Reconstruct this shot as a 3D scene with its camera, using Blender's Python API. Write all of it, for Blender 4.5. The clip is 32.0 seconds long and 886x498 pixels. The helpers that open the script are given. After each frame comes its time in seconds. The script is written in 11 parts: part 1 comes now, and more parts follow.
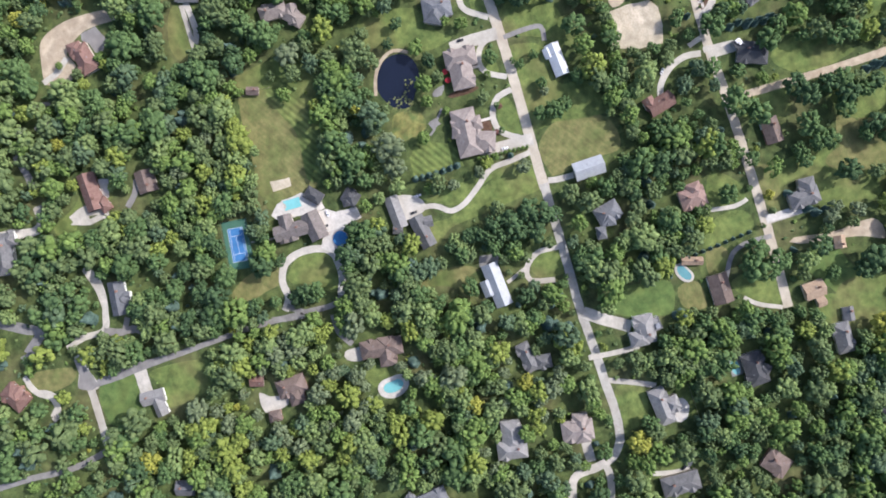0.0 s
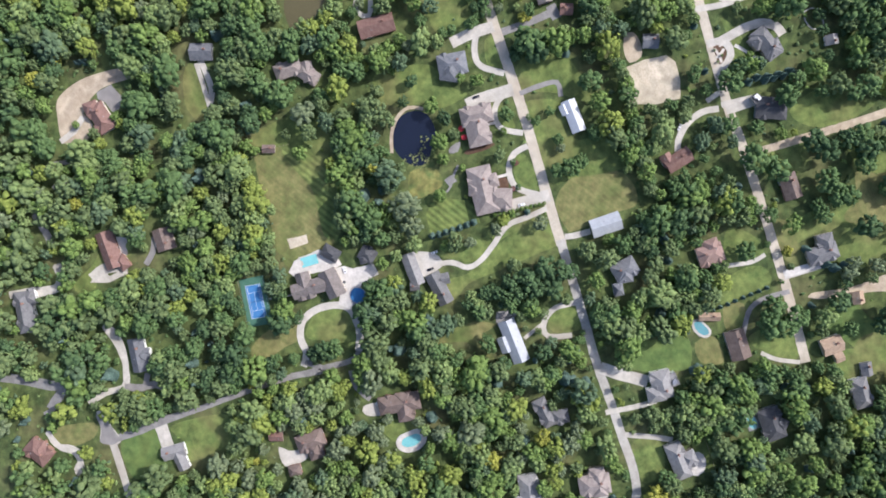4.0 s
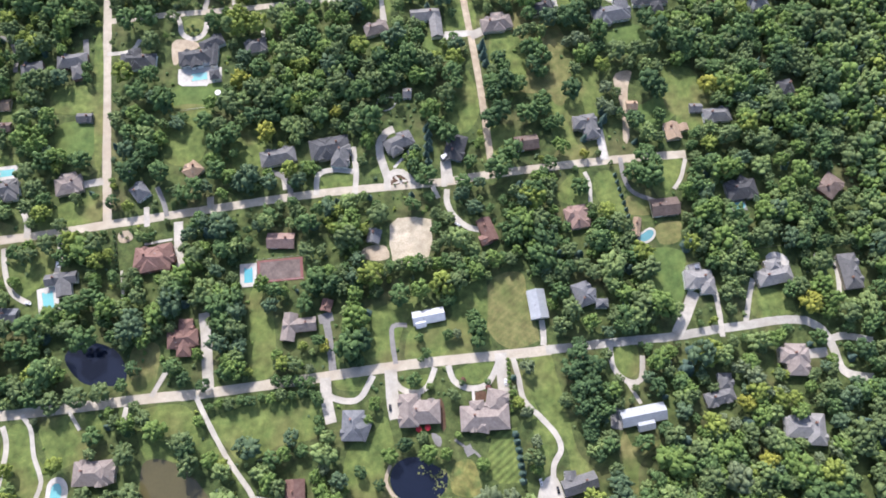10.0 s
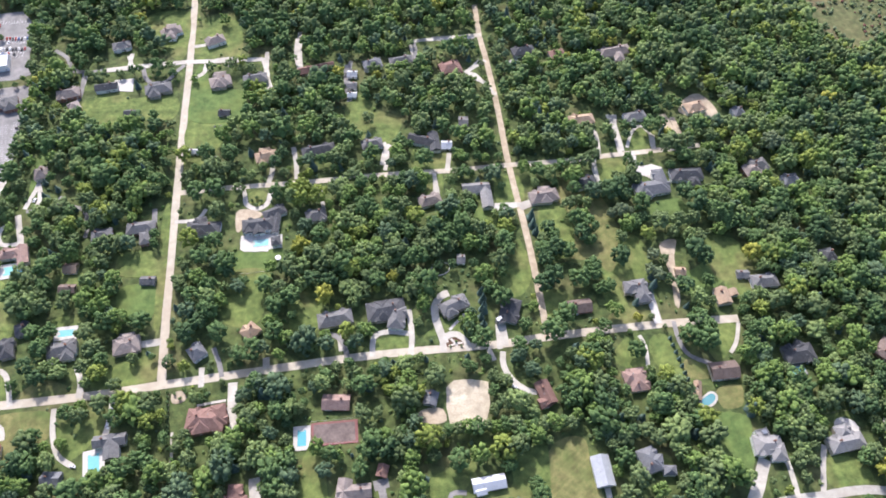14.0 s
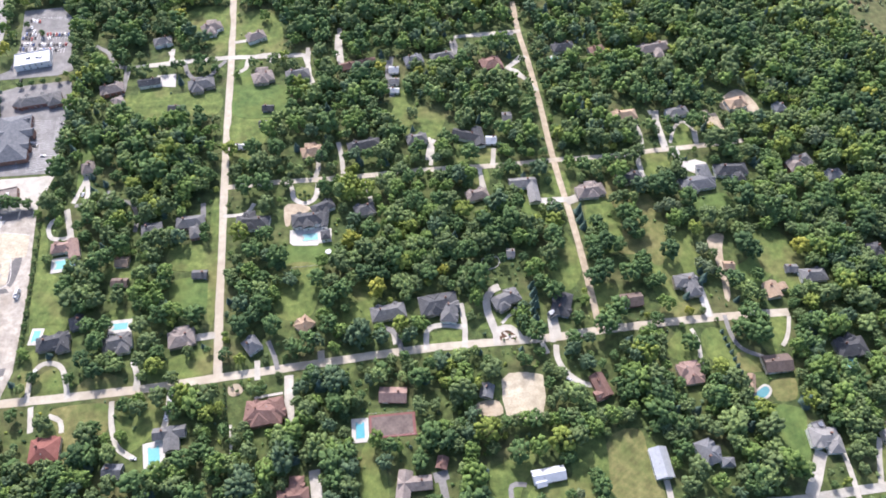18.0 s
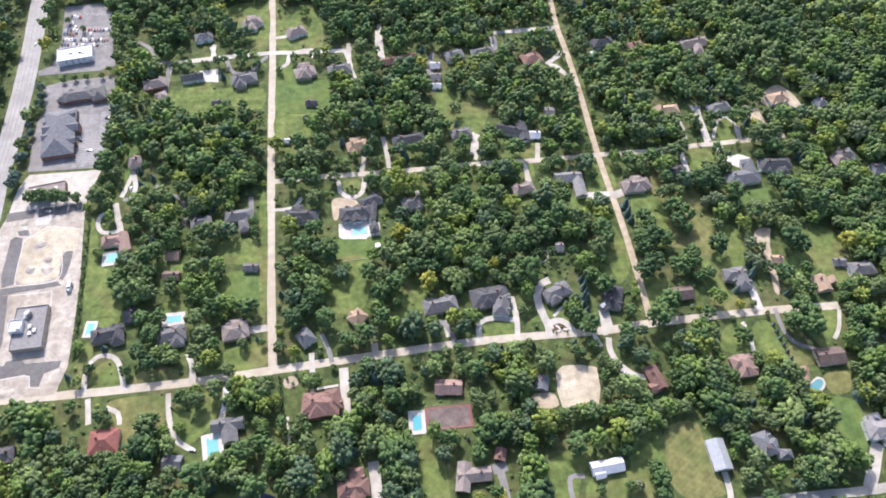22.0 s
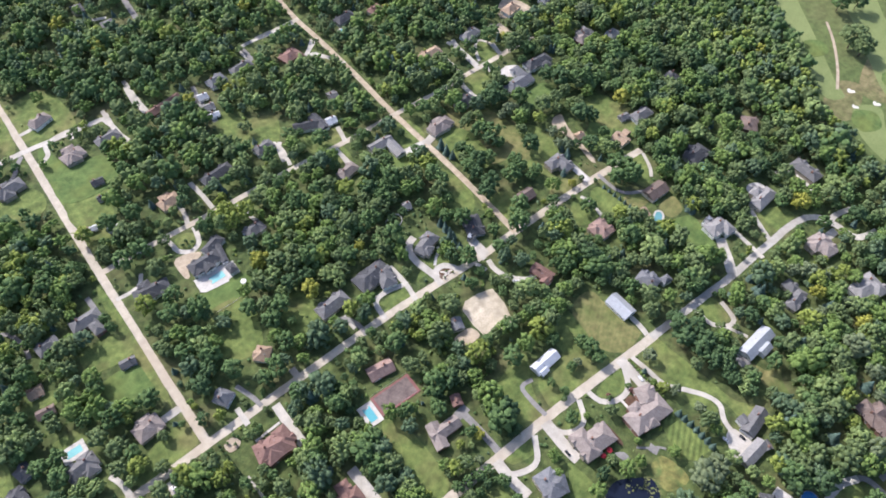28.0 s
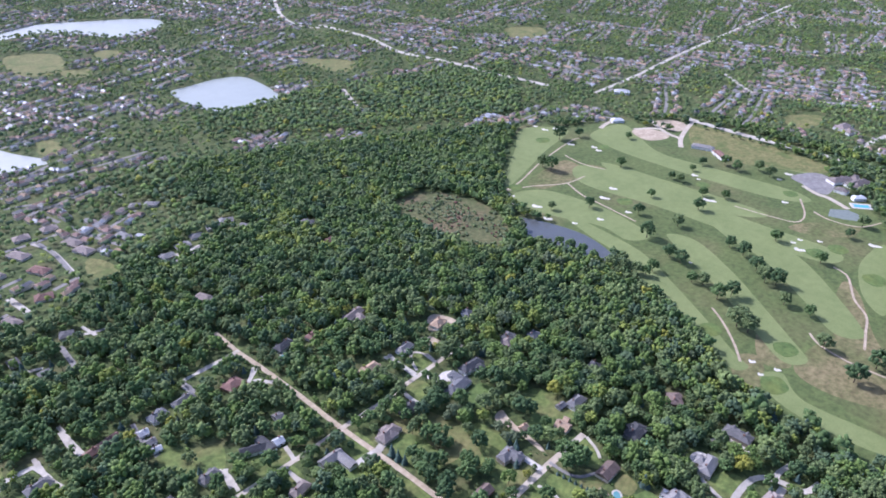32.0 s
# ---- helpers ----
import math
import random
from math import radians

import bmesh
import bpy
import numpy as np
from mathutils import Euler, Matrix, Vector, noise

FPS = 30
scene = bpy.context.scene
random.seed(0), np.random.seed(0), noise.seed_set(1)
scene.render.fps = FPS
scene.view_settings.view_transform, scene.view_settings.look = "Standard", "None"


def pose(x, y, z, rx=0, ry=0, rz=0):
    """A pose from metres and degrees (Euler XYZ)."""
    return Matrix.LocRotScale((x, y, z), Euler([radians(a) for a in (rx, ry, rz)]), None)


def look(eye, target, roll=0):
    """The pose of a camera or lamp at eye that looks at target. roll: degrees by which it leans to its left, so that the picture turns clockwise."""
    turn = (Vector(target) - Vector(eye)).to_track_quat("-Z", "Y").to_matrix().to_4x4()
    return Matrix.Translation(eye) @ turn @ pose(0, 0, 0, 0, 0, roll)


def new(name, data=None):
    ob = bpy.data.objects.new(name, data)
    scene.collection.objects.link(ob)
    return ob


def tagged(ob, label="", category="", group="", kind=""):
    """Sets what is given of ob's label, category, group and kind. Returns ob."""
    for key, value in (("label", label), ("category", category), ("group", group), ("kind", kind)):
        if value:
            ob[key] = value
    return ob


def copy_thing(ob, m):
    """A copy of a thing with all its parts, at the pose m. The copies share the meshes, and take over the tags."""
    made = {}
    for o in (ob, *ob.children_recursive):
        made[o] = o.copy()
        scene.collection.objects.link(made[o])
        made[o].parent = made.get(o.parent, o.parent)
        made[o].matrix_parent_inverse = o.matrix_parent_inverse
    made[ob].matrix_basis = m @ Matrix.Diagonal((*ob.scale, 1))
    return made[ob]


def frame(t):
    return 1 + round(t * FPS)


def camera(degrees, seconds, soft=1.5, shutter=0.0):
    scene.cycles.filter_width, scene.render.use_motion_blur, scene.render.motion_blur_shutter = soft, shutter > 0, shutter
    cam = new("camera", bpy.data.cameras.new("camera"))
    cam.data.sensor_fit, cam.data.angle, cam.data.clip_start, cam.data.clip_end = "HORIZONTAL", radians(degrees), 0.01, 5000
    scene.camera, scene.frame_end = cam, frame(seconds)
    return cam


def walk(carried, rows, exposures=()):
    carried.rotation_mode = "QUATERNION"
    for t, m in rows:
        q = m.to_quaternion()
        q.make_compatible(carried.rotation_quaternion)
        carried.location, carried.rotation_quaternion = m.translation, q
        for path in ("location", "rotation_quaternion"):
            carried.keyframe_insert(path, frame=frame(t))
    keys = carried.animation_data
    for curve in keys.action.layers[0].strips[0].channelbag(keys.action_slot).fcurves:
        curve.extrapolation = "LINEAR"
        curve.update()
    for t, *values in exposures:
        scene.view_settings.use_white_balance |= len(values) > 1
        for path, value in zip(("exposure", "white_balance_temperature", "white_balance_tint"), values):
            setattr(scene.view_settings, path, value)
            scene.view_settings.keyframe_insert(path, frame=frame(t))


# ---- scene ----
# ---------- camera ----------
EXPOSURES = [(0.0, 0.43, 5800, 16), (9.0, 0.44, 5780, 16), (11.0, 0.76, 5880, 19), (24.5, 0.64, 5880, 19), (28.5, 0.55, 5800, 18), (29.5, 0.70, 5550, 21), (30.0, 0.78, 5380, 25), (30.5, 0.60, 5300, 27), (31.0, 0.47, 5250, 28), (32.0, 0.42, 5250, 28)]
cam = camera(63.20, 32.0, soft=1.8)
walk(cam, [
    (0, pose(38.79, -60.05, 508.52, -2.031, 1.526, 73.613)),
    (0.5, pose(32.05, -58.62, 508.37, -2.258, 1.610, 73.577)),
    (1, pose(25.33, -57.19, 508.23, -2.472, 1.734, 73.528)),
    (1.5, pose(18.64, -55.79, 508.09, -2.685, 1.806, 73.500)),
    (2, pose(12.00, -54.47, 507.94, -2.888, 1.933, 73.466)),
    (2.5, pose(5.44, -53.24, 507.80, -3.089, 1.998, 73.402)),
    (3, pose(-1.01, -52.15, 507.65, -3.269, 2.094, 73.346)),
    (3.5, pose(-7.33, -51.23, 507.50, -3.439, 2.157, 73.298)),
    (5.5, pose(-28.78, -52.58, 506.34, -3.475, 2.048, 73.146)),
    (6, pose(-32.97, -54.78, 506.11, -3.327, 1.895, 73.173)),
    (6.5, pose(-36.99, -57.28, 505.88, -3.134, 1.723, 73.244)),
    (7, pose(-40.84, -60.06, 505.60, -2.914, 1.502, 73.257)),
    (7.2, pose(-42.32, -61.28, 505.47, -2.964, 1.422, 72.187)),
    (7.5, pose(-44.54, -63.11, 505.26, -2.961, 0.573, 57.883)),
    (8, pose(-48.13, -66.38, 504.81, -2.644, -0.609, 33.839)),
    (8.5, pose(-51.65, -69.83, 504.26, -1.828, -1.415, 9.887)),
    (9, pose(-55.19, -73.39, 503.63, -1.065, -1.664, -6.742)),
    (9.2, pose(-56.66, -74.82, 503.35, -1.065, -1.664, -6.742)),
    (9.5, pose(-58.86, -76.97, 502.93, 6.219, -1.313, -6.464)),
    (10, pose(-62.77, -80.49, 502.23, 18.405, -1.010, -6.223)),
    (10.5, pose(-67.01, -83.76, 501.42, 22.994, -0.929, -6.025)),
    (11, pose(-71.59, -86.72, 500.54, 32.281, -0.799, -5.823)),
    (11.5, pose(-76.46, -89.21, 499.62, 32.733, -0.767, -5.785)),
    (12, pose(-81.55, -91.19, 498.72, 32.917, -0.723, -5.829)),
    (12.5, pose(-86.79, -92.71, 497.86, 33.050, -0.715, -5.825)),
    (13, pose(-92.14, -93.83, 497.06, 33.155, -0.721, -5.794)),
    (13.5, pose(-97.52, -94.66, 496.36, 33.238, -0.742, -5.792)),
    (14, pose(-102.90, -95.31, 495.75, 33.293, -0.773, -5.793)),
    (14.5, pose(-108.26, -95.85, 495.23, 33.331, -0.792, -5.774)),
    (16.5, pose(-129.57, -96.29, 494.70, 33.307, -0.871, -5.826)),
    (17, pose(-134.82, -96.44, 494.46, 33.325, -0.870, -5.851)),
    (17.5, pose(-140.04, -96.63, 494.20, 33.353, -0.882, -5.852)),
    (18, pose(-145.22, -96.83, 493.90, 33.363, -0.909, -5.851)),
    (18.5, pose(-150.35, -97.06, 493.58, 33.387, -0.920, -5.852)),
    (19, pose(-155.45, -97.33, 493.27, 33.413, -0.923, -5.882)),
    (19.5, pose(-160.49, -97.59, 492.92, 33.416, -0.923, -5.856)),
    (20, pose(-165.51, -97.84, 492.54, 33.421, -0.916, -5.893)),
    (20.5, pose(-170.49, -98.10, 492.14, 33.426, -0.893, -5.908)),
    (21, pose(-175.46, -98.37, 491.76, 33.430, -0.882, -5.863)),
    (21.5, pose(-180.44, -98.65, 491.39, 33.457, -0.895, -5.804)),
    (22, pose(-185.48, -98.93, 491.03, 33.482, -0.916, -5.813)),
    (22.5, pose(-190.61, -99.22, 490.67, 33.513, -0.878, -5.835)),
    (23, pose(-195.86, -99.50, 490.35, 33.534, -0.888, -5.829)),
    (23.5, pose(-201.27, -99.80, 490.11, 33.548, -0.930, -5.829)),
    (24, pose(-206.86, -100.15, 490.05, 33.575, -0.983, -5.834)),
    (24.5, pose(-212.64, -100.54, 490.17, 33.622, -1.043, -6.680)),
    (25, pose(-218.59, -100.97, 490.45, 33.888, -0.505, -29.259)),
    (25.5, pose(-224.61, -101.37, 490.82, 33.946, -0.267, -36.559)),
    (27.5, pose(-248.55, -100.60, 491.20, 34.102, -0.568, -36.641)),
    (28, pose(-254.36, -100.78, 490.79, 34.127, -0.577, -36.866)),
    (28.3, pose(-257.87, -100.98, 490.51, 34.225, -0.277, -46.978)),
    (28.5, pose(-260.21, -101.12, 490.33, 34.225, -0.277, -46.978)),
    (29, pose(-266.14, -101.76, 489.88, 41.236, -0.260, -46.812)),
    (29.5, pose(-272.18, -102.71, 489.42, 44.519, -0.460, -46.546)),
    (30, pose(-278.30, -103.84, 488.87, 52.735, -0.365, -46.479)),
    (30.5, pose(-284.57, -105.12, 488.22, 60.410, -0.605, -46.237)),
    (31, pose(-290.83, -106.40, 487.54, 60.486, -0.616, -46.212)),
    (31.5, pose(-297.03, -107.65, 486.86, 60.538, -0.630, -46.208)),
    (32, pose(-303.20, -108.86, 486.19, 60.586, -0.658, -46.189)),
], exposures=EXPOSURES)

# ---------- daylight ----------
world = bpy.data.worlds.new("sky")
scene.world = world
world.use_nodes = True
SUN_AZ = math.atan2(-0.2, 1.0)          # towards +y, a little to -x
SUN_EL = radians(42)
wn = world.node_tree.nodes
sky = wn.new("ShaderNodeTexSky")
sky.sky_type = 'NISHITA'
sky.sun_disc = False
sky.sun_elevation = SUN_EL
sky.sun_rotation = SUN_AZ
sky.air_density, sky.dust_density = 1.0, 3.0
wn["Background"].inputs[1].default_value = 0.15
world.node_tree.links.new(sky.outputs[0], wn["Background"].inputs[0])
sun = new("sun", bpy.data.lights.new("sun", 'SUN'))
sun.data.energy, sun.data.angle, sun.data.color = 3.75, radians(1.5), (1.0, 0.93, 0.82)
sun.matrix_world = look((0, 0, 300), (-math.sin(SUN_AZ) * 100, -math.cos(SUN_AZ) * 100, 300 - 100 * math.tan(SUN_EL)))

# ---------- materials ----------


def surface(name, dark, light, rough=0.9, grain=2.0, patch=0.04, bump=0.3, bump_dist=0.1, metal=0.0, spec=0.3, random_tint=0.0, third=None, island=0.0, mottle=0.0):
    """Two colours mixed by fine grain and by broad patches, with relief; a third colour comes in large stains."""
    m = bpy.data.materials.new(name)
    m.use_nodes = True
    nt = m.node_tree
    n, l = nt.nodes, nt.links
    b = n["Principled BSDF"]
    b.inputs["Roughness"].default_value, b.inputs["Metallic"].default_value = rough, metal
    b.inputs["Specular IOR Level"].default_value = spec
    co = n.new("ShaderNodeNewGeometry")
    fine, broad = n.new("ShaderNodeTexNoise"), n.new("ShaderNodeTexNoise")
    fine.inputs["Scale"].default_value, fine.inputs["Detail"].default_value = grain, 4
    broad.inputs["Scale"].default_value, broad.inputs["Detail"].default_value = patch, 5
    mid = n.new("ShaderNodeTexNoise")
    mid.inputs["Scale"].default_value, mid.inputs["Detail"].default_value = (grain * patch) ** 0.5, 3
    for t in (fine, broad, mid):
        l.new(co.outputs["Position"], t.inputs["Vector"])
    both = n.new("ShaderNodeMath")
    both.operation = 'MULTIPLY_ADD'
    l.new(mid.outputs[0], both.inputs[0])
    both.inputs[1].default_value = 0.7
    l.new(broad.outputs[0], both.inputs[2])
    add = n.new("ShaderNodeMath")
    add.operation = 'MULTIPLY_ADD'
    l.new(fine.outputs[0], add.inputs[0])
    add.inputs[1].default_value = 0.9
    l.new(both.outputs[0], add.inputs[2])
    ramp = n.new("ShaderNodeMapRange")
    ramp.inputs[1].default_value, ramp.inputs[2].default_value = 1.02, 1.58
    l.new(add.outputs[0], ramp.inputs[0])
    mix = n.new("ShaderNodeMix")
    mix.data_type = 'RGBA'
    mix.inputs[6].default_value, mix.inputs[7].default_value = (*dark, 1), (*light, 1)
    l.new(ramp.outputs[0], mix.inputs[0])
    col = mix.outputs[2]
    if third:
        big = n.new("ShaderNodeTexNoise")
        big.inputs["Scale"].default_value, big.inputs["Detail"].default_value = patch * 0.6, 6
        l.new(co.outputs["Position"], big.inputs["Vector"])
        r2 = n.new("ShaderNodeMapRange")
        r2.inputs[1].default_value, r2.inputs[2].default_value = 0.5, 0.68
        l.new(big.outputs[0], r2.inputs[0])
        m2 = n.new("ShaderNodeMix")
        m2.data_type = 'RGBA'
        m2.inputs[7].default_value = (*third, 1)
        l.new(r2.outputs[0], m2.inputs[0])
        l.new(col, m2.inputs[6])
        col = m2.outputs[2]
    if mottle:
        spots, lift_by, shade = n.new("ShaderNodeTexNoise"), n.new("ShaderNodeMapRange"), n.new("ShaderNodeHueSaturation")
        spots.inputs["Scale"].default_value, spots.inputs["Detail"].default_value = 0.16, 5
        lift_by.inputs[1].default_value, lift_by.inputs[2].default_value = 0.34, 0.66
        lift_by.inputs[3].default_value, lift_by.inputs[4].default_value = 1 - mottle, 1 + mottle
        l.new(co.outputs["Position"], spots.inputs["Vector"])
        l.new(spots.outputs[0], lift_by.inputs[0])
        l.new(lift_by.outputs[0], shade.inputs["Value"])
        l.new(col, shade.inputs["Color"])
        col = shade.outputs[0]
    if random_tint or island:
        hsv = n.new("ShaderNodeHueSaturation")
        src = n.new("ShaderNodeObjectInfo").outputs["Random"] if random_tint else co.outputs["Random Per Island"]
        amount = random_tint or island
        rr = n.new("ShaderNodeMapRange")
        rr.inputs[3].default_value, rr.inputs[4].default_value = 1 - amount, 1 + amount
        l.new(src, rr.inputs[0])
        l.new(rr.outputs[0], hsv.inputs["Value"])
        l.new(col, hsv.inputs["Color"])
        col = hsv.outputs[0]
    l.new(col, b.inputs["Base Color"])
    if bump:
        bp = n.new("ShaderNodeBump")
        bp.inputs["Strength"].default_value, bp.inputs["Distance"].default_value = bump, bump_dist
        l.new(fine.outputs[0], bp.inputs["Height"])
        l.new(bp.outputs[0], b.inputs["Normal"])
    return m


def liquid(name, colour, rough=0.05, ripple=0.3, spec=0.5):
    m = surface(name, [c * 0.85 for c in colour], colour, rough, 0.6, 0.03, ripple, 0.02, 0.0, spec)
    return m


GRASS = surface("meadow_grass", (0.036, 0.060, 0.019), (0.108, 0.136, 0.042), 0.95, 1.4, 0.05, 0.8, 0.25, third=(0.112, 0.114, 0.046), mottle=0.34)
LAWN = surface("mown_lawn", (0.072, 0.110, 0.030), (0.168, 0.206, 0.058), 0.95, 1.6, 0.05, 0.5, 0.15, third=(0.155, 0.156, 0.056), mottle=0.26)
LAWN_DRY = surface("dry_lawn", (0.108, 0.126, 0.040), (0.215, 0.196, 0.078), 0.95, 1.4, 0.05, 0.5, 0.15, third=(0.095, 0.128, 0.036), mottle=0.22)
LAWN_LUSH = surface("watered_lawn", (0.064, 0.110, 0.030), (0.130, 0.182, 0.052), 0.95, 1.6, 0.06, 0.5, 0.15, third=(0.125, 0.160, 0.042), mottle=0.18)
def striped(name, base, width, turn, amount):
    """The base material with mown stripes of that width."""
    m = base.copy()
    m.name = name
    n, l = m.node_tree.nodes, m.node_tree.links
    b = n["Principled BSDF"]
    col = b.inputs["Base Color"].links[0].from_socket
    co, mp, wv, hs, rg = n.new("ShaderNodeNewGeometry"), n.new("ShaderNodeMapping"), n.new("ShaderNodeTexWave"), n.new("ShaderNodeHueSaturation"), n.new("ShaderNodeMapRange")
    mp.inputs["Rotation"].default_value[2] = radians(turn)
    wv.inputs["Scale"].default_value, wv.inputs["Distortion"].default_value, wv.inputs["Detail Scale"].default_value = 0.314 / width, 0.6, 0.05
    rg.inputs[3].default_value, rg.inputs[4].default_value = 1 - amount, 1 + amount
    l.new(co.outputs["Position"], mp.inputs["Vector"])
    l.new(mp.outputs[0], wv.inputs["Vector"])
    l.new(wv.outputs["Fac"], rg.inputs[0])
    l.new(rg.outputs[0], hs.inputs["Value"])
    l.new(col, hs.inputs["Color"])
    l.new(hs.outputs[0], b.inputs["Base Color"])
    return m


LAWN_MOWN = striped("striped_lawn", LAWN, 4.0, 55, 0.24)
LAWN_DRY_MOWN = striped("striped_dry_lawn", LAWN_DRY, 3.2, 55, 0.045)
FAIRWAY = surface("fairway_grass", (0.150, 0.190, 0.066), (0.200, 0.238, 0.088), 0.9, 0.5, 0.02, 0.1, 0.1)
ROUGH = surface("golf_rough", (0.074, 0.106, 0.033), (0.116, 0.146, 0.047), 0.95, 0.6, 0.012, 0.4, 0.2, third=(0.135, 0.134, 0.056), mottle=0.2)
TAN_ROUGH = surface("dry_golf_rough", (0.125, 0.125, 0.050), (0.215, 0.180, 0.090), 0.95, 0.5, 0.02, 0.5, 0.3, third=(0.105, 0.125, 0.042), mottle=0.25)
MARSH = surface("marsh_growth", (0.070, 0.095, 0.034), (0.135, 0.130, 0.056), 0.95, 0.5, 0.03, 0.6, 0.4, third=(0.165, 0.120, 0.070), mottle=0.25)
GRAVEL = surface("pale_gravel", (0.385, 0.340, 0.265), (0.52, 0.465, 0.37), 0.95, 1.2, 0.05, 0.3, 0.05, third=(0.41, 0.35, 0.265), mottle=0.08)
DIRT = surface("tan_dirt", (0.33, 0.265, 0.185), (0.47, 0.395, 0.29), 0.95, 1.2, 0.06, 0.4, 0.08, mottle=0.15)
SAND = surface("bare_sand", (0.41, 0.35, 0.25), (0.57, 0.50, 0.38), 0.95, 0.8, 0.05, 0.4, 0.1, third=(0.33, 0.29, 0.21), mottle=0.14)
BUNKER = surface("bunker_sand", (0.52, 0.50, 0.42), (0.64, 0.61, 0.53), 0.95, 0.8, 0.1, 0.2, 0.05)
CONCRETE = surface("pale_concrete", (0.385, 0.358, 0.305), (0.53, 0.497, 0.432), 0.85, 1.0, 0.05, 0.2, 0.03, third=(0.35, 0.32, 0.265), mottle=0.1)
PAVING = surface("patio_paving", (0.43, 0.405, 0.36), (0.59, 0.56, 0.51), 0.8, 1.5, 0.2, 0.2, 0.03)
ASPHALT = surface("worn_asphalt", (0.17, 0.165, 0.158), (0.27, 0.258, 0.245), 0.92, 1.0, 0.04, 0.3, 0.03, third=(0.22, 0.205, 0.19), mottle=0.1)
ROAD_GREY = surface("weathered_grey_road", (0.315, 0.298, 0.262), (0.45, 0.428, 0.378), 0.92, 1.0, 0.05, 0.3, 0.03, third=(0.345, 0.318, 0.268), mottle=0.12)
ASPHALT_NEW = surface("fresh_asphalt", (0.110, 0.105, 0.100), (0.180, 0.170, 0.160), 0.9, 1.0, 0.05, 0.2, 0.03)
SITE = surface("graded_site_soil", (0.335, 0.298, 0.245), (0.475, 0.430, 0.362), 0.95, 0.5, 0.06, 0.5, 0.2, third=(0.30, 0.262, 0.208), mottle=0.2)
ROAD_SLAB = surface("worn_road_concrete", (0.30, 0.285, 0.265), (0.41, 0.395, 0.37), 0.9, 1.0, 0.06, 0.2, 0.03, third=(0.28, 0.265, 0.245))
JOINT = surface("dark_road_joint", (0.21, 0.20, 0.19), (0.28, 0.27, 0.255), 0.9, 2, 0.2, 0.1)
MULCH = surface("bark_mulch", (0.07, 0.04, 0.025), (0.13, 0.08, 0.05), 0.95, 3, 0.3, 0.4, 0.05)
MARK = surface("line_paint", (0.72, 0.72, 0.70), (0.82, 0.82, 0.80), 0.7, 3, 0.3, 0.05)
COURT_BLUE = surface("blue_court_paint", (0.045, 0.16, 0.36), (0.065, 0.20, 0.43), 0.8, 1, 0.1, 0.1, 0.02)
COURT_GREEN = surface("green_court_paint", (0.05, 0.13, 0.09), (0.075, 0.17, 0.12), 0.85, 1, 0.1, 0.1, 0.02)
COURT_PALE = surface("faded_grey_green_court", (0.15, 0.18, 0.16), (0.20, 0.23, 0.21), 0.85, 0.8, 0.1, 0.1, 0.02)
COURT_RED = surface("red_brown_court", (0.125, 0.098, 0.088), (0.185, 0.145, 0.13), 0.85, 0.8, 0.1, 0.1, 0.02, mottle=0.2)
COURT_EDGE = surface("faded_red_border", (0.19, 0.082, 0.076), (0.25, 0.115, 0.105), 0.85, 0.8, 0.1, 0.1, 0.02)
POND_DARK = liquid("dark_pond_water", (0.010, 0.014, 0.028), 0.06, 0.15)
POND_BROWN = liquid("silty_pond_water", (0.105, 0.092, 0.042), 0.09, 0.15)
POND_GREY = liquid("grey_pond_water", (0.10, 0.11, 0.11), 0.15, 0.1)
# Lake: pale base colour stands in for reflected sky, on top of real gloss
LAKE_SKY_PALE = liquid("lake_painted_sky_reflection", (0.31, 0.345, 0.30), 0.35, 0.1, 1.0)
POOL = liquid("pool_water", (0.20, 0.50, 0.50), 0.05, 0.2)
POOL_DEEP = liquid("deep_pool_water", (0.13, 0.43, 0.48), 0.05, 0.2)
POOL_GREY = liquid("grey_green_pool_water", (0.13, 0.30, 0.32), 0.05, 0.2)
POOL_TARP = surface("blue_pool_cover", (0.03, 0.14, 0.33), (0.05, 0.19, 0.40), 0.6, 1, 0.3, 0.2, 0.05)
ALGAE = surface("yellow_green_algae", (0.13, 0.14, 0.04), (0.24, 0.225, 0.075), 0.9, 1.2, 0.15, 0.3, 0.1, third=(0.085, 0.12, 0.035), mottle=0.35)
LILY = surface("lily_pads", (0.10, 0.13, 0.04), (0.20, 0.20, 0.07), 0.8, 2, 0.3, 0.2, 0.05)


def roofing(name, a, b, rough=0.85, metal=0.0):
    return surface(name, a, b, rough, 2.2, 0.35, 0.5, 0.04, metal, 0.3, random_tint=0.12)


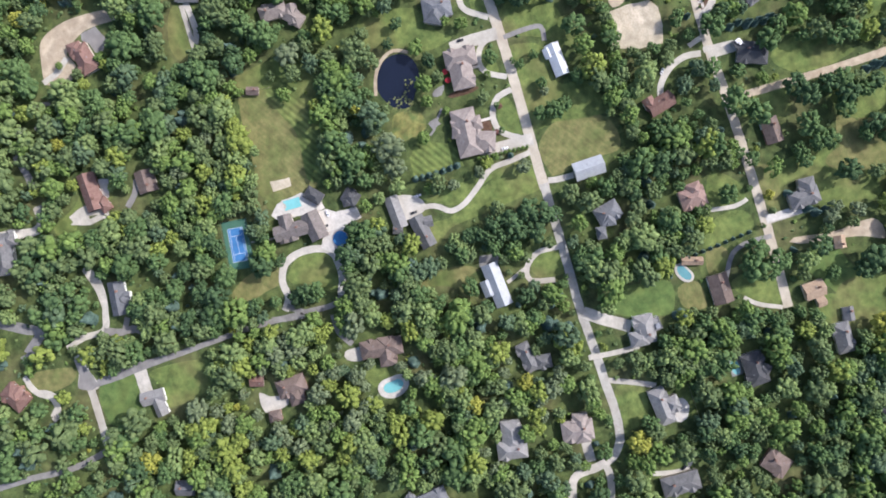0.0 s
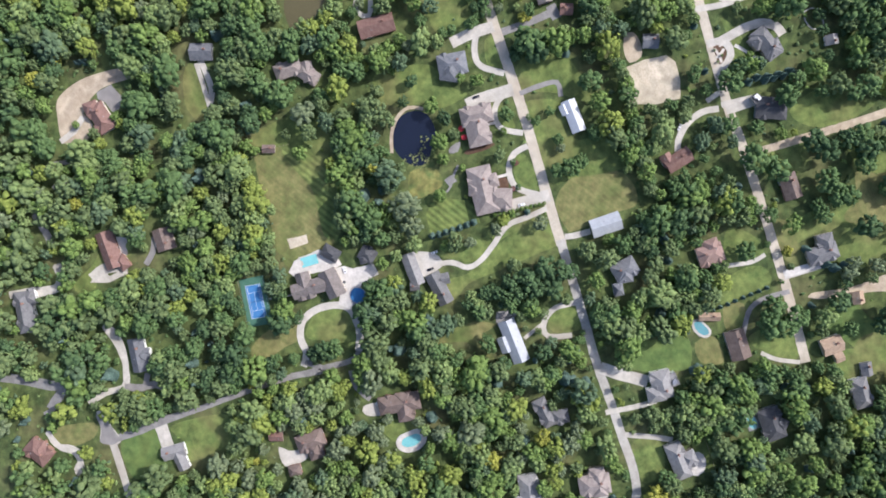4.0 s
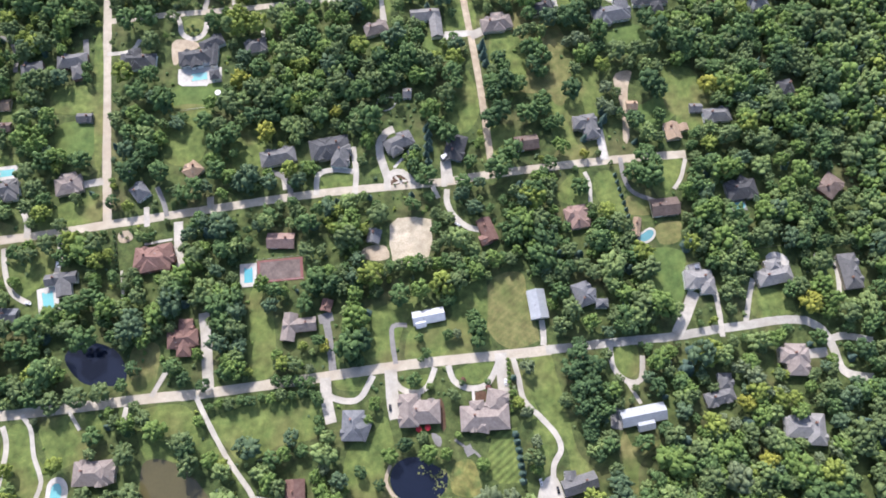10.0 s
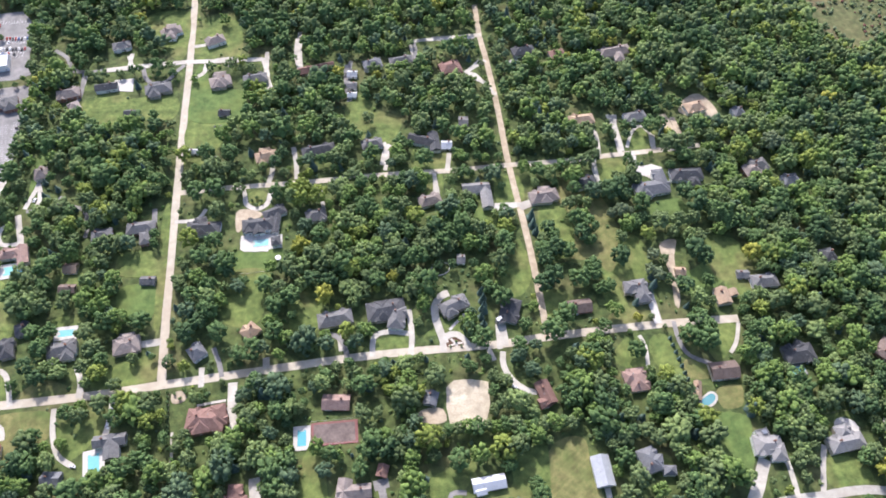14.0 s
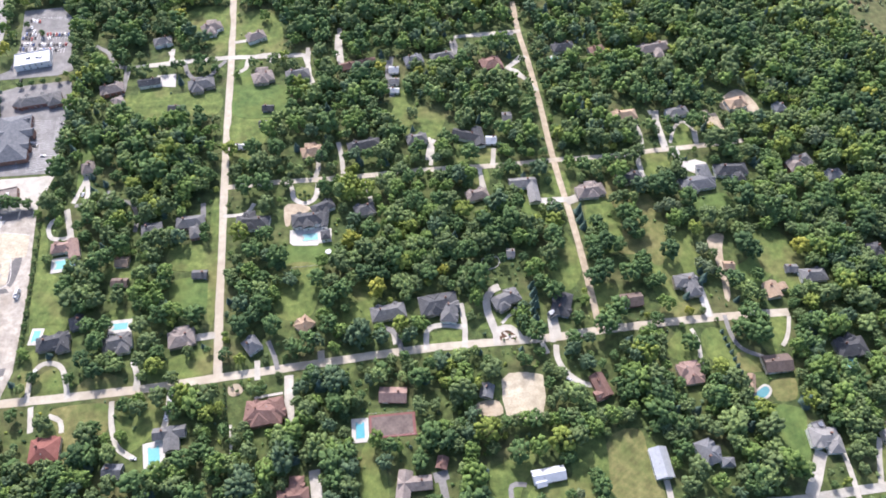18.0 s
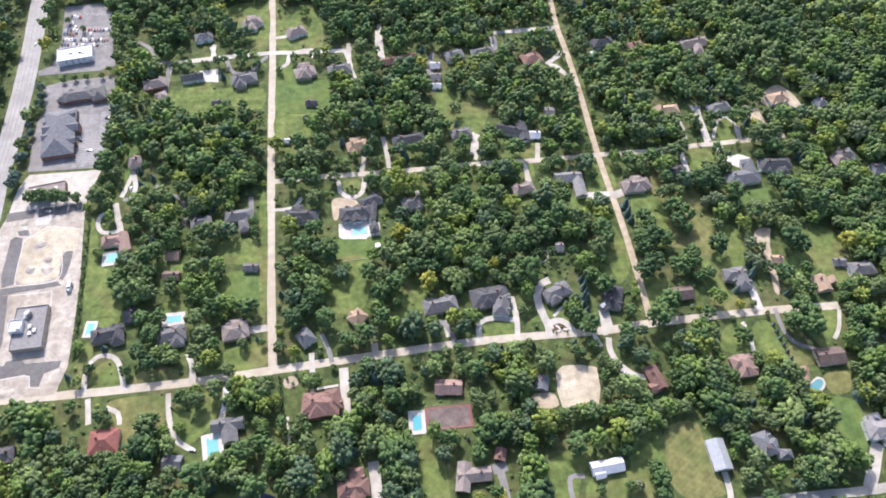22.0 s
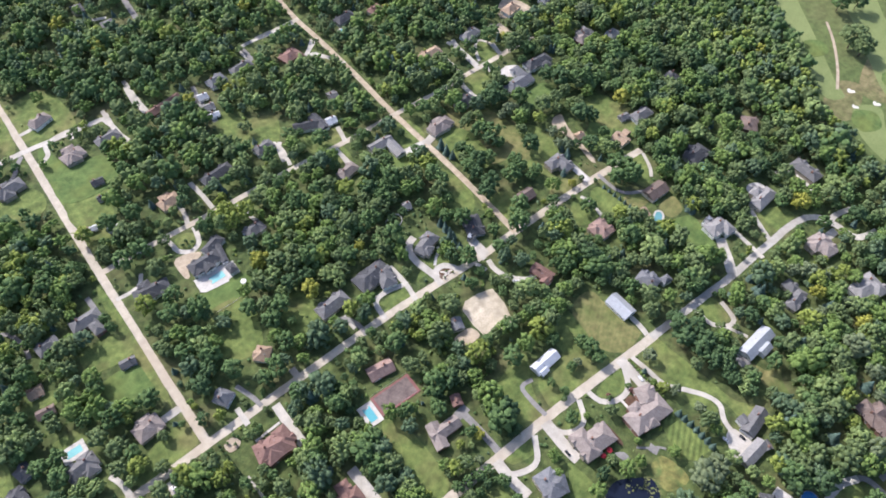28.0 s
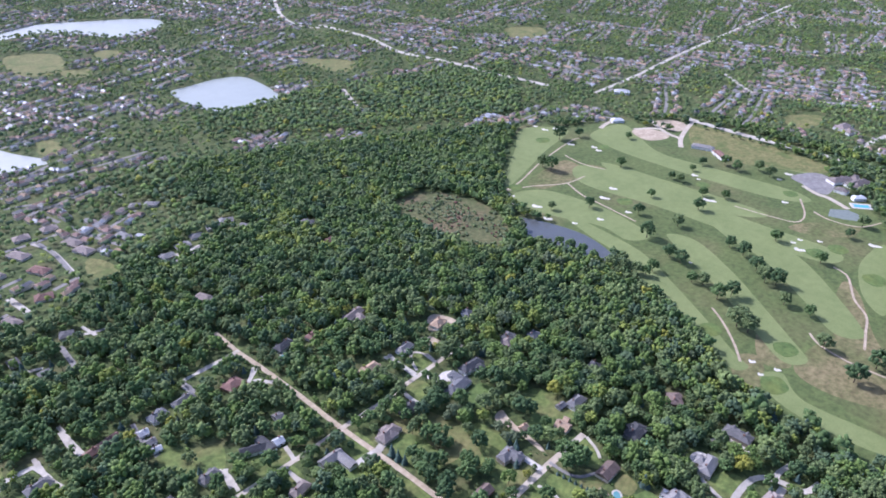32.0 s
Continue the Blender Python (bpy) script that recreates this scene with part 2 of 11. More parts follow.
ROOFS = {
    "brown": roofing("brown_shingles", (0.120, 0.088, 0.072), (0.195, 0.150, 0.128)),
    "redbrown": roofing("reddish_shingles", (0.150, 0.085, 0.068), (0.235, 0.145, 0.120)),
    "red": roofing("red_tile_roofing", (0.205, 0.080, 0.064), (0.285, 0.122, 0.100)),
    "umber": roofing("umber_shingles", (0.120, 0.102, 0.092), (0.195, 0.172, 0.158)),
    "rosy": roofing("rosy_tan_shingles", (0.205, 0.135, 0.112), (0.300, 0.212, 0.178)),
    "tan": roofing("tan_shingles", (0.27, 0.19, 0.125), (0.40, 0.30, 0.21)),
    "taupe": roofing("taupe_shingles", (0.190, 0.158, 0.138), (0.290, 0.250, 0.225)),
    "grey": roofing("grey_shingles", (0.105, 0.104, 0.103), (0.180, 0.178, 0.176)),
    "lightgrey": roofing("light_grey_shingles", (0.180, 0.175, 0.168), (0.265, 0.258, 0.248)),
    "slate": roofing("dark_slate_shingles", (0.050, 0.051, 0.054), (0.095, 0.097, 0.101)),
    "bluegrey": roofing("blue_grey_shingles", (0.108, 0.112, 0.119), (0.178, 0.184, 0.194)),
    "white": roofing("white_metal_roofing", (0.48, 0.49, 0.50), (0.58, 0.59, 0.60), 0.45),
    "metal": roofing("pale_grey_metal_roofing", (0.29, 0.305, 0.32), (0.37, 0.385, 0.40), 0.5),
}
WALLS = {
    "brick": surface("red_brown_brick", (0.20, 0.11, 0.08), (0.30, 0.18, 0.14), 0.9, 3, 0.5, 0.4, 0.03),
    "cream": surface("cream_siding", (0.52, 0.47, 0.38), (0.62, 0.57, 0.48), 0.8, 2, 0.4, 0.2, 0.03),
    "white": surface("white_siding", (0.68, 0.68, 0.66), (0.78, 0.78, 0.76), 0.7, 2, 0.4, 0.2, 0.03),
    "stone": surface("tan_stone", (0.30, 0.26, 0.21), (0.44, 0.39, 0.32), 0.9, 2, 0.5, 0.5, 0.05),
    "greyside": surface("grey_siding", (0.26, 0.27, 0.28), (0.36, 0.37, 0.38), 0.8, 2, 0.4, 0.2, 0.03),
}
TRIM = surface("white_trim_paint", (0.70, 0.70, 0.68), (0.80, 0.80, 0.78), 0.5, 4, 0.5, 0.05)
DOOR = surface("dark_door_paint", (0.08, 0.05, 0.04), (0.13, 0.09, 0.07), 0.5, 4, 0.5, 0.1)
GLASS = surface("window_glass", (0.02, 0.025, 0.03), (0.04, 0.05, 0.06), 0.05, 1, 0.3, 0.0, spec=0.8)
VENT_PAINT = surface("grey_vent_paint", (0.18, 0.18, 0.18), (0.26, 0.26, 0.26), 0.7, 4, 0.5, 0.1)
STEEL = surface("galvanised_steel", (0.38, 0.39, 0.40), (0.50, 0.51, 0.52), 0.4, 4, 0.6, 0.1, 0.01, 0.8)
RUBBER = surface("black_rubber", (0.015, 0.015, 0.015), (0.03, 0.03, 0.03), 0.8, 5, 1, 0.1)
BARK = surface("tree_bark", (0.07, 0.05, 0.035), (0.14, 0.105, 0.075), 0.95, 4, 0.6, 0.6, 0.05)
FENCE = surface("weathered_fence_wood", (0.22, 0.19, 0.15), (0.34, 0.30, 0.25), 0.9, 4, 0.5, 0.3, 0.02)
CAR_PAINTS = {
    "white": surface("white_car_paint", (0.72, 0.72, 0.72), (0.78, 0.78, 0.78), 0.25, 3, 0.5, 0, spec=0.6),
    "black": surface("black_car_paint", (0.012, 0.012, 0.015), (0.02, 0.02, 0.024), 0.25, 3, 0.5, 0, spec=0.6),
    "silver": surface("silver_car_paint", (0.40, 0.41, 0.42), (0.48, 0.49, 0.50), 0.3, 3, 0.5, 0, 0.5, 0.6),
    "red": surface("red_car_paint", (0.28, 0.03, 0.03), (0.36, 0.05, 0.04), 0.25, 3, 0.5, 0, spec=0.6),
    "blue": surface("blue_car_paint", (0.03, 0.07, 0.20), (0.05, 0.10, 0.26), 0.25, 3, 0.5, 0, spec=0.6),
}


def foliage(name, dark, light):
    """Leaves: a rough surface that also lets some light through."""
    m = surface(name, dark, light, 0.8, 2.2, 0.30, 0.55, 0.30, 0.0, 0.12, island=0.14)
    n, l = m.node_tree.nodes, m.node_tree.links
    b = n["Principled BSDF"]
    col = b.inputs["Base Color"].links[0].from_socket
    tr, mx = n.new("ShaderNodeBsdfTranslucent"), n.new("ShaderNodeMixShader")
    l.new(col, tr.inputs[0])
    mx.inputs[0].default_value = 0.15
    l.new(b.outputs[0], mx.inputs[1])
    l.new(tr.outputs[0], mx.inputs[2])
    l.new(mx.outputs[0], n["Material Output"].inputs[0])
    return m


LEAVES = [
    foliage("deep_green_leaves", (0.039, 0.073, 0.034), (0.103, 0.165, 0.066)),
    foliage("mid_green_leaves", (0.051, 0.094, 0.036), (0.140, 0.216, 0.076)),
    foliage("bright_green_leaves", (0.077, 0.132, 0.036), (0.198, 0.280, 0.076)),
    foliage("olive_leaves", (0.068, 0.104, 0.045), (0.175, 0.231, 0.090)),
    foliage("grey_green_leaves", (0.082, 0.112, 0.060), (0.205, 0.250, 0.130)),
    foliage("yellow_green_leaves", (0.163, 0.177, 0.032), (0.361, 0.365, 0.072)),
    foliage("blue_green_needles", (0.045, 0.080, 0.064), (0.120, 0.178, 0.142)),
    foliage("rust_red_leaves", (0.100, 0.047, 0.041), (0.198, 0.101, 0.082)),
    foliage("light_green_leaves", (0.093, 0.146, 0.052), (0.245, 0.316, 0.113)),
    foliage("blue_green_leaves", (0.054, 0.094, 0.052), (0.142, 0.202, 0.105)),
    foliage("lime_leaves", (0.112, 0.155, 0.035), (0.268, 0.320, 0.071)),
    foliage("shadowy_leaves", (0.031, 0.059, 0.029), (0.077, 0.127, 0.055)),
]

# ---------- geometry helpers ----------


def mesh_from(name, verts, faces, mats, index=None):
    me = bpy.data.meshes.new(name)
    me.from_pydata([tuple(v) for v in verts], [], [tuple(f) for f in faces])
    for m in mats:
        me.materials.append(m)
    if index is not None:
        me.polygons.foreach_set("material_index", index)
    me.update()
    return me


def part(name, me, parent, label="", m=None):
    ob = new(name, me)
    ob.parent = parent
    if m is not None:
        ob.matrix_basis = m
    if label:
        ob["label"] = label
    return ob


def box_data(x0, y0, z0, x1, y1, z1, start=0):
    v = [(x0, y0, z0), (x1, y0, z0), (x1, y1, z0), (x0, y1, z0), (x0, y0, z1), (x1, y0, z1), (x1, y1, z1), (x0, y1, z1)]
    f = [(0, 3, 2, 1), (4, 5, 6, 7), (0, 1, 5, 4), (1, 2, 6, 5), (2, 3, 7, 6), (3, 0, 4, 7)]
    return v, [tuple(i + start for i in q) for q in f]


def boxes_mesh(name, boxes, mat):
    vs, fs = [], []
    for b in boxes:
        v, f = box_data(*b, start=len(vs))
        vs += v
        fs += f
    return mesh_from(name, vs, fs, [mat])


def spline(points, step=3.0, closed=False):
    """Points along a smooth line through the given ones."""
    p = [Vector((x, y)) for x, y in points]
    n, out = len(p), []
    for i in range(n if closed else n - 1):
        a, b, c, d = (p[(i + k) % n] if closed else p[min(max(i + k, 0), n - 1)] for k in (-1, 0, 1, 2))
        m = max(2, int((c - b).length / step))
        for k in range(m):
            t = k / m
            out.append(0.5 * (2 * b + (c - a) * t + (2 * a - 5 * b + 4 * c - d) * t * t + (3 * b - a - 3 * c + d) * t ** 3))
    if not closed:
        out.append(p[-1])
    return out


class Mask:
    """A plan raster of where no tree can stand."""

    def __init__(self, x0, y0, x1, y1, cell):
        self.x0, self.y0, self.cell = x0, y0, cell
        self.nx, self.ny = int((x1 - x0) / cell), int((y1 - y0) / cell)
        self.free = np.ones((self.ny, self.nx), bool)
        self.X = x0 + (np.arange(self.nx) + 0.5) * cell
        self.Y = y0 + (np.arange(self.ny) + 0.5) * cell

    def window(self, xa, ya, xb, yb):
        i0, i1 = max(0, int((xa - self.x0) / self.cell)), min(self.nx, int((xb - self.x0) / self.cell) + 2)
        j0, j1 = max(0, int((ya - self.y0) / self.cell)), min(self.ny, int((yb - self.y0) / self.cell) + 2)
        return i0, max(i1, i0), j0, max(j1, j0)

    def disc(self, x, y, r):
        i0, i1, j0, j1 = self.window(x - r, y - r, x + r, y + r)
        if i1 > i0 and j1 > j0:
            near = (self.X[None, i0:i1] - x) ** 2 + (self.Y[j0:j1, None] - y) ** 2 < r * r
            self.free[j0:j1, i0:i1] &= ~near

    def polygon(self, pts):
        xs, ys = [p[0] for p in pts], [p[1] for p in pts]
        i0, i1, j0, j1 = self.window(min(xs), min(ys), max(xs), max(ys))
        if i1 <= i0 or j1 <= j0:
            return
        gx, gy = np.meshgrid(self.X[i0:i1], self.Y[j0:j1])
        self.free[j0:j1, i0:i1] &= ~inside(pts, gx, gy)

    def at(self, x, y):
        i = np.clip(((x - self.x0) / self.cell).astype(int), 0, self.nx - 1)
        j = np.clip(((y - self.y0) / self.cell).astype(int), 0, self.ny - 1)
        return self.free[j, i]


def inside(pts, gx, gy):
    hit = np.zeros(gx.shape, bool)
    for (xa, ya), (xb, yb) in zip(pts, list(pts[1:]) + [pts[0]]):
        if ya != yb:
            hit ^= ((ya > gy) != (yb > gy)) & (gx < (xb - xa) * (gy - ya) / (yb - ya) + xa)
    return hit


THIN = Mask(-800, -560, 700, 800, 2.0)     # yards, where a few trees stand on the grass
NEAR = Mask(-800, -560, 700, 800, 2.0)
FAR = Mask(-1300, -600, 4200, 4200, 6.0)
PAVED = Mask(-800, -560, 700, 800, 2.0)    # roads, drives, roofs and pools, over which few crowns reach


def keep_disc(x, y, r, paved=0.0):
    NEAR.disc(x, y, r)
    FAR.disc(x, y, r)
    if paved:
        PAVED.disc(x, y, paved)


def room_at(x, y):
    """How far it is from each place to the nearest paved or built one, up to 16 m."""
    far = np.full(PAVED.free.shape, 16.0)
    seen = ~PAVED.free
    far[seen] = 0
    for k in range(8):
        grown = seen.copy()
        grown[1:] |= seen[:-1]
        grown[:-1] |= seen[1:]
        grown[:, 1:] |= seen[:, :-1]
        grown[:, :-1] |= seen[:, 1:]
        if k % 2:
            grown[1:, 1:] |= seen[:-1, :-1]
            grown[:-1, :-1] |= seen[1:, 1:]
            grown[1:, :-1] |= seen[:-1, 1:]
            grown[:-1, 1:] |= seen[1:, :-1]
        far[grown & ~seen] = PAVED.cell * (k + 1)
        seen = grown
    i = np.clip(((x - PAVED.x0) / PAVED.cell).astype(int), 0, PAVED.nx - 1)
    j = np.clip(((y - PAVED.y0) / PAVED.cell).astype(int), 0, PAVED.ny - 1)
    return far[j, i]


def keep_polygon(pts, margin=3.2):
    NEAR.polygon(pts)
    FAR.polygon(pts)
    for x, y in pts:
        NEAR.disc(x, y, margin)


LEVEL = [0.02]


def lift():
    """Each flush sheet lies a little above the one before."""
    LEVEL[0] += 0.0006
    return LEVEL[0]


def ribbon(name, label, mat, width, points, margin=2.0, closed=False, kind="structure", category="", keep=True, z=None, step=3.0):
    """A road, drive or path along a smooth line, with thickness and slightly uneven edges."""
    line = spline(points, step, closed)
    rnd = random.Random(int(points[0][0] * 10 + points[0][1] * 7))
    n, z = len(line), z or lift()
    vs, fs = [], []
    for i, p in enumerate(line):
        a, b = (line[(i - 1) % n], line[(i + 1) % n]) if closed else (line[max(i - 1, 0)], line[min(i + 1, n - 1)])
        d = (b - a).normalized()
        s = Vector((-d.y, d.x))
        l, r = p + s * (width / 2 + rnd.uniform(-.12, .12) * min(1.5, width / 4)), p - s * (width / 2 + rnd.uniform(-.12, .12) * min(1.5, width / 4))
        vs += [(l.x, l.y, z), (r.x, r.y, z), (l.x, l.y, -0.2), (r.x, r.y, -0.2)]
        if keep and i % 2 == 0:
            keep_disc(p.x, p.y, width / 2 + margin, max(width / 2, 1.6) + (2.2 if name.startswith("road_") else 0))
    for i in range(n if closed else n - 1):
        j = (i + 1) % n
        a, b = 4 * i, 4 * j
        fs += [(a, a + 1, b + 1, b), (a + 2, a, b, b + 2), (a + 1, a + 3, b + 3, b + 1)]
    ob = new(name, mesh_from(name, vs, fs, [mat]))
    return tagged(ob, label, category or name.replace("_", " "), kind=kind)


def ragged(points, step=3.0, rough=0.22):
    """A straight-sided outline with slightly uneven edges."""
    rnd = random.Random(int(points[0][0] * 3 + points[0][1] * 5))
    out = []
    for a, c in zip(points, list(points[1:]) + [points[0]]):
        a, c = Vector(a), Vector(c)
        m = max(1, int((c - a).length / step))
        for k in range(m):
            out.append(a.lerp(c, k / m) + (Vector((rnd.uniform(-rough, rough), rnd.uniform(-rough, rough))) if k else Vector((0, 0))))
    return out


def sheet(name, label, mat, points, smooth=True, keep=True, kind="structure", category="", z=None, step=3.0, depth=0.2):
    """A lawn, court or water surface with a soft outline, as a thin slab."""
    line = spline(points, step, True) if smooth else ragged(points)
    z = z if z is not None else lift()
    n = len(line)
    bm = bmesh.new()
    top = [bm.verts.new((p.x, p.y, z)) for p in line]
    low = [bm.verts.new((p.x, p.y, z - depth)) for p in line]
    f = bm.faces.new(top)
    if f.normal.z < 0:
        f.normal_flip()
    for i in range(n):
        j = (i + 1) % n
        bm.faces.new((top[i], low[i], low[j], top[j]))
    bm.normal_update()
    bmesh.ops.recalc_face_normals(bm, faces=bm.faces)
    bmesh.ops.triangulate(bm, faces=[f for f in bm.faces if len(f.verts) > 4])
    me = bpy.data.meshes.new(name)
    bm.to_mesh(me)
    bm.free()
    me.materials.append(mat)
    ob = new(name, me)
    if keep == "thin":
        THIN.polygon([(p.x, p.y) for p in line])
    elif keep:
        if mat in (CONCRETE, PAVING, ASPHALT, SITE, SAND, DIRT):
            PAVED.polygon([(p.x, p.y) for p in line])
        keep_polygon([(p.x, p.y) for p in line], 1.6 if name == "lawn" else 3.2)
    return tagged(ob, label, category or name.replace("_", " "), kind=kind)


# ---------- houses ----------
WIN_W, WIN_H = 1.3, 1.4
WINDOW_FRAME = boxes_mesh("window_frame", [(-.75, -.06, -.8, .75, .05, -.68), (-.75, -.06, .68, .75, .05, .8), (-.75, -.06, -.68, -.63, .05, .68), (.63, -.06, -.68, .75, .05, .68)], TRIM)
WINDOW_PANE = boxes_mesh("pane", [(-.63, -.02, -.68, .63, .02, .68)], GLASS)
DOOR_LEAF = boxes_mesh("door", [(-.55, -.08, 0, .55, .04, 2.1)], DOOR)
GARAGE_DOOR = boxes_mesh("garage_door", [(-2.4, -.05, .58 * i, 2.4, .04 + .004 * (i % 2), .58 * i + .55) for i in range(4)], TRIM)
CHIMNEY = boxes_mesh("chimney", [(-.7, -.5, -2.5, .7, .5, 1.6), (-.8, -.6, 1.6, .8, .6, 1.8), (-.4, -.25, 1.8, .4, .25, 2.1)], WALLS["brick"])
VENT = boxes_mesh("roof_vent", [(-.25, -.25, -.3, .25, .25, .45), (-.32, -.32, .45, .32, .32, .52)], VENT_PAINT)
UNIT = boxes_mesh("rooftop_unit", [(-1.6, -1.2, 0, 1.6, 1.2, 1.3), (-1.2, -.8, 1.3, 1.2, .8, 1.5)], STEEL)


def roof_mesh(L, D, h, style, pitch, mat):
    """A hip, gable or flat roof with eaves over a block L by D whose walls are h high."""
    o = 0.5 if style != "flat" else 0.0
    a, b, t = L / 2 + o, D / 2 + o, 0.22
    if style == "flat":
        vs, fs = [], []
        for bx in ((-a, -b, h, a, b, h + .25), (-a, -b, h + .25, a, -b + .35, h + .9), (-a, b - .35, h + .25, a, b, h + .9), (-a, -b + .35, h + .25, -a + .35, b - .35, h + .9), (a - .35, -b + .35, h + .25, a, b - .35, h + .9)):
            v, f = box_data(*bx, start=len(vs))
            vs += v
            fs += f
        return mesh_from("roof", vs, fs, [mat]), h + .25
    rise = b * pitch
    r = max(a - b, 0.15 * a) if style == "hip" else a
    vs = [(-a, -b, h), (a, -b, h), (a, b, h), (-a, b, h), (-r, 0, h + rise), (r, 0, h + rise)]
    vs += [(x, y, z - t) for x, y, z in vs[:4]]
    fs = [(0, 1, 5, 4), (2, 3, 4, 5), (1, 2, 5), (3, 0, 4), (6, 7, 1, 0), (7, 8, 2, 1), (8, 9, 3, 2), (9, 6, 0, 3), (9, 8, 7, 6)]
    # ridge and hip caps stand proud
    return mesh_from("roof", vs, fs, [mat]), h + rise


def gablet(w, reach, h, roof, wall):
    """A gabled bay that crosses the main roof and stands out over the wall."""
    a, z = w / 2, h + w * .36
    o = .35
    vs = [(-a - o, -reach - o, h - .1), (0, -reach - o, z + .1), (a + o, -reach - o, h - .1), (-a - o, -reach * .12, h - .1), (0, -reach * .12, z + .1), (a + o, -reach * .12, h - .1)]
    vs += [(x, y, q - .2) for x, y, q in vs]
    fs = [(0, 1, 4, 3), (1, 2, 5, 4), (6, 9, 10, 7), (7, 10, 11, 8), (0, 6, 7, 1), (1, 7, 8, 2)]
    k = len(vs)
    vs += [(-a, -reach, 0), (a, -reach, 0), (a, -reach, h - .1), (0, -reach, z - .1), (-a, -reach, h - .1), (-a, -reach + 1.6, 0), (a, -reach + 1.6, 0), (a, -reach + 1.6, h - .1), (-a, -reach + 1.6, h - .1)]
    fs += [(k, k + 1, k + 2, k + 3, k + 4), (k + 1, k + 6, k + 7, k + 2), (k + 5, k, k + 4, k + 8)]
    return mesh_from("cross_gable", vs, fs, [roof, wall], [0] * 6 + [1] * 3)


def house(label, x, y, rot, roof, wall, blocks, name="house", category="house", chimney=True, garage=True, group=""):
    """A house of one or more blocks: (dx, dy, turn, length, depth, wall height, roof style) about its base point."""
    base = new(name)
    base.matrix_basis = pose(x, y, 0, 0, 0, rot)
    tagged(base, label, category, group)
    rnd = random.Random(int(x * 13 + y * 7))
    for k, (dx, dy, turn, L, D, h, style) in enumerate(blocks):
        m = pose(dx, dy, 0, 0, 0, turn)
        hh = h + 0.013 * k
        w = part("wall", boxes_mesh("wall", [(-L / 2, -D / 2, 0, L / 2, D / 2, hh + (0.0 if style == "flat" else -0.02))], WALLS[wall]), base, m=m)
        pitch = 0.0 if style == "flat" else (0.62 if D < 13 else 0.5)
        me, top = roof_mesh(L, D, hh, style, pitch, ROOFS[roof])
        if style == "gable":
            vs = []
            fs = []
            for s in (-1, 1):
                i = len(vs)
                xx = s * (L / 2 - .01)
                vs += [(xx, -D / 2, hh - .02), (xx, D / 2, hh - .02), (xx, 0, hh + (D / 2 + .5) * pitch - .12), (xx - s * .2, -D / 2, hh - .02), (xx - s * .2, D / 2, hh - .02), (xx - s * .2, 0, hh + (D / 2 + .5) * pitch - .12)]
                fs += [(i, i + 1, i + 2), (i + 5, i + 4, i + 3), (i, i + 2, i + 5, i + 3), (i + 1, i + 4, i + 5, i + 2)]
            part("gable_wall", mesh_from("gable_wall", vs, fs, [WALLS[wall]]), base, m=m)
        r = part("roof", me, base, m=m)
        if style == "hip" and D >= 9:
            for i in range(1 if L < 15 else 2):
                s, gw = rnd.choice((-1, 1)), rnd.uniform(3.6, 5.2)
                px = rnd.uniform(-.3, .3) * L if L < 15 else (i - .5) * .5 * L
                gable = part("cross_gable", gablet(gw, D / 2 + 1.0, hh, ROOFS[roof], WALLS[wall]), base, m=m @ pose(px, 0, 0, 0, 0, 0 if s < 0 else 180))
        n = max(1, int(L / 5))
        storeys = 2 if hh > 5 else 1
        for s in (-1, 1):
            for i in range(n):
                for st in range(storeys):
                    if rnd.random() < 0.33:
                        continue
                    q = m @ pose((i + .5) / n * L - L / 2, s * (D / 2 + .02), 1.7 + 2.8 * st, 0, 0, 0 if s < 0 else 180)
                    wf = part("window", WINDOW_FRAME, base, m=q)
                    part("pane", WINDOW_PANE, wf)
        for s in (-1, 1):
            if style == "hip" or rnd.random() < 0.6:
                q = m @ pose(s * (L / 2 + .02), rnd.uniform(-.2, .2) * D, 1.7, 0, 0, 90 * s)
                wf = part("window", WINDOW_FRAME, base, m=q)
                part("pane", WINDOW_PANE, wf)
        if style == "flat":
            for i in range(max(2, int(L * D / 160))):
                part("rooftop_unit", UNIT, base, m=m @ pose(rnd.uniform(-.35, .35) * L, rnd.uniform(-.3, .3) * D, top + .004, 0, 0, rnd.choice((0, 90))))
        elif L > 7:
            for i in range(1):
                yy = rnd.choice((-1, 1)) * D * 0.22
                part("roof_vent", VENT, base, m=m @ pose(rnd.uniform(-.25, .25) * L, yy, top - abs(yy) * pitch, 0, 0, 0))
        if k == 0:
            part("door", DOOR_LEAF, base, m=m @ pose(L * .1, -D / 2 - .02, 0))
            if chimney and style != "flat":
                part("chimney", CHIMNEY, base, "brick chimney", m=m @ pose(rnd.choice((-.22, .2)) * L, D * .12, top - .6))
            if garage and len(blocks) == 1 and style != "flat" and L > 12:
                part("garage_door", GARAGE_DOOR, base, m=m @ pose(-L * .28, -D / 2 - .03, 0.05))
        elif k == 1 and garage and style != "flat" and L > 6:
            part("garage_door", GARAGE_DOOR, base, m=m @ pose(0, -D / 2 - .03, 0.05))
        c = base.matrix_basis @ m
        for i in range(int(L / 3) + 1):
            p = c @ Vector((-L / 2 + i * L / (int(L / 3) + 0.001), 0, 0))
            keep_disc(p.x, p.y, D / 2 + 3.2, D / 2 + 0.6)
    return base


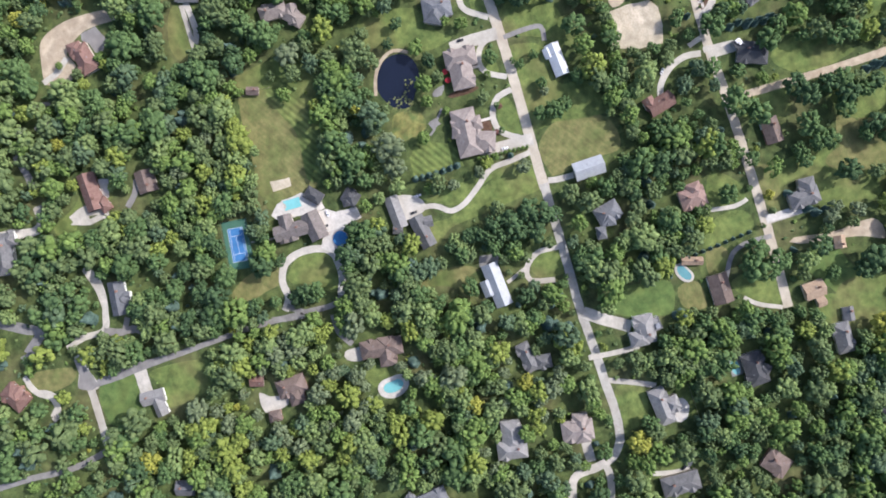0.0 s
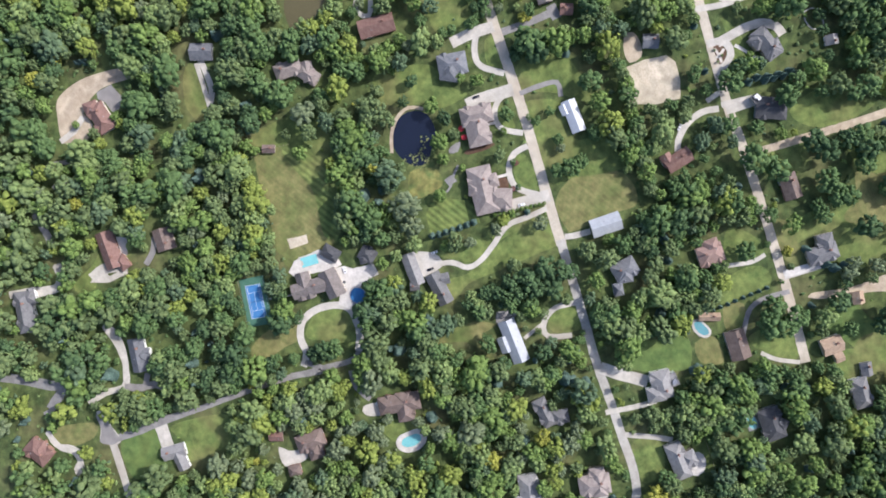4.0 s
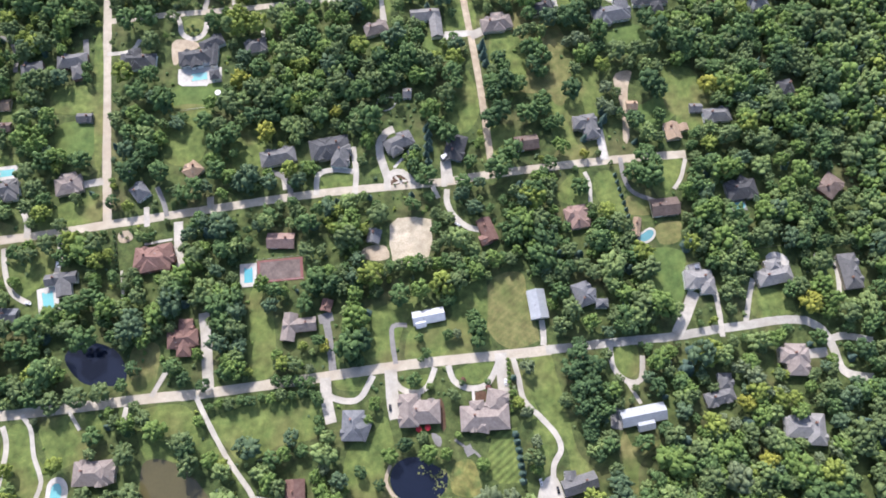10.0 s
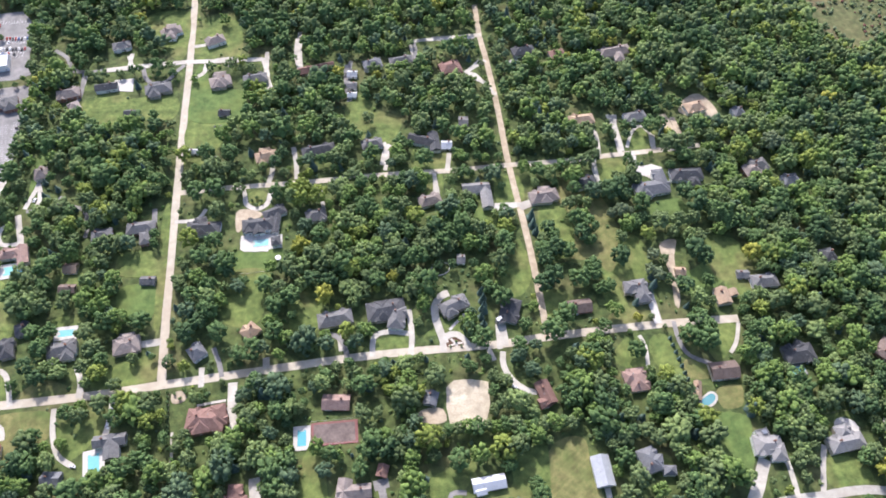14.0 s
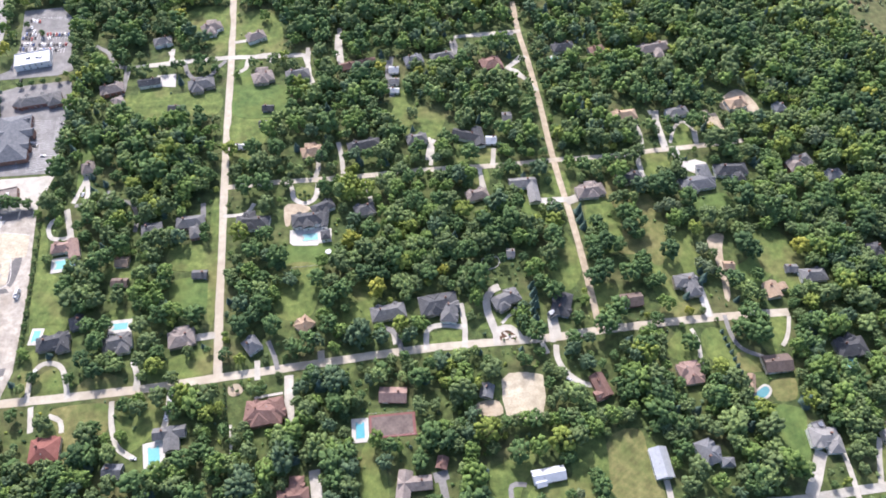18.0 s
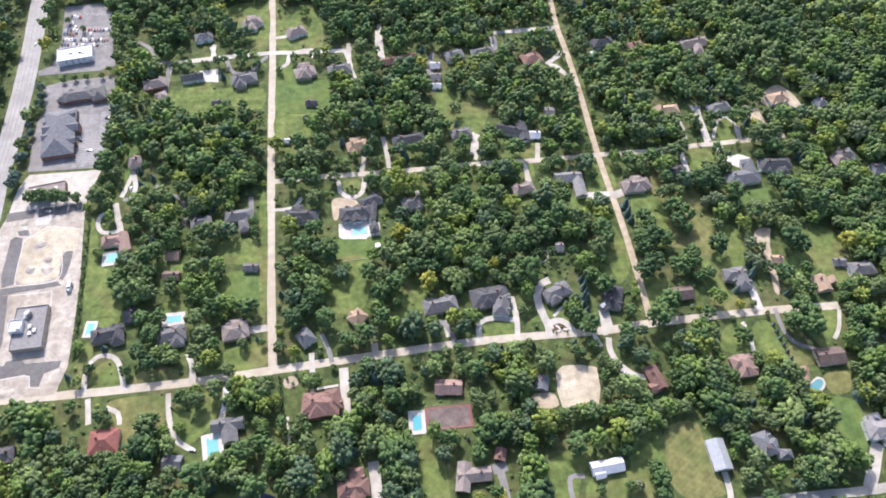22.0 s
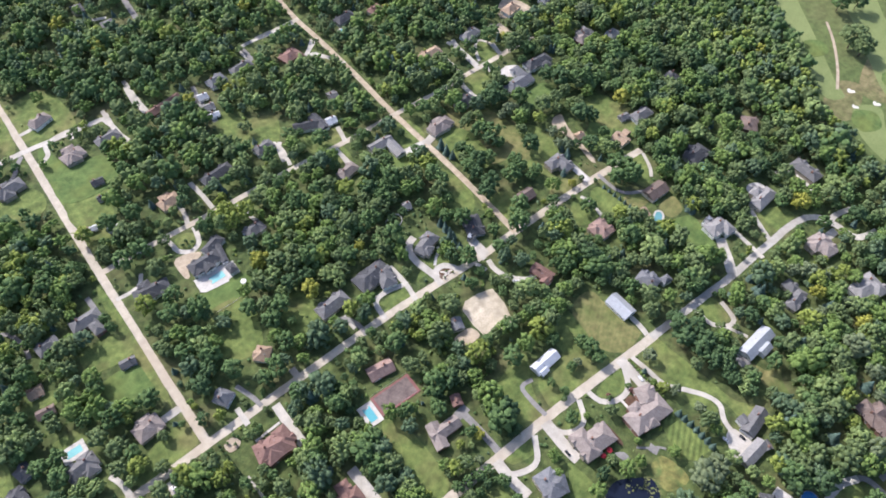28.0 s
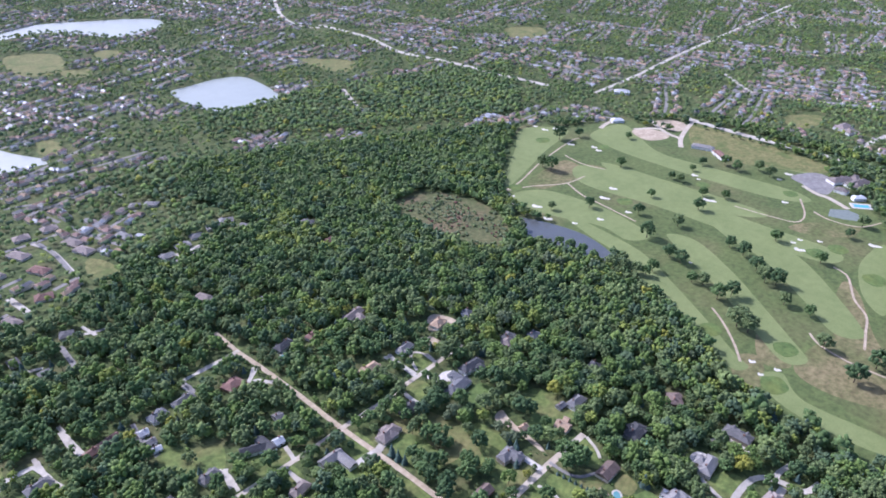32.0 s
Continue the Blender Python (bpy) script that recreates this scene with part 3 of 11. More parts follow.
def pool(label, x, y, rot, L, W, shape="box", deep=False, deck=2.5, deck_mat=None, water=None):
    """A swimming pool: coping, water, steps at one end, and a paved deck round it."""
    base = new("swimming_pool")
    base.matrix_basis = pose(x, y, LEVEL[0], 0, 0, rot)
    tagged(base, label, "swimming pool")

    def outline(a, b):
        if shape == "box":
            return [(-a, -b), (a, -b), (a, b), (-a, b)]
        out = []
        for i in range(28):
            g = 2 * math.pi * i / 28
            pinch = 1 - 0.22 * math.exp(-((g - math.pi / 2) / 0.6) ** 2) if shape == "kidney" else 1
            out.append((a * math.cos(g), b * math.sin(g) * pinch))
        return out

    def slab(name, pts, z0, z1, mat):
        n = len(pts)
        vs = [(px, py, z1) for px, py in pts] + [(px, py, z0) for px, py in pts]
        fs = [tuple(range(n))] + [(i, i + n, (i + 1) % n + n, (i + 1) % n) for i in range(n)]
        return part(name, mesh_from(name, vs, fs, [mat]), base)

    if deck:
        slab("deck", outline(L / 2 + deck, W / 2 + deck), -.1, .14, deck_mat or PAVING)
    slab("coping", outline(L / 2 + .45, W / 2 + .45), .0, .19, CONCRETE)
    slab("water", outline(L / 2, W / 2), .05, .20, water or (POOL_DEEP if deep else POOL))
    if shape == "box":
        part("pool_step", boxes_mesh("pool_step", [(-L / 2 + .05, -W / 4, .06, -L / 2 + 1.2, W / 4, .204)], CONCRETE), base)
    else:
        part("ladder", boxes_mesh("ladder", [(L / 2 - .1, -.3, .1, L / 2 - .04, -.24, 1.0), (L / 2 - .1, .24, .1, L / 2 - .04, .3, 1.0), (L / 2 - .1, -.24, .94, L / 2 - .04, .24, 1.0)], STEEL), base)
    keep_disc(x, y, max(L, W) / 2 + deck + 2, max(L, W) / 2 + deck * .7)
    return base


# ---------- cars ----------
CAR_MESH = {}


def car_parts(paint):
    if paint not in CAR_MESH:
        bm = bmesh.new()
        prof = [(-2.25, .35), (-2.3, .75), (-2.1, .95), (-1.45, 1.0), (-.85, 1.42), (.55, 1.45), (1.25, 1.0), (2.15, .85), (2.3, .6), (2.25, .35)]
        rows = []
        for s in (-1, 1):
            rows.append([bm.verts.new((px, s * (.88 if pz < 1.1 else .70), pz)) for px, pz in prof])
        n = len(prof)
        bm.faces.new(rows[0])
        bm.faces.new(rows[1][::-1])
        for i in range(n):
            j = (i + 1) % n
            bm.faces.new((rows[0][j], rows[0][i], rows[1][i], rows[1][j]))
        bmesh.ops.recalc_face_normals(bm, faces=bm.faces)
        me = bpy.data.meshes.new("car_body")
        bm.to_mesh(me)
        bm.free()
        me.materials.append(CAR_PAINTS[paint])
        CAR_MESH[paint] = me
    return CAR_MESH[paint]


def wheel_mesh(name, r0, r1, w, mat):
    vs, fs = [], []
    for i in range(12):
        g = math.pi * i / 6
        for s in (-w / 2, w / 2):
            for r in (r0, r1):
                vs.append((r * math.cos(g), s, r * math.sin(g)))
    for i in range(12):
        a, b = 4 * i, 4 * ((i + 1) % 12)
        fs += [(a, b, b + 1, a + 1), (a + 2, a + 3, b + 3, b + 2), (a + 1, b + 1, b + 3, a + 3), (a, a + 2, b + 2, b)]
    return mesh_from(name, vs, fs, [mat])


TYRE, RIM = wheel_mesh("tyre", .2, .34, .22, RUBBER), wheel_mesh("rim", .04, .2, .18, STEEL)
CAR_GLASS = mesh_from("windows", [(-1.43, -.66, 1.03), (-1.43, .66, 1.03), (-.93, .62, 1.40), (-.93, -.62, 1.40), (1.23, -.68, 1.03), (1.23, .68, 1.03), (.60, .62, 1.445), (.60, -.62, 1.445)], [(0, 3, 2, 1), (4, 5, 6, 7)], [GLASS])
CAR_BASE = {}


def car(x, y, rot, paint="white", group="", where="a concrete drive"):
    if paint in CAR_BASE:
        ob = copy_thing(CAR_BASE[paint], pose(x, y, LEVEL[0] + .01, 0, 0, rot))
    else:
        ob = new("car")
        ob.matrix_basis = pose(x, y, LEVEL[0] + .01, 0, 0, rot)
        part("body", car_parts(paint), ob)
        part("windows", CAR_GLASS, ob, m=pose(0, 0, .012))
        for sx in (-1.35, 1.4):
            for sy in (-.8, .8):
                w = part("wheel", TYRE, ob, m=pose(sx, sy, .34))
                part("rim", RIM, w)
        CAR_BASE[paint] = ob
    return tagged(ob, f"{paint} passenger car parked on {where}", "car", group or "parked cars")


# ---------- small garden things ----------


def fence(label, points, height=1.1, mat=None, gap=2.4):
    """A garden fence: posts, two rails and slats."""
    base = new("fence")
    tagged(base, label, "fence")
    mat = mat or FENCE
    post = boxes_mesh("post", [(-.06, -.06, -.1, .06, .06, height + .1)], mat)
    slat = boxes_mesh("slat", [(-.045, -.05, .08, .045, -.02, height)], mat)
    base.matrix_basis = pose(points[0][0], points[0][1], 0)
    for (xa, ya), (xb, yb) in zip(points, points[1:]):
        L, a = math.hypot(xb - xa, yb - ya), math.degrees(math.atan2(yb - ya, xb - xa))
        m = pose(xa - points[0][0], ya - points[0][1], 0, 0, 0, a)
        n = max(1, int(L / gap))
        for i in range(n + 1):
            part("post", post, base, m=m @ pose(i * L / n, 0, 0))
        for z in (.25, height - .2):
            part("rail", boxes_mesh("rail", [(0, -.02, z, L, .02, z + .09)], mat), base, m=m)
        for i in range(int(L / 1.2)):
            part("slat", slat, base, m=m @ pose(.6 + i * 1.2, 0, 0))
    return base


def cone_mesh(name, r, z0, z1, mat, sides=10):
    vs = [(r * math.cos(2 * math.pi * i / sides), r * math.sin(2 * math.pi * i / sides), z0) for i in range(sides)] + [(0, 0, z1), (0, 0, z1 - .12)]
    fs = [(i, (i + 1) % sides, sides) for i in range(sides)] + [((i + 1) % sides, i, sides + 1) for i in range(sides)]
    return mesh_from(name, vs, fs, [mat])


def umbrella(label, x, y, r, mat):
    base = new("patio_umbrella")
    base.matrix_basis = pose(x, y, LEVEL[0])
    tagged(base, label, "umbrella")
    part("canopy", cone_mesh("canopy", r, 2.1, 2.7, mat), base)
    part("pole", boxes_mesh("pole", [(-.03, -.03, 0, .03, .03, 2.5)], STEEL), base)
    part("base_plate", boxes_mesh("base_plate", [(-.3, -.3, 0, .3, .3, .08)], RUBBER), base)
    return base


def lily_pads(x, y, r, count, seed):
    """Floating pads, too many to count."""
    rnd = random.Random(seed)
    vs, fs = [], []
    for k in range(count):
        a, d = rnd.uniform(0, 6.28), r * rnd.uniform(.3, 1) ** .5
        cx, cy, q = x + d * math.cos(a), y + d * math.sin(a), rnd.uniform(.25, .9)
        i = len(vs)
        vs += [(cx + q * math.cos(g * .785 + a) * rnd.uniform(.7, 1.1), cy + q * math.sin(g * .785 + a) * rnd.uniform(.7, 1.1), LEVEL[0] + .02 + .0003 * k) for g in range(8)]
        fs.append(tuple(range(i, i + 8)))
    return tagged(new("lily_pads", mesh_from("lily_pads", vs, fs, [LILY])), "yellow-green lily pads floating on a dark pond", "water plants", kind="stuff")


def bay_lines(points, length, gap):
    """Painted parking bay lines along a row."""
    (xa, ya), (xb, yb) = points
    L = math.hypot(xb - xa, yb - ya)
    dx, dy = (xb - xa) / L, (yb - ya) / L
    vs, fs = [], []
    for i in range(int(L / gap) + 1):
        cx, cy, k = xa + dx * i * gap, ya + dy * i * gap, len(vs)
        for s, t in ((-1, -1), (1, -1), (1, 1), (-1, 1)):
            vs.append((cx + dx * s * .11 - dy * t * length / 2, cy + dy * s * .11 + dx * t * length / 2, LEVEL[0] + .004))
        fs.append((k, k + 1, k + 2, k + 3))
    return tagged(new("bay_lines", mesh_from("bay_lines", vs, fs, [MARK])), "white painted parking bay lines on asphalt", "road marking", kind="structure")


def spoil_heap(x, y, r, h):
    """A low uneven heap of dug soil."""
    rnd = random.Random(int(x * 5 + y * 3))
    vs, fs = [(0, 0, h)], []
    for k, (f, z) in enumerate(((.35, .86), (.7, .42), (1.0, -.02))):
        for i in range(12):
            g = 2 * math.pi * i / 12
            q = r * f * rnd.uniform(.82, 1.18)
            vs.append((q * math.cos(g), q * math.sin(g) * .8, h * z * rnd.uniform(.8, 1.15)))
    for i in range(12):
        j = (i + 1) % 12
        fs.append((0, 1 + i, 1 + j))
        for k in (0, 1):
            a = 1 + 12 * k
            fs.append((a + i, a + 12 + i, a + 12 + j, a + j))
    base = new("spoil_heap")
    base.matrix_basis = pose(x, y, LEVEL[0], 0, 0, rnd.uniform(0, 360))
    tagged(base, "low uneven heap of pale dug soil on a building site", "soil heap", "spoil heaps")
    part("soil", mesh_from("soil", vs, fs, [SITE]), base)


UMBRELLA_RED = surface("red_canvas", (0.45, 0.03, 0.04), (0.58, 0.06, 0.07), 0.8, 5, 1, 0.1)
UMBRELLA_WHITE = surface("white_canvas", (0.70, 0.70, 0.70), (0.80, 0.80, 0.80), 0.8, 5, 1, 0.1)

# ---------- ground ----------
n = 64
ring = [(6500 * math.cos(2 * math.pi * i / n) + 300, 6500 * math.sin(2 * math.pi * i / n) + 300, 0.0) for i in range(n)]
tagged(new("ground", mesh_from("ground", ring, [tuple(range(n))], [GRASS])), "green grassy ground with drier patches under the trees", "ground", kind="structure")

# ---------- the plan ----------

def tennis_court(label, x, y, rot, inner, outer, L, W, OL, OW, lined=True):
    """A painted court with lines, net and a wire fence with posts."""
    base = new("tennis_court")
    base.matrix_basis = pose(x, y, LEVEL[0], 0, 0, rot)
    tagged(base, label, "tennis court")
    part("surround", boxes_mesh("surround", [(-OL / 2, -OW / 2, -.2, OL / 2, OW / 2, .04)], outer), base)
    part("playing_surface", boxes_mesh("playing_surface", [(-L / 2, -W / 2, .03, L / 2, W / 2, .055)], inner), base)
    w = .09
    lines = [(-L / 2, s * W / 2 - w, L / 2, s * W / 2 + w) for s in (-1, 1)] + [(-L / 2, s * W * .375 - w, L / 2, s * W * .375 + w) for s in (-1, 1)]
    lines += [(s * L / 2 - w, -W / 2 + w, s * L / 2 + w, W / 2 - w) for s in (-1, 1)] + [(s * L * .27 - w, -W * .375 + w, s * L * .27 + w, W * .375 - w) for s in (-1, 1)] + [(-L * .27 + w, -w, L * .27 - w, w)]
    for k, (xa, ya, xb, yb) in enumerate(lines if lined else ()):
        part("line", boxes_mesh("line", [(xa, ya, .05, xb, yb, .061 + .0005 * k)], MARK), base)
    if lined:
        part("net", boxes_mesh("net", [(-.03, -W / 2 - .9, .06, .03, W / 2 + .9, 1.0)], RUBBER), base)
    for s in (-1, 1):
        part("net_post", boxes_mesh("net_post", [(-.05, s * (W / 2 + .95) - .05, .04, .05, s * (W / 2 + .95) + .05, 1.1)], STEEL), base)
        for i in range(8):
            part("fence_post", boxes_mesh("fence_post", [(-OL / 2 + i * OL / 7 - .04, s * OW / 2 - .04, .0, -OL / 2 + i * OL / 7 + .04, s * OW / 2 + .04, 3)], STEEL), base)
        part("fence_rail", boxes_mesh("fence_rail", [(-OL / 2, s * OW / 2 - .03, 2.94, OL / 2, s * OW / 2 + .03, 3.0)], STEEL), base)
    keep_disc(x, y, OW * .62)
    for s in (-1, 1):
        keep_disc(x + s * math.cos(radians(rot)) * OL * .3, y + s * math.sin(radians(rot)) * OL * .3, OW * .6)


sheet("lawn", "mown green lawn between trees", LAWN, [(43.2, -190), (29.4, -179.9), (29, -167.2), (34.3, -156.2), (49.4, -154.5), (60.1, -161.1), (51.8, -172)], category='lawn')
sheet("lawn", "dry yellowish mown grass field", LAWN_DRY, [(41.3, -232.3), (31.2, -216.4), (29.1, -192.5), (42.2, -193.5), (46.2, -208.3), (51.3, -226.9)], category='lawn')
sheet("lawn", "mown green lawn between trees", LAWN, [(-98.5, -90.9), (-113.5, -80.1), (-115.2, -52.8), (-94.6, -38.7), (-87.9, -30.5), (-83.9, -50.1), (-90.4, -64.6), (-97, -72.8)], category='lawn')
sheet("lawn", "mown green lawn between trees", LAWN, [(-113, -0.5), (-98.3, 1.2), (-94, -4.2), (-102.4, -11.8), (-119.6, -8.7), (-121.7, 0.1)], category='lawn')
sheet("lawn", "dark green lawn mown in stripes", LAWN_MOWN, [(-16.2, -82.6), (-25.8, -73.5), (-16.5, -49.5), (0.5, -47.5), (0.8, -83.5)], category='lawn', smooth=False)
sheet("lawn", "mown green lawn between trees", LAWN, [(12.2, -84), (10.8, -47.3), (4.9, -14.8), (10.2, -11), (16.1, -36.5), (25.2, -51.5), (24.4, -63.7), (17.3, -78.1)], category='lawn')
sheet("lawn", "mown green lawn between trees", LAWN, [(21.6, -45.5), (10.4, -18.4), (11.9, -2.5), (29.4, 1.4), (33, -16.9), (36.1, -38.3), (39.6, -68.2), (50.1, -81.7), (33.4, -82.1), (32, -65.9)], category='lawn')
sheet("lawn", "dry field mown in faint stripes", LAWN_DRY_MOWN, [(2.3, 6.4), (-11.2, 22.5), (-9.5, 48.4), (2.5, 61.1), (19.3, 60.3), (20.9, 43.7), (25, 14.1), (21.5, 9)], category='lawn')
sheet("lawn", "mown green lawn between trees", LAWN, [(-65.6, 3.8), (-69.6, 17.2), (-61.9, 29.1), (-36.7, 31.9), (-32.9, 51.1), (-9.8, 60.6), (-7.6, 47.8), (-11.2, 22.5), (-13.8, 7)], category='lawn')
sheet("lawn", "mown green lawn between trees", LAWN, [(-84.5, 1.2), (-100.8, 14.1), (-92.8, 40.1), (-78.3, 48), (-63.8, 55.9), (-58.6, 46.4), (-69.9, 29.4), (-78, 9.5)], category='lawn')
sheet("lawn", "mown green lawn between trees", LAWN, [(-35.9, -12.2), (-36.9, -4.6), (-22.3, -0.7), (-9.9, -0.2), (-12.2, -11.8), (-22.6, -15.3)], category='lawn')
sheet("lawn", "mown green lawn between trees", LAWN, [(-75.5, -15.7), (-74.7, -9), (-56.1, -5.1), (-58.4, -12.6), (-65.4, -15.8)], category='lawn')
sheet("lawn", "bright green watered lawn", LAWN_LUSH, [(113.2, 27.4), (114.4, 45.4), (119.1, 68.4), (140.6, 64.3), (137.5, 46.9), (133.9, 31.7), (126.6, 23.6)], category='lawn')
sheet("lawn", "mown green lawn between trees", LAWN, [(181.8, 10.6), (185.5, 29.2), (206.6, 27.3), (211, 10.5)], category='lawn')
sheet("lawn", "mown green lawn between trees", LAWN, [(192.8, 51.6), (193.6, 61.6), (214.5, 61.8), (213.7, 51.8)], category='lawn')
sheet("lawn", "bright green watered lawn", LAWN_LUSH, [(78, -343.5), (77.9, -314.5), (106.4, -319.2), (106.8, -343.1)], category='lawn')
sheet("lawn", "mown green lawn between trees", LAWN, [(77.4, -304.4), (81.2, -261.8), (100.9, -267.1), (106.4, -299.7), (91.6, -299.4)], category='lawn')
sheet("lawn", "dry yellowish mown grass field", LAWN_DRY, [(73.1, -105.1), (66.3, -76.1), (73, -57.4), (78.6, -69.4), (99.8, -65.3), (79.6, -80.1)], category='lawn')
sheet("lawn", "mown green lawn between trees", LAWN, [(64.5, 145.9), (60.1, 165.1), (53.2, 202.6), (53.9, 218.1), (70.3, 232.6), (100.1, 224.5), (104.4, 184.6), (74.9, 180.8), (76.9, 160.4), (81.1, 147.3)], category='lawn')
sheet("lawn", "dry yellowish mown grass field", LAWN_DRY, [(24.3, 226.2), (22.2, 245.5), (62.9, 234.6), (49.4, 223.3)], category='lawn')
sheet("lawn", "bright green watered lawn", LAWN_LUSH, [(123.7, 167.5), (124.3, 183.2), (143.7, 193.8), (156.4, 209.4), (172.3, 194), (159.3, 177.6), (139.9, 167)], category='lawn')
sheet("lawn", "mown green lawn between trees", LAWN, [(53.5, 115.8), (64.4, 132), (77.3, 134.4), (79, 123.9), (75.5, 108.1)], category='lawn')
sheet("lawn", "mown green lawn between trees", LAWN, [(85.5, 110.1), (85, 130.3), (97.7, 134.7), (102.8, 117.3), (102.9, 97.2)], category='lawn')
sheet("lawn", "dry yellowish mown grass field", LAWN_DRY, [(105.4, 98.5), (107.3, 112), (122.5, 107.8), (123.2, 96.3)], category='lawn')
sheet("lawn", "dry yellowish mown grass field", LAWN_DRY, [(124.5, 72.9), (124.6, 87.1), (143.3, 87.9), (138.9, 72.9)], category='lawn')
sheet("lawn", "mown green lawn between trees", LAWN, [(131.1, 109.4), (129, 130.1), (140.9, 142.8), (155.6, 136.7), (145.8, 117.4)], category='lawn')
sheet("lawn", "mown green lawn between trees", LAWN, [(-50.7, -323.1), (-59.8, -311.5), (-50.1, -293.2), (-44.5, -316.4), (-30.1, -331.8), (-39.4, -341.8)], category='lawn')
sheet("lawn", "mown green lawn between trees", LAWN, [(-165.6, -209.9), (-144.6, -208.1), (-121.5, -213.2), (-136.9, -223.2), (-159.9, -218)], category='lawn')
sheet("lawn", "dry yellowish mown grass field", LAWN_DRY, [(55.4, -387.7), (59.6, -358.5), (69.4, -361.6), (72, -382.1), (65.2, -390.8)], category='lawn')
sheet("lawn", "mown green lawn between trees", LAWN, [(117.5, -158.3), (121.2, -138.4), (130.3, -128.5), (139.5, -133.3), (134.5, -150.8)], category='lawn')
sheet("lawn", "mown green lawn between trees", LAWN, [(74.9, -18.8), (76.8, -0.9), (92.4, -1.4), (88.7, -20.8)], category='lawn')
sheet("lawn", "mown green lawn between trees", LAWN, [(237, 31), (238, 49.1), (250.1, 47.7), (247.3, 26)], category='lawn')
sheet("lawn", "mown green lawn between trees", LAWN, [(-14.8, 178.9), (-21, 204.1), (-8.8, 224.2), (-0.1, 232.8), (3, 217.1), (-3.4, 183.5)], category='lawn')
sheet("lawn", "mown green lawn between trees", LAWN, [(-252.9, -9.5), (-223.5, -8.9), (-208.5, -29.5), (-181.9, -68), (-205.2, -49.5), (-220.4, -45.8), (-245.7, -44.9), (-254.7, -24.2)], category='lawn', keep='thin')
sheet("lawn", "mown green lawn between trees", LAWN, [(-207.6, -21.7), (-177.2, -13.4), (-134.1, -14.3), (-133, -38.1), (-161.1, -42.7), (-181.9, -52.2), (-196, -38.8)], category='lawn', keep='thin')
sheet("lawn", "mown green lawn between trees", LAWN, [(-340.9, -14.4), (-325.3, -14.2), (-320, -32.4), (-298.1, -58.5), (-303.6, -85.5), (-335.5, -91.6), (-349, -76.2)], category='lawn', keep='thin')
sheet("lawn", "dry yellowish mown grass field", LAWN_DRY, [(-258.9, 34.9), (-241.4, 34.9), (-242.1, 13.5), (-247.7, 0.5), (-261.3, 0.8)], category='lawn', keep='thin')
sheet("lawn", "mown green lawn between trees", LAWN, [(-177.3, 64.8), (-163.8, 63.3), (-160.6, 10.2), (-178.4, 8.3)], category='lawn', keep='thin')
sheet("lawn", "mown green lawn between trees", LAWN, [(-173.7, -65), (-163.5, -62.2), (-163.9, -82), (-171.7, -81.1)], category='lawn', keep='thin')
sheet("lawn", "mown green lawn between trees", LAWN, [(-114.8, -50), (-92.6, -46.6), (-90.6, -62.7), (-97.2, -85.7), (-119.4, -89.1)], category='lawn', keep='thin')
sheet("lawn", "mown green lawn between trees", LAWN, [(-316.9, -9.3), (-282, -9.4), (-280.7, -29.1), (-305.7, -41.9), (-317.1, -24.9)], category='lawn', keep='thin')
sheet("lawn", "mown green lawn between trees", LAWN, [(-219.2, -115.2), (-198.4, -121.6), (-188.2, -134.7), (-205.2, -144.7), (-219.2, -131.1)], category='lawn', keep='thin')
sheet("lawn", "mown green lawn between trees", LAWN, [(-105.2, -136.6), (-57.2, -134.2), (-18.7, -146.8), (-20.9, -166.6), (-91.2, -186.4), (-106.4, -180.5)], category='lawn', keep='thin')
sheet("lawn", "dry yellowish mown grass field", LAWN_DRY, [(-88.9, -166.6), (-48.6, -163.3), (-17.4, -171), (-19.7, -190.9), (-39.7, -190.5), (-87.2, -186.8)], category='lawn', keep='thin')
sheet("lawn", "mown green lawn between trees", LAWN, [(-427.7, 235.8), (-403.4, 217.7), (-396.1, 181.6), (-418.2, 169.1), (-427.5, 204.4)], category='lawn', keep='thin')
sheet("lawn", "mown green lawn between trees", LAWN, [(-423.1, 146.4), (-417.6, 164.4), (-411.8, 152.2), (-418, 126)], category='lawn', keep='thin')
sheet("lawn", "mown green lawn between trees", LAWN, [(-410.2, 140.7), (-394.9, 147.4), (-386.2, 125.2), (-408, 125)], category='lawn', keep='thin')
sheet("lawn", "dry yellowish mown grass field", LAWN_DRY, [(-380.9, 131.3), (-363.6, 140.8), (-340.3, 129.7), (-341.9, 123.2), (-379.9, 122.4)], category='lawn', keep='thin')
sheet("lawn", "mown green lawn between trees", LAWN, [(-328.6, 137.6), (-310.5, 149.7), (-289.6, 152.5), (-285.2, 133.5), (-326, 128.3)], category='lawn', keep='thin')
sheet("lawn", "dry yellowish mown grass field", LAWN_DRY, [(-394.9, 115.2), (-357.4, 115.9), (-353.7, 96.5), (-370.6, 89.9), (-380.4, 74.9), (-389.1, 99.9)], category='lawn', keep='thin')
sheet("lawn", "mown green lawn between trees", LAWN, [(-345.2, 112.6), (-317.3, 114.3), (-320.3, 93.4), (-336.9, 78.6), (-347.8, 96)], category='lawn', keep='thin')
sheet("lawn", "bright green watered lawn", LAWN_LUSH, [(-283.2, 454.2), (-275, 465.7), (-266.8, 440.9), (-248, 423.7), (-249.9, 408.6), (-282.9, 407.6)], category='lawn', keep='thin')
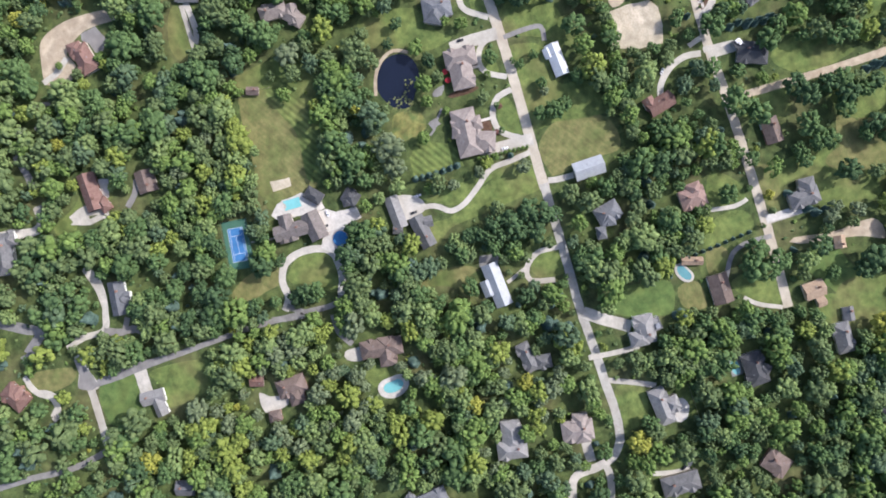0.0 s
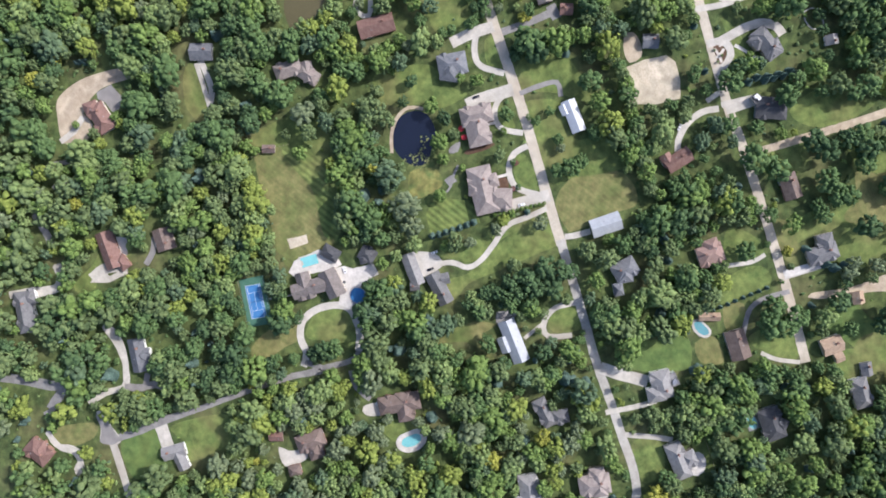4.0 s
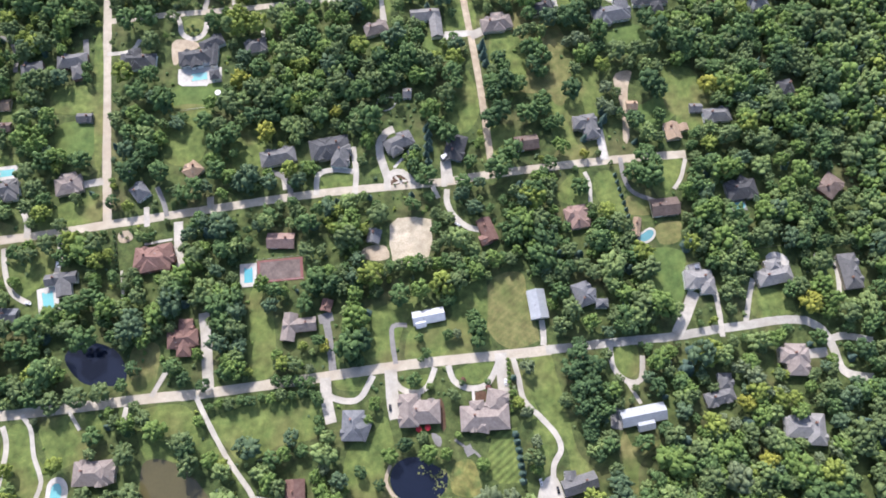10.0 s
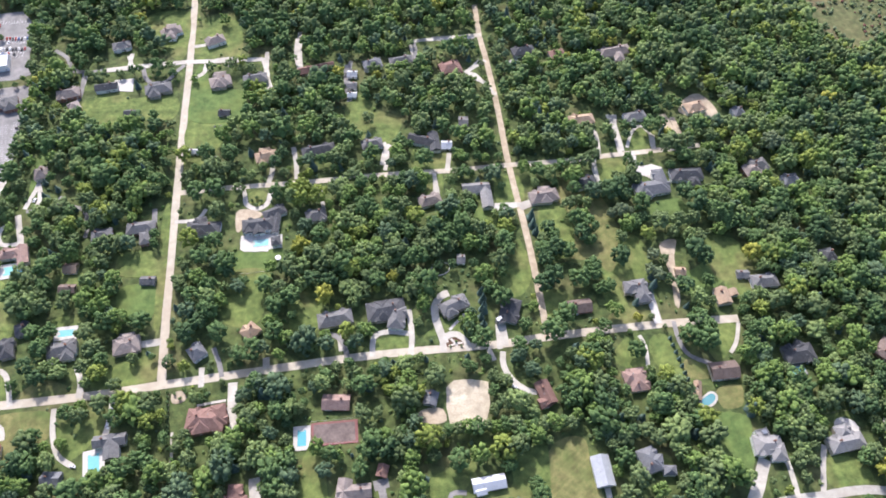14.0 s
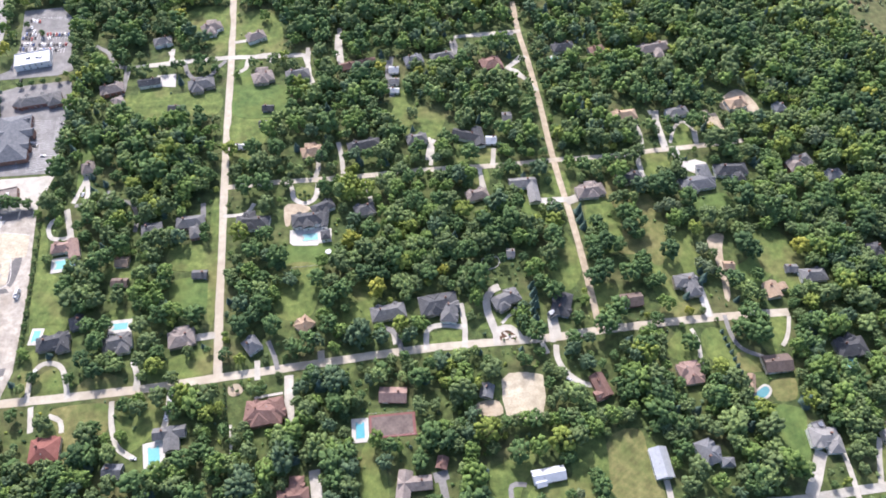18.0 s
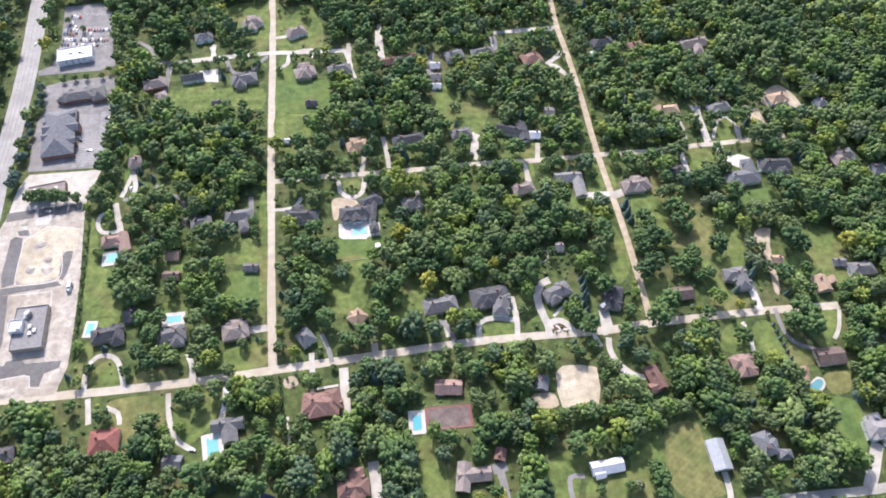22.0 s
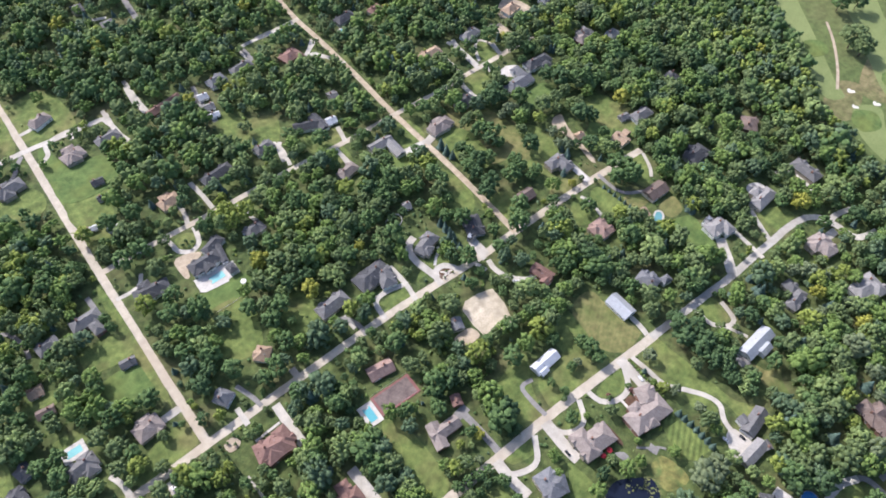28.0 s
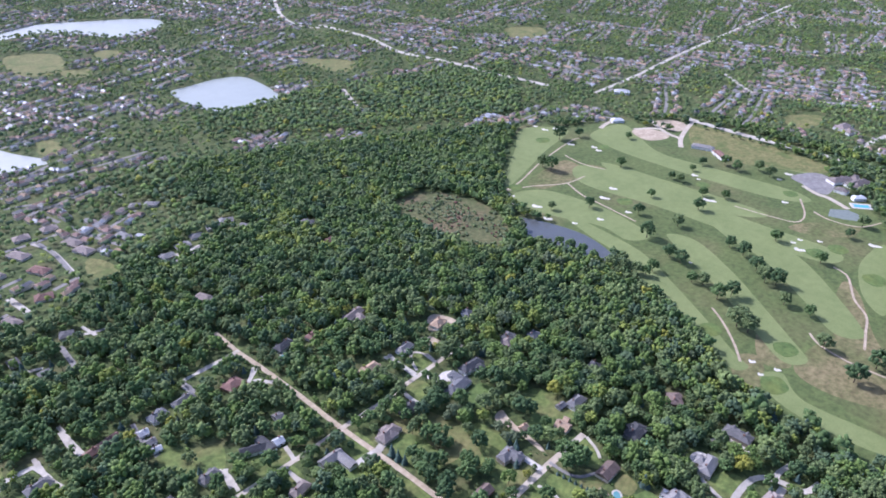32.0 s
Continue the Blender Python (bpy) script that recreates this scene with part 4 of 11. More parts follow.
sheet("lawn", "mown green lawn between trees", LAWN, [(-282.9, 407.6), (-248.4, 404.7), (-246.2, 382.5), (-256.8, 372.6), (-267.4, 329.1), (-282.4, 330.4)], category='lawn', keep='thin')
sheet("lawn", "mown green lawn between trees", LAWN, [(-283.7, 530.9), (-248.5, 537.3), (-241.2, 475.4), (-283.3, 474.6)], category='lawn', keep='thin')
sheet("lawn", "bright green watered lawn", LAWN_LUSH, [(-233.2, 240.6), (-195.9, 240.1), (-194.8, 223.1), (-236.2, 223)], category='lawn', keep='thin')
sheet("lawn", "mown green lawn between trees", LAWN, [(-240.9, 219), (-204.4, 218.5), (-211.7, 174.6), (-237.9, 177)], category='lawn', keep='thin')
sheet("lawn", "mown green lawn between trees", LAWN, [(-373.9, 430.2), (-344.8, 431.6), (-340.1, 393.9), (-365.9, 392.5)], category='lawn', keep='thin')
sheet("lawn", "mown green lawn between trees", LAWN, [(-331.1, 422.8), (-298.9, 416.4), (-303.8, 394.5), (-324.8, 399.9)], category='lawn', keep='thin')
sheet("lawn", "mown green lawn between trees", LAWN, [(-118.3, 386.5), (-87.3, 376.6), (-102.5, 345.6), (-127.1, 358.2)], category='lawn', keep='thin')
sheet("lawn", "mown green lawn between trees", LAWN, [(-77.2, 340), (-47.4, 330.6), (-50.6, 313.9), (-81.1, 316.5)], category='lawn', keep='thin')
sheet("lawn", "mown green lawn between trees", LAWN, [(-72.7, 305.8), (-56.9, 307.8), (-58.7, 285.3), (-76, 286.8)], category='lawn', keep='thin')
sheet("lawn", "mown green lawn between trees", LAWN, [(-11.1, 294), (10.7, 298.7), (10.2, 266.7), (-10.2, 265.4)], category='lawn', keep='thin')
sheet("lawn", "dry yellowish mown grass field", LAWN_DRY, [(36.6, 270.7), (57.1, 288.2), (76.4, 267.2), (82.5, 224.1), (72.2, 207.7), (39.2, 210.6), (57.3, 238.2)], category='lawn', keep='thin')
sheet("lawn", "bright green watered lawn", LAWN_LUSH, [(116.7, 257.4), (146.4, 261.1), (147.1, 236.3), (112.8, 239.3)], category='lawn', keep='thin')
sheet("lawn", "mown green lawn between trees", LAWN, [(85.4, 312.4), (105.7, 309.4), (104.8, 290.6), (82.4, 286)], category='lawn', keep='thin')
sheet("lawn", "mown green lawn between trees", LAWN, [(126.7, 347.8), (146.8, 349.8), (135.7, 318.5), (117.4, 320.1)], category='lawn', keep='thin')
sheet("lawn", "mown green lawn between trees", LAWN, [(169.4, 193.3), (190.8, 197.1), (178.9, 165), (155.9, 161.7)], category='lawn', keep='thin')
sheet("lawn", "bright green watered lawn", LAWN_LUSH, [(-29.8, 267.1), (-13.4, 262.6), (-10.3, 244.1), (-34.4, 246.2)], category='lawn', keep='thin')
sheet("lawn", "mown green lawn between trees", LAWN, [(-138.8, 395.7), (-120.8, 409.5), (-114.8, 371.6), (-134.1, 365.9)], category='lawn', keep='thin')
sheet("lawn", "bright green watered lawn", LAWN_LUSH, [(-412.7, 354.7), (-407.1, 371.3), (-404.7, 327.9), (-411.2, 309.5)], category='lawn', keep='thin')
sheet("lawn", "mown green lawn between trees", LAWN, [(-336.5, 544), (-289.7, 545), (-289.5, 522.4), (-329.4, 512.3)], category='lawn', keep='thin')
sheet("lawn", "mown green lawn between trees", LAWN, [(-187.2, 203.4), (-161.3, 190.5), (-168.9, 160.7), (-186.3, 162.3)], category='lawn', keep='thin')
sheet("lawn", "mown green lawn between trees", LAWN, [(-86.5, 149.1), (-70.5, 159.5), (-44.8, 154.5), (-52.2, 145.7), (-71.2, 150.9)], category='lawn', keep='thin')
sheet("lawn", "mown green lawn between trees", LAWN, [(-127.3, 148.4), (-97, 152.5), (-97.9, 138.4), (-121.4, 136.1)], category='lawn', keep='thin')
sheet("lawn", "mown green lawn between trees", LAWN, [(-10.9, 219.5), (3.4, 223.5), (3.9, 192), (-11.3, 178.3)], category='lawn', keep='thin')
sheet("lawn", "mown green lawn between trees", LAWN, [(23, 265.6), (45.7, 257.8), (44.5, 219.5), (20.2, 211.2)], category='lawn', keep='thin')
sheet("lawn", "dry yellowish mown grass field", LAWN_DRY, [(61.5, 267.6), (76.7, 271.9), (85, 237.3), (72.9, 195.6), (61, 207.3)], category='lawn', keep='thin')
sheet("lawn", "bright green watered lawn", LAWN_LUSH, [(130.6, 184.8), (151, 193.3), (150.8, 172.6), (129.6, 159.5)], category='lawn', keep='thin')
sheet("lawn", "mown green lawn between trees", LAWN, [(157, 219.5), (183.5, 211.5), (174.5, 175.4), (153.2, 182.6)], category='lawn', keep='thin')
sheet("lawn", "dry yellowish mown grass field", LAWN_DRY, [(61.4, 156.2), (88.7, 158.5), (86.7, 147.9), (59.3, 144.2)], category='lawn', keep='thin')
sheet("lawn", "mown green lawn between trees", LAWN, [(2, 177), (29.3, 179.4), (24.9, 150.1), (6.9, 147)], category='lawn', keep='thin')
sheet("lawn", "dry field mown in diagonal stripes", LAWN_DRY_MOWN, [(-89.8, -187.4), (-87, -167.2), (-77.4, -149.3), (-53.1, -150.5), (-28.1, -149.7), (-14.2, -151.9), (-13.9, -164.5), (-8.2, -187.3), (-22.9, -187.8), (-58.5, -182.3)], category='lawn')
sheet("lawn", "green field mown in diagonal stripes", LAWN_MOWN, [(-88, -167.8), (-85.4, -155.2), (-70.8, -140.9), (-42.6, -143.2), (-22, -143.2), (-21.7, -155.9), (-54.2, -154.3), (-68.4, -160.4)], category='lawn')
sheet("sand_lot", "rectangular lot of bare pale sand", SAND, [(-73.2, 107.5), (-66.8, 112.3), (-54.1, 112), (-42, 108.6), (-42.7, 93), (-48, 75.4), (-59.2, 75.2), (-73.5, 79.6), (-74.7, 91.7)], category='sand lot', smooth=False)
sheet("rubble_yard", "bare soil and rubble beside a shed", DIRT, [(-94.8, 90.2), (-86.9, 92.9), (-77.3, 91.1), (-75.5, 82.3), (-84.8, 80.6), (-94.5, 84.1)], category='bare soil')
sheet("building_site", "bare tan soil round a new house", DIRT, [(-169.7, -310.5), (-176.2, -297.7), (-178.7, -282), (-176.8, -257.1), (-169.1, -254.5), (-168.6, -270.3), (-166.8, -280.7), (-160.2, -291.3), (-154.9, -295.6), (-146.2, -291.6), (-138.4, -295.8), (-135.7, -303.5), (-139.5, -316), (-156.6, -314.7)], category='bare soil')
sheet("stone_patio", "grey patio behind a new house", ASPHALT, [(-166.3, -281.7), (-168.6, -270.3), (-157.8, -264.8), (-150.3, -269.8), (-148.5, -274.6), (-157.8, -278), (-161.6, -282.4)], smooth=False, category='patio')
sheet("site_soil", "bare tan soil beside a house under construction", DIRT, [(174.8, 363.1), (184, 377.5), (200.1, 383.9), (210.4, 366.2), (209.5, 348.3), (194.4, 354), (182.4, 356.5)], category='bare soil')
sheet("sand_patch", "strip of bare sandy soil in a yard", DIRT, [(116, 215.3), (131, 219.2), (124.8, 201.1), (118.5, 160.6), (113.5, 158.6), (117, 186.2)], category='bare soil')
sheet("pond", "small dark round pond", POND_DARK, [(-67.9, -90.7), (-83.1, -84.4), (-88.3, -73.4), (-83.7, -62.4), (-70.6, -59.3), (-58.3, -65.9), (-50.1, -72.5), (-53.5, -83.8)], category='pond')
sheet("pond", "long silty brown pond", POND_BROWN, [(-250.3, -44.4), (-233.9, -44.3), (-216, -58.1), (-194.5, -90.3), (-180.7, -105.8), (-165.1, -123.5), (-165.2, -134.7), (-182.4, -136.2), (-197.1, -127.7), (-215.2, -114.8), (-238.1, -93.1), (-250.5, -68)], category='pond')
sheet("pond", "dark pond shaded by trees", POND_DARK, [(-305.4, 34.2), (-290.8, 42.3), (-268.9, 32.1), (-263.8, 11.3), (-287.1, 11.5), (-299.5, 20.7)], category='pond')
sheet("algae_bank", "yellow-green algae on the pond margin", ALGAE, [(-47.6, -84.8), (-45.4, -67.7), (-33.5, -65), (-28.8, -76.8), (-30.4, -88.7)], category='algae')
sheet("golf_course", "rolling golf course of green and tan rough grass", ROUGH, [(744.2, 697.7), (812.3, 709.8), (856, 652.4), (973.2, 596.4), (962.3, 501.6), (1052.3, 470.4), (986.3, 223), (933, 177), (805, 58), (347, -69.1), (322.9, -2.2), (336.8, 65.6), (413.2, 175.6), (490.1, 265.4), (475, 312.6), (493.3, 435.7), (524.4, 542.7)], category='golf course')
sheet("dry_rough", "tan dry grass on the golf course", TAN_ROUGH, [(586.1, 541.0), (648.3, 552.7), (706.1, 552.6), (696.9, 504.7), (654.4, 492.9), (579.3, 506.9)], category='rough grass')
sheet("dry_rough", "tan dry grass on the golf course", TAN_ROUGH, [(729.8, 170.4), (771.7, 149.1), (804.4, 96.0), (758.7, 97.2), (726.9, 141.0)], category='rough grass')
sheet("dry_rough", "tan dry grass on the golf course", TAN_ROUGH, [(622.7, 60.7), (609.5, 36.2), (530.7, -3.1), (484.2, -29.8), (470.4, 5.4), (519.7, 39.9)], category='rough grass')
sheet("dry_rough", "tan dry grass on the golf course", TAN_ROUGH, [(717.3, 512.6), (731.5, 453.4), (703.1, 425.1), (677.5, 463.5)], category='rough grass')
sheet("dry_rough", "tan dry grass on the golf course", TAN_ROUGH, [(436.0, 92.6), (438.1, 67.5), (401.0, 40.6), (386.9, 68.6)], category='rough grass')
sheet("dry_rough", "tan dry grass on the golf course", TAN_ROUGH, [(373.3, 94.4), (394.8, 72.4), (351.1, 50.9), (332.8, 69.8)], category='rough')
sheet("dry_rough", "tan dry grass on the golf course", TAN_ROUGH, [(408.1, 40.3), (490.5, 22.1), (442.6, -42.4), (400.9, -54.0), (384.5, 3.8)], category='rough grass')
sheet("fairway", "smooth pale green mown fairway", FAIRWAY, [(780.1, 705.6), (837.6, 639.4), (716.8, 603.3), (559, 553.6), (557.9, 570.6), (677, 643.2)], category='fairway')
sheet("fairway", "smooth pale green mown fairway", FAIRWAY, [(847.9, 594.1), (943.9, 578.5), (862.2, 457.6), (861.2, 348.7), (864.3, 215.1), (840.6, 179.8), (810.8, 239), (805.8, 404.3), (815.8, 523.6)], category='fairway')
sheet("fairway", "smooth pale green mown fairway", FAIRWAY, [(688.7, 522), (723.1, 487.5), (715.3, 335.3), (708.7, 205), (702.9, 92.2), (660.2, 92.5), (652.2, 189.2), (653.5, 340.4), (643.7, 468.3)], category='fairway')
sheet("fairway", "smooth pale green mown fairway", FAIRWAY, [(525.7, 526.9), (579.7, 500.4), (591.1, 407.1), (578.0, 339.7), (556.4, 299.3), (526.1, 317.8), (534.6, 370.2), (509.1, 458.4)], category='fairway')
sheet("fairway", "smooth pale green mown fairway", FAIRWAY, [(533.1, 445.3), (530.4, 387.1), (522.0, 333.7), (507.2, 279.8), (467.8, 216.3), (424.4, 152.5), (381.9, 95.0), (368.7, 73.3), (353.7, 88.5), (388.3, 148.6), (428.5, 218.3), (478.5, 297.7), (500.6, 367.1)], category='fairway')
sheet("fairway", "smooth pale green mown fairway", FAIRWAY, [(581.4, 286.3), (594.5, 249.3), (553.4, 180.3), (506.0, 122.2), (452.6, 60.4), (423.9, 31.2), (404.3, 51.0), (442.3, 101.9), (496.1, 168.9), (545.7, 241.3)], category='fairway')
sheet("fairway", "smooth pale green mown fairway", FAIRWAY, [(697.4, 301.4), (694.6, 210.5), (645.9, 119.1), (573.9, 44.9), (517.9, 2.1), (498.3, 29.6), (545.8, 82.2), (607.6, 157.4), (639.5, 228.4)], category='fairway')
sheet("fairway", "smooth pale green mown fairway", FAIRWAY, [(362.3, 58.6), (383.5, 43.4), (355.5, 9.8), (354.9, -66.9), (331.7, -73.4), (326.5, -16.7), (335.7, 30.2)], category='fairway')
sheet("fairway", "smooth pale green mown fairway", FAIRWAY, [(692.3, 59.9), (768.7, 47.9), (587.7, -2.3), (606.6, 30.5)], category='fairway')
sheet("fairway", "smooth pale green mown fairway", FAIRWAY, [(1030, 465.2), (1028.3, 350.9), (993.3, 216), (952.3, 229.6), (938.5, 343.2), (960.4, 418.8)], category='fairway')
sheet("fairway", "smooth pale green mown fairway", FAIRWAY, [(744.4, 501.4), (755, 356.3), (751.3, 214.3), (711.8, 240.9), (683.6, 367.3)], category='fairway')
sheet("pond", "grey golf course pond", POND_GREY, [(464.8, 478.5), (481.3, 454.1), (493.9, 405.8), (493.9, 357.0), (473.2, 309.5), (447.6, 313.5), (445.3, 348.4), (435.1, 374.2), (423.1, 409.1), (454.1, 445.5)], category='pond')
sheet("marsh", "brown and green overgrown marsh clearing", MARSH, [(373.7, 637), (429.5, 638.3), (463, 589.8), (464.6, 509.5), (420.4, 447.7), (365.2, 435.1), (344.5, 489.6), (343.9, 574.2)], category='marsh')
sheet("bunker", "pale sand bunker on the golf course", BUNKER, [(808.3, 701.8), (804.6, 698.2), (806.8, 694.7), (809.7, 691.7), (812.5, 694.7), (810.6, 698), (812.5, 700.9)], category="bunker")
sheet("bunker", "pale sand bunker on the golf course", BUNKER, [(805.9, 679.2), (801.6, 674), (804.4, 668.8), (808, 664.3), (811.4, 668.6), (809, 673.6), (811.2, 677.7)], category="bunker")
sheet("bunker", "pale sand bunker on the golf course", BUNKER, [(825.6, 667.1), (821.6, 663.2), (823.9, 659.2), (827.1, 656), (830.3, 659.2), (828.2, 662.9), (830.3, 666)], category="bunker")
sheet("bunker", "pale sand bunker on the golf course", BUNKER, [(776.8, 598.3), (772.7, 592.7), (775.6, 587), (779.3, 582.3), (782.7, 586.9), (780.1, 592.2), (782.2, 596.7)], category="bunker")
sheet("bunker", "pale sand bunker on the golf course", BUNKER, [(796.4, 558.3), (792.1, 553.2), (794.9, 548.1), (798.6, 543.8), (802, 548), (799.5, 552.9), (801.7, 556.9)], category="bunker")
sheet("bunker", "pale sand bunker on the golf course", BUNKER, [(787.4, 543.2), (783.1, 538.4), (785.8, 533.8), (789.4, 530), (792.9, 533.9), (790.4, 538.2), (792.6, 541.9)], category="bunker")
sheet("bunker", "pale sand bunker on the golf course", BUNKER, [(661.4, 433.6), (657.4, 428.4), (660.4, 423.5), (664.3, 419.6), (667.5, 423.9), (664.8, 428.5), (666.7, 432.6)], category="bunker")
sheet("bunker", "pale sand bunker on the golf course", BUNKER, [(620, 425.5), (616.4, 419), (619.9, 412.6), (624.2, 407.4), (627, 412.8), (623.9, 418.8), (625.5, 423.9)], category="bunker")
sheet("bunker", "pale sand bunker on the golf course", BUNKER, [(522.2, 532.7), (518.3, 527.8), (521.4, 523.6), (525.4, 520.4), (528.4, 524.5), (525.6, 528.3), (527.5, 532.1)], category="bunker")
sheet("bunker", "pale sand bunker on the golf course", BUNKER, [(501.8, 512.6), (498, 507.7), (501.1, 503.8), (505, 500.6), (508, 504.6), (505.2, 508.4), (507.1, 512.1)], category="bunker")
sheet("bunker", "pale sand bunker on the golf course", BUNKER, [(519.7, 482.9), (516.3, 476.2), (520, 470), (524.5, 464.9), (527.2, 470.4), (523.8, 476.3), (525.3, 481.5)], category="bunker")
sheet("bunker", "pale sand bunker on the golf course", BUNKER, [(497.9, 444.3), (494.3, 438.6), (497.7, 433.6), (501.9, 429.7), (504.8, 434.4), (501.7, 439.1), (503.3, 443.5)], category="bunker")
sheet("bunker", "pale sand bunker on the golf course", BUNKER, [(552.3, 385.8), (548.8, 381.4), (551.6, 377.8), (555.1, 374.9), (557.9, 378.5), (555.4, 382), (557.1, 385.3)], category="bunker")
sheet("bunker", "pale sand bunker on the golf course", BUNKER, [(515.2, 404.1), (512.5, 400.7), (514.7, 397.9), (517.5, 395.7), (519.6, 398.5), (517.6, 401.2), (518.9, 403.8)], category="bunker")
sheet("bunker", "pale sand bunker on the golf course", BUNKER, [(807.9, 364), (803.6, 359.5), (806.3, 355.2), (809.9, 351.6), (813.3, 355.3), (810.9, 359.4), (813.1, 362.9)], category="bunker")
sheet("bunker", "pale sand bunker on the golf course", BUNKER, [(797.6, 349.1), (795, 346.3), (796.7, 343.7), (798.8, 341.6), (800.9, 343.8), (799.5, 346.3), (800.8, 348.4)], category="bunker")
sheet("bunker", "pale sand bunker on the golf course", BUNKER, [(730.3, 305.6), (726.7, 297.9), (730.2, 289.9), (734.6, 283.2), (737.4, 289.6), (734.2, 297.1), (735.8, 303.2)], category="bunker")
sheet("bunker", "pale sand bunker on the golf course", BUNKER, [(927.4, 253.3), (922.9, 248.1), (925.6, 242.5), (929.1, 237.8), (932.7, 242.1), (930.3, 247.3), (932.6, 251.5)], category="bunker")
sheet("bunker", "pale sand bunker on the golf course", BUNKER, [(894.5, 253.2), (891.2, 250), (893.1, 246.9), (895.6, 244.2), (898.2, 246.8), (896.6, 249.8), (898.3, 252.3)], category="bunker")
sheet("bunker", "pale sand bunker on the golf course", BUNKER, [(810.4, 212.1), (806.6, 208.2), (809, 204.4), (812.2, 201.4), (815.2, 204.6), (813.1, 208.1), (815, 211.2)], category="bunker")
sheet("bunker", "pale sand bunker on the golf course", BUNKER, [(685.4, 150.2), (682.8, 147.1), (684.7, 144.4), (687.2, 142.3), (689.3, 144.9), (687.6, 147.4), (688.9, 149.8)], category="bunker")
sheet("bunker", "pale sand bunker on the golf course", BUNKER, [(700.7, 146.6), (698.1, 143.5), (700, 140.7), (702.5, 138.6), (704.6, 141.1), (702.9, 143.7), (704.2, 146.1)], category="bunker")
sheet("bunker", "pale sand bunker on the golf course", BUNKER, [(715.6, 124.6), (712.9, 121.5), (714.8, 118.8), (717.3, 116.7), (719.4, 119.2), (717.7, 121.7), (719, 124.1)], category="bunker")
sheet("bunker", "pale sand bunker on the golf course", BUNKER, [(669.6, 139.9), (665.9, 133.7), (669.4, 127.8), (673.6, 123), (676.5, 128.1), (673.4, 133.7), (675.1, 138.5)], category="bunker")
sheet("bunker", "pale sand bunker on the golf course", BUNKER, [(756.2, 69.2), (752.4, 62.8), (755.7, 56.5), (759.8, 51.3), (762.8, 56.5), (759.8, 62.5), (761.6, 67.5)], category="bunker")
sheet("bunker", "pale sand bunker on the golf course", BUNKER, [(603.7, 368.5), (600.4, 364.4), (602.9, 361), (606.2, 358.3), (608.9, 361.6), (606.6, 364.9), (608.2, 368)], category="bunker")
sheet("bunker", "pale sand bunker on the golf course", BUNKER, [(530, 226.1), (528.4, 224.1), (529.7, 222.4), (531.4, 221.2), (532.6, 222.9), (531.4, 224.4), (532.2, 226)], category="bunker")
sheet("bunker", "pale sand bunker on the golf course", BUNKER, [(505.5, 170.9), (504.1, 169), (505.3, 167.5), (506.9, 166.3), (508, 167.9), (506.9, 169.3), (507.5, 170.8)], category="bunker")
sheet("bunker", "pale sand bunker on the golf course", BUNKER, [(379.3, 78.2), (377.1, 74.8), (379.4, 72.5), (382.1, 70.7), (383.8, 73.5), (381.7, 75.7), (382.7, 78.2)], category="bunker")
sheet("bunker", "pale sand bunker on the golf course", BUNKER, [(384.3, 52.7), (382.2, 49.4), (384.4, 47.1), (387.1, 45.3), (388.7, 48.1), (386.7, 50.2), (387.6, 52.7)], category="bunker")
sheet("bunker", "pale sand bunker on the golf course", BUNKER, [(364.4, 62), (362.6, 59.2), (364.5, 57.2), (366.8, 55.7), (368.2, 58.1), (366.5, 59.9), (367.2, 62)], category="bunker")
ribbon("cart_path", "narrow tan golf cart path", DIRT, 2.8, [(530.6, 546.0), (576.1, 550.9), (675.4, 579.2), (791.7, 600.5), (815.7, 597.8)], margin=1, category='path')
ribbon("cart_path", "narrow tan golf cart path", DIRT, 2.8, [(530.6, 546.0), (575.1, 526.6), (623.8, 494.1), (672.5, 488.2)], margin=1, category='path')
ribbon("cart_path", "narrow tan golf cart path", DIRT, 2.8, [(627.2, 490.8), (606.9, 449.2), (599.7, 412.7), (592.7, 377.8), (585.8, 339.6)], margin=1, category='path')
ribbon("cart_path", "narrow tan golf cart path", DIRT, 2.8, [(725.8, 566.6), (714.6, 522.5), (721.3, 480.6)], margin=1, category='path')
ribbon("cart_path", "narrow tan golf cart path", DIRT, 2.8, [(448.7, 153.6), (437.3, 139.6), (421.4, 123.1), (396.8, 101.8), (371.7, 84.0)], margin=1, category='path')
ribbon("cart_path", "narrow tan golf cart path", DIRT, 2.8, [(655.4, 82.1), (642.7, 60.2), (591.6, 36.0), (562.2, 13.6), (524.7, 3.0), (489.3, -6.4)], margin=1, category='path')
ribbon("cart_path", "narrow tan golf cart path", DIRT, 2.8, [(741.4, 257.6), (746.4, 198.0), (755.5, 167.8), (789.2, 168.6), (842.1, 195.0)], margin=1, category='path')
ribbon("cart_path", "narrow tan golf cart path", DIRT, 2.8, [(809.2, 162.4), (797.7, 133.6), (804.4, 96.0), (842.4, 76.0)], margin=1, category='path')
ribbon("cart_path", "narrow tan golf cart path", DIRT, 2.8, [(478.9, 49.2), (464.4, 33.5), (454.4, 0.3), (453.6, -39.4)], margin=1, category='path')
sheet("lake", "shining lake among suburbs, sky reflection painted pale", LAKE_SKY_PALE, [(402.7, 1392.7), (462.2, 1409.9), (537.5, 1416.2), (589, 1378.2), (563, 1211.5), (496.3, 1191), (431.1, 1194.6), (395.4, 1255.2)], step=15, category='lake')
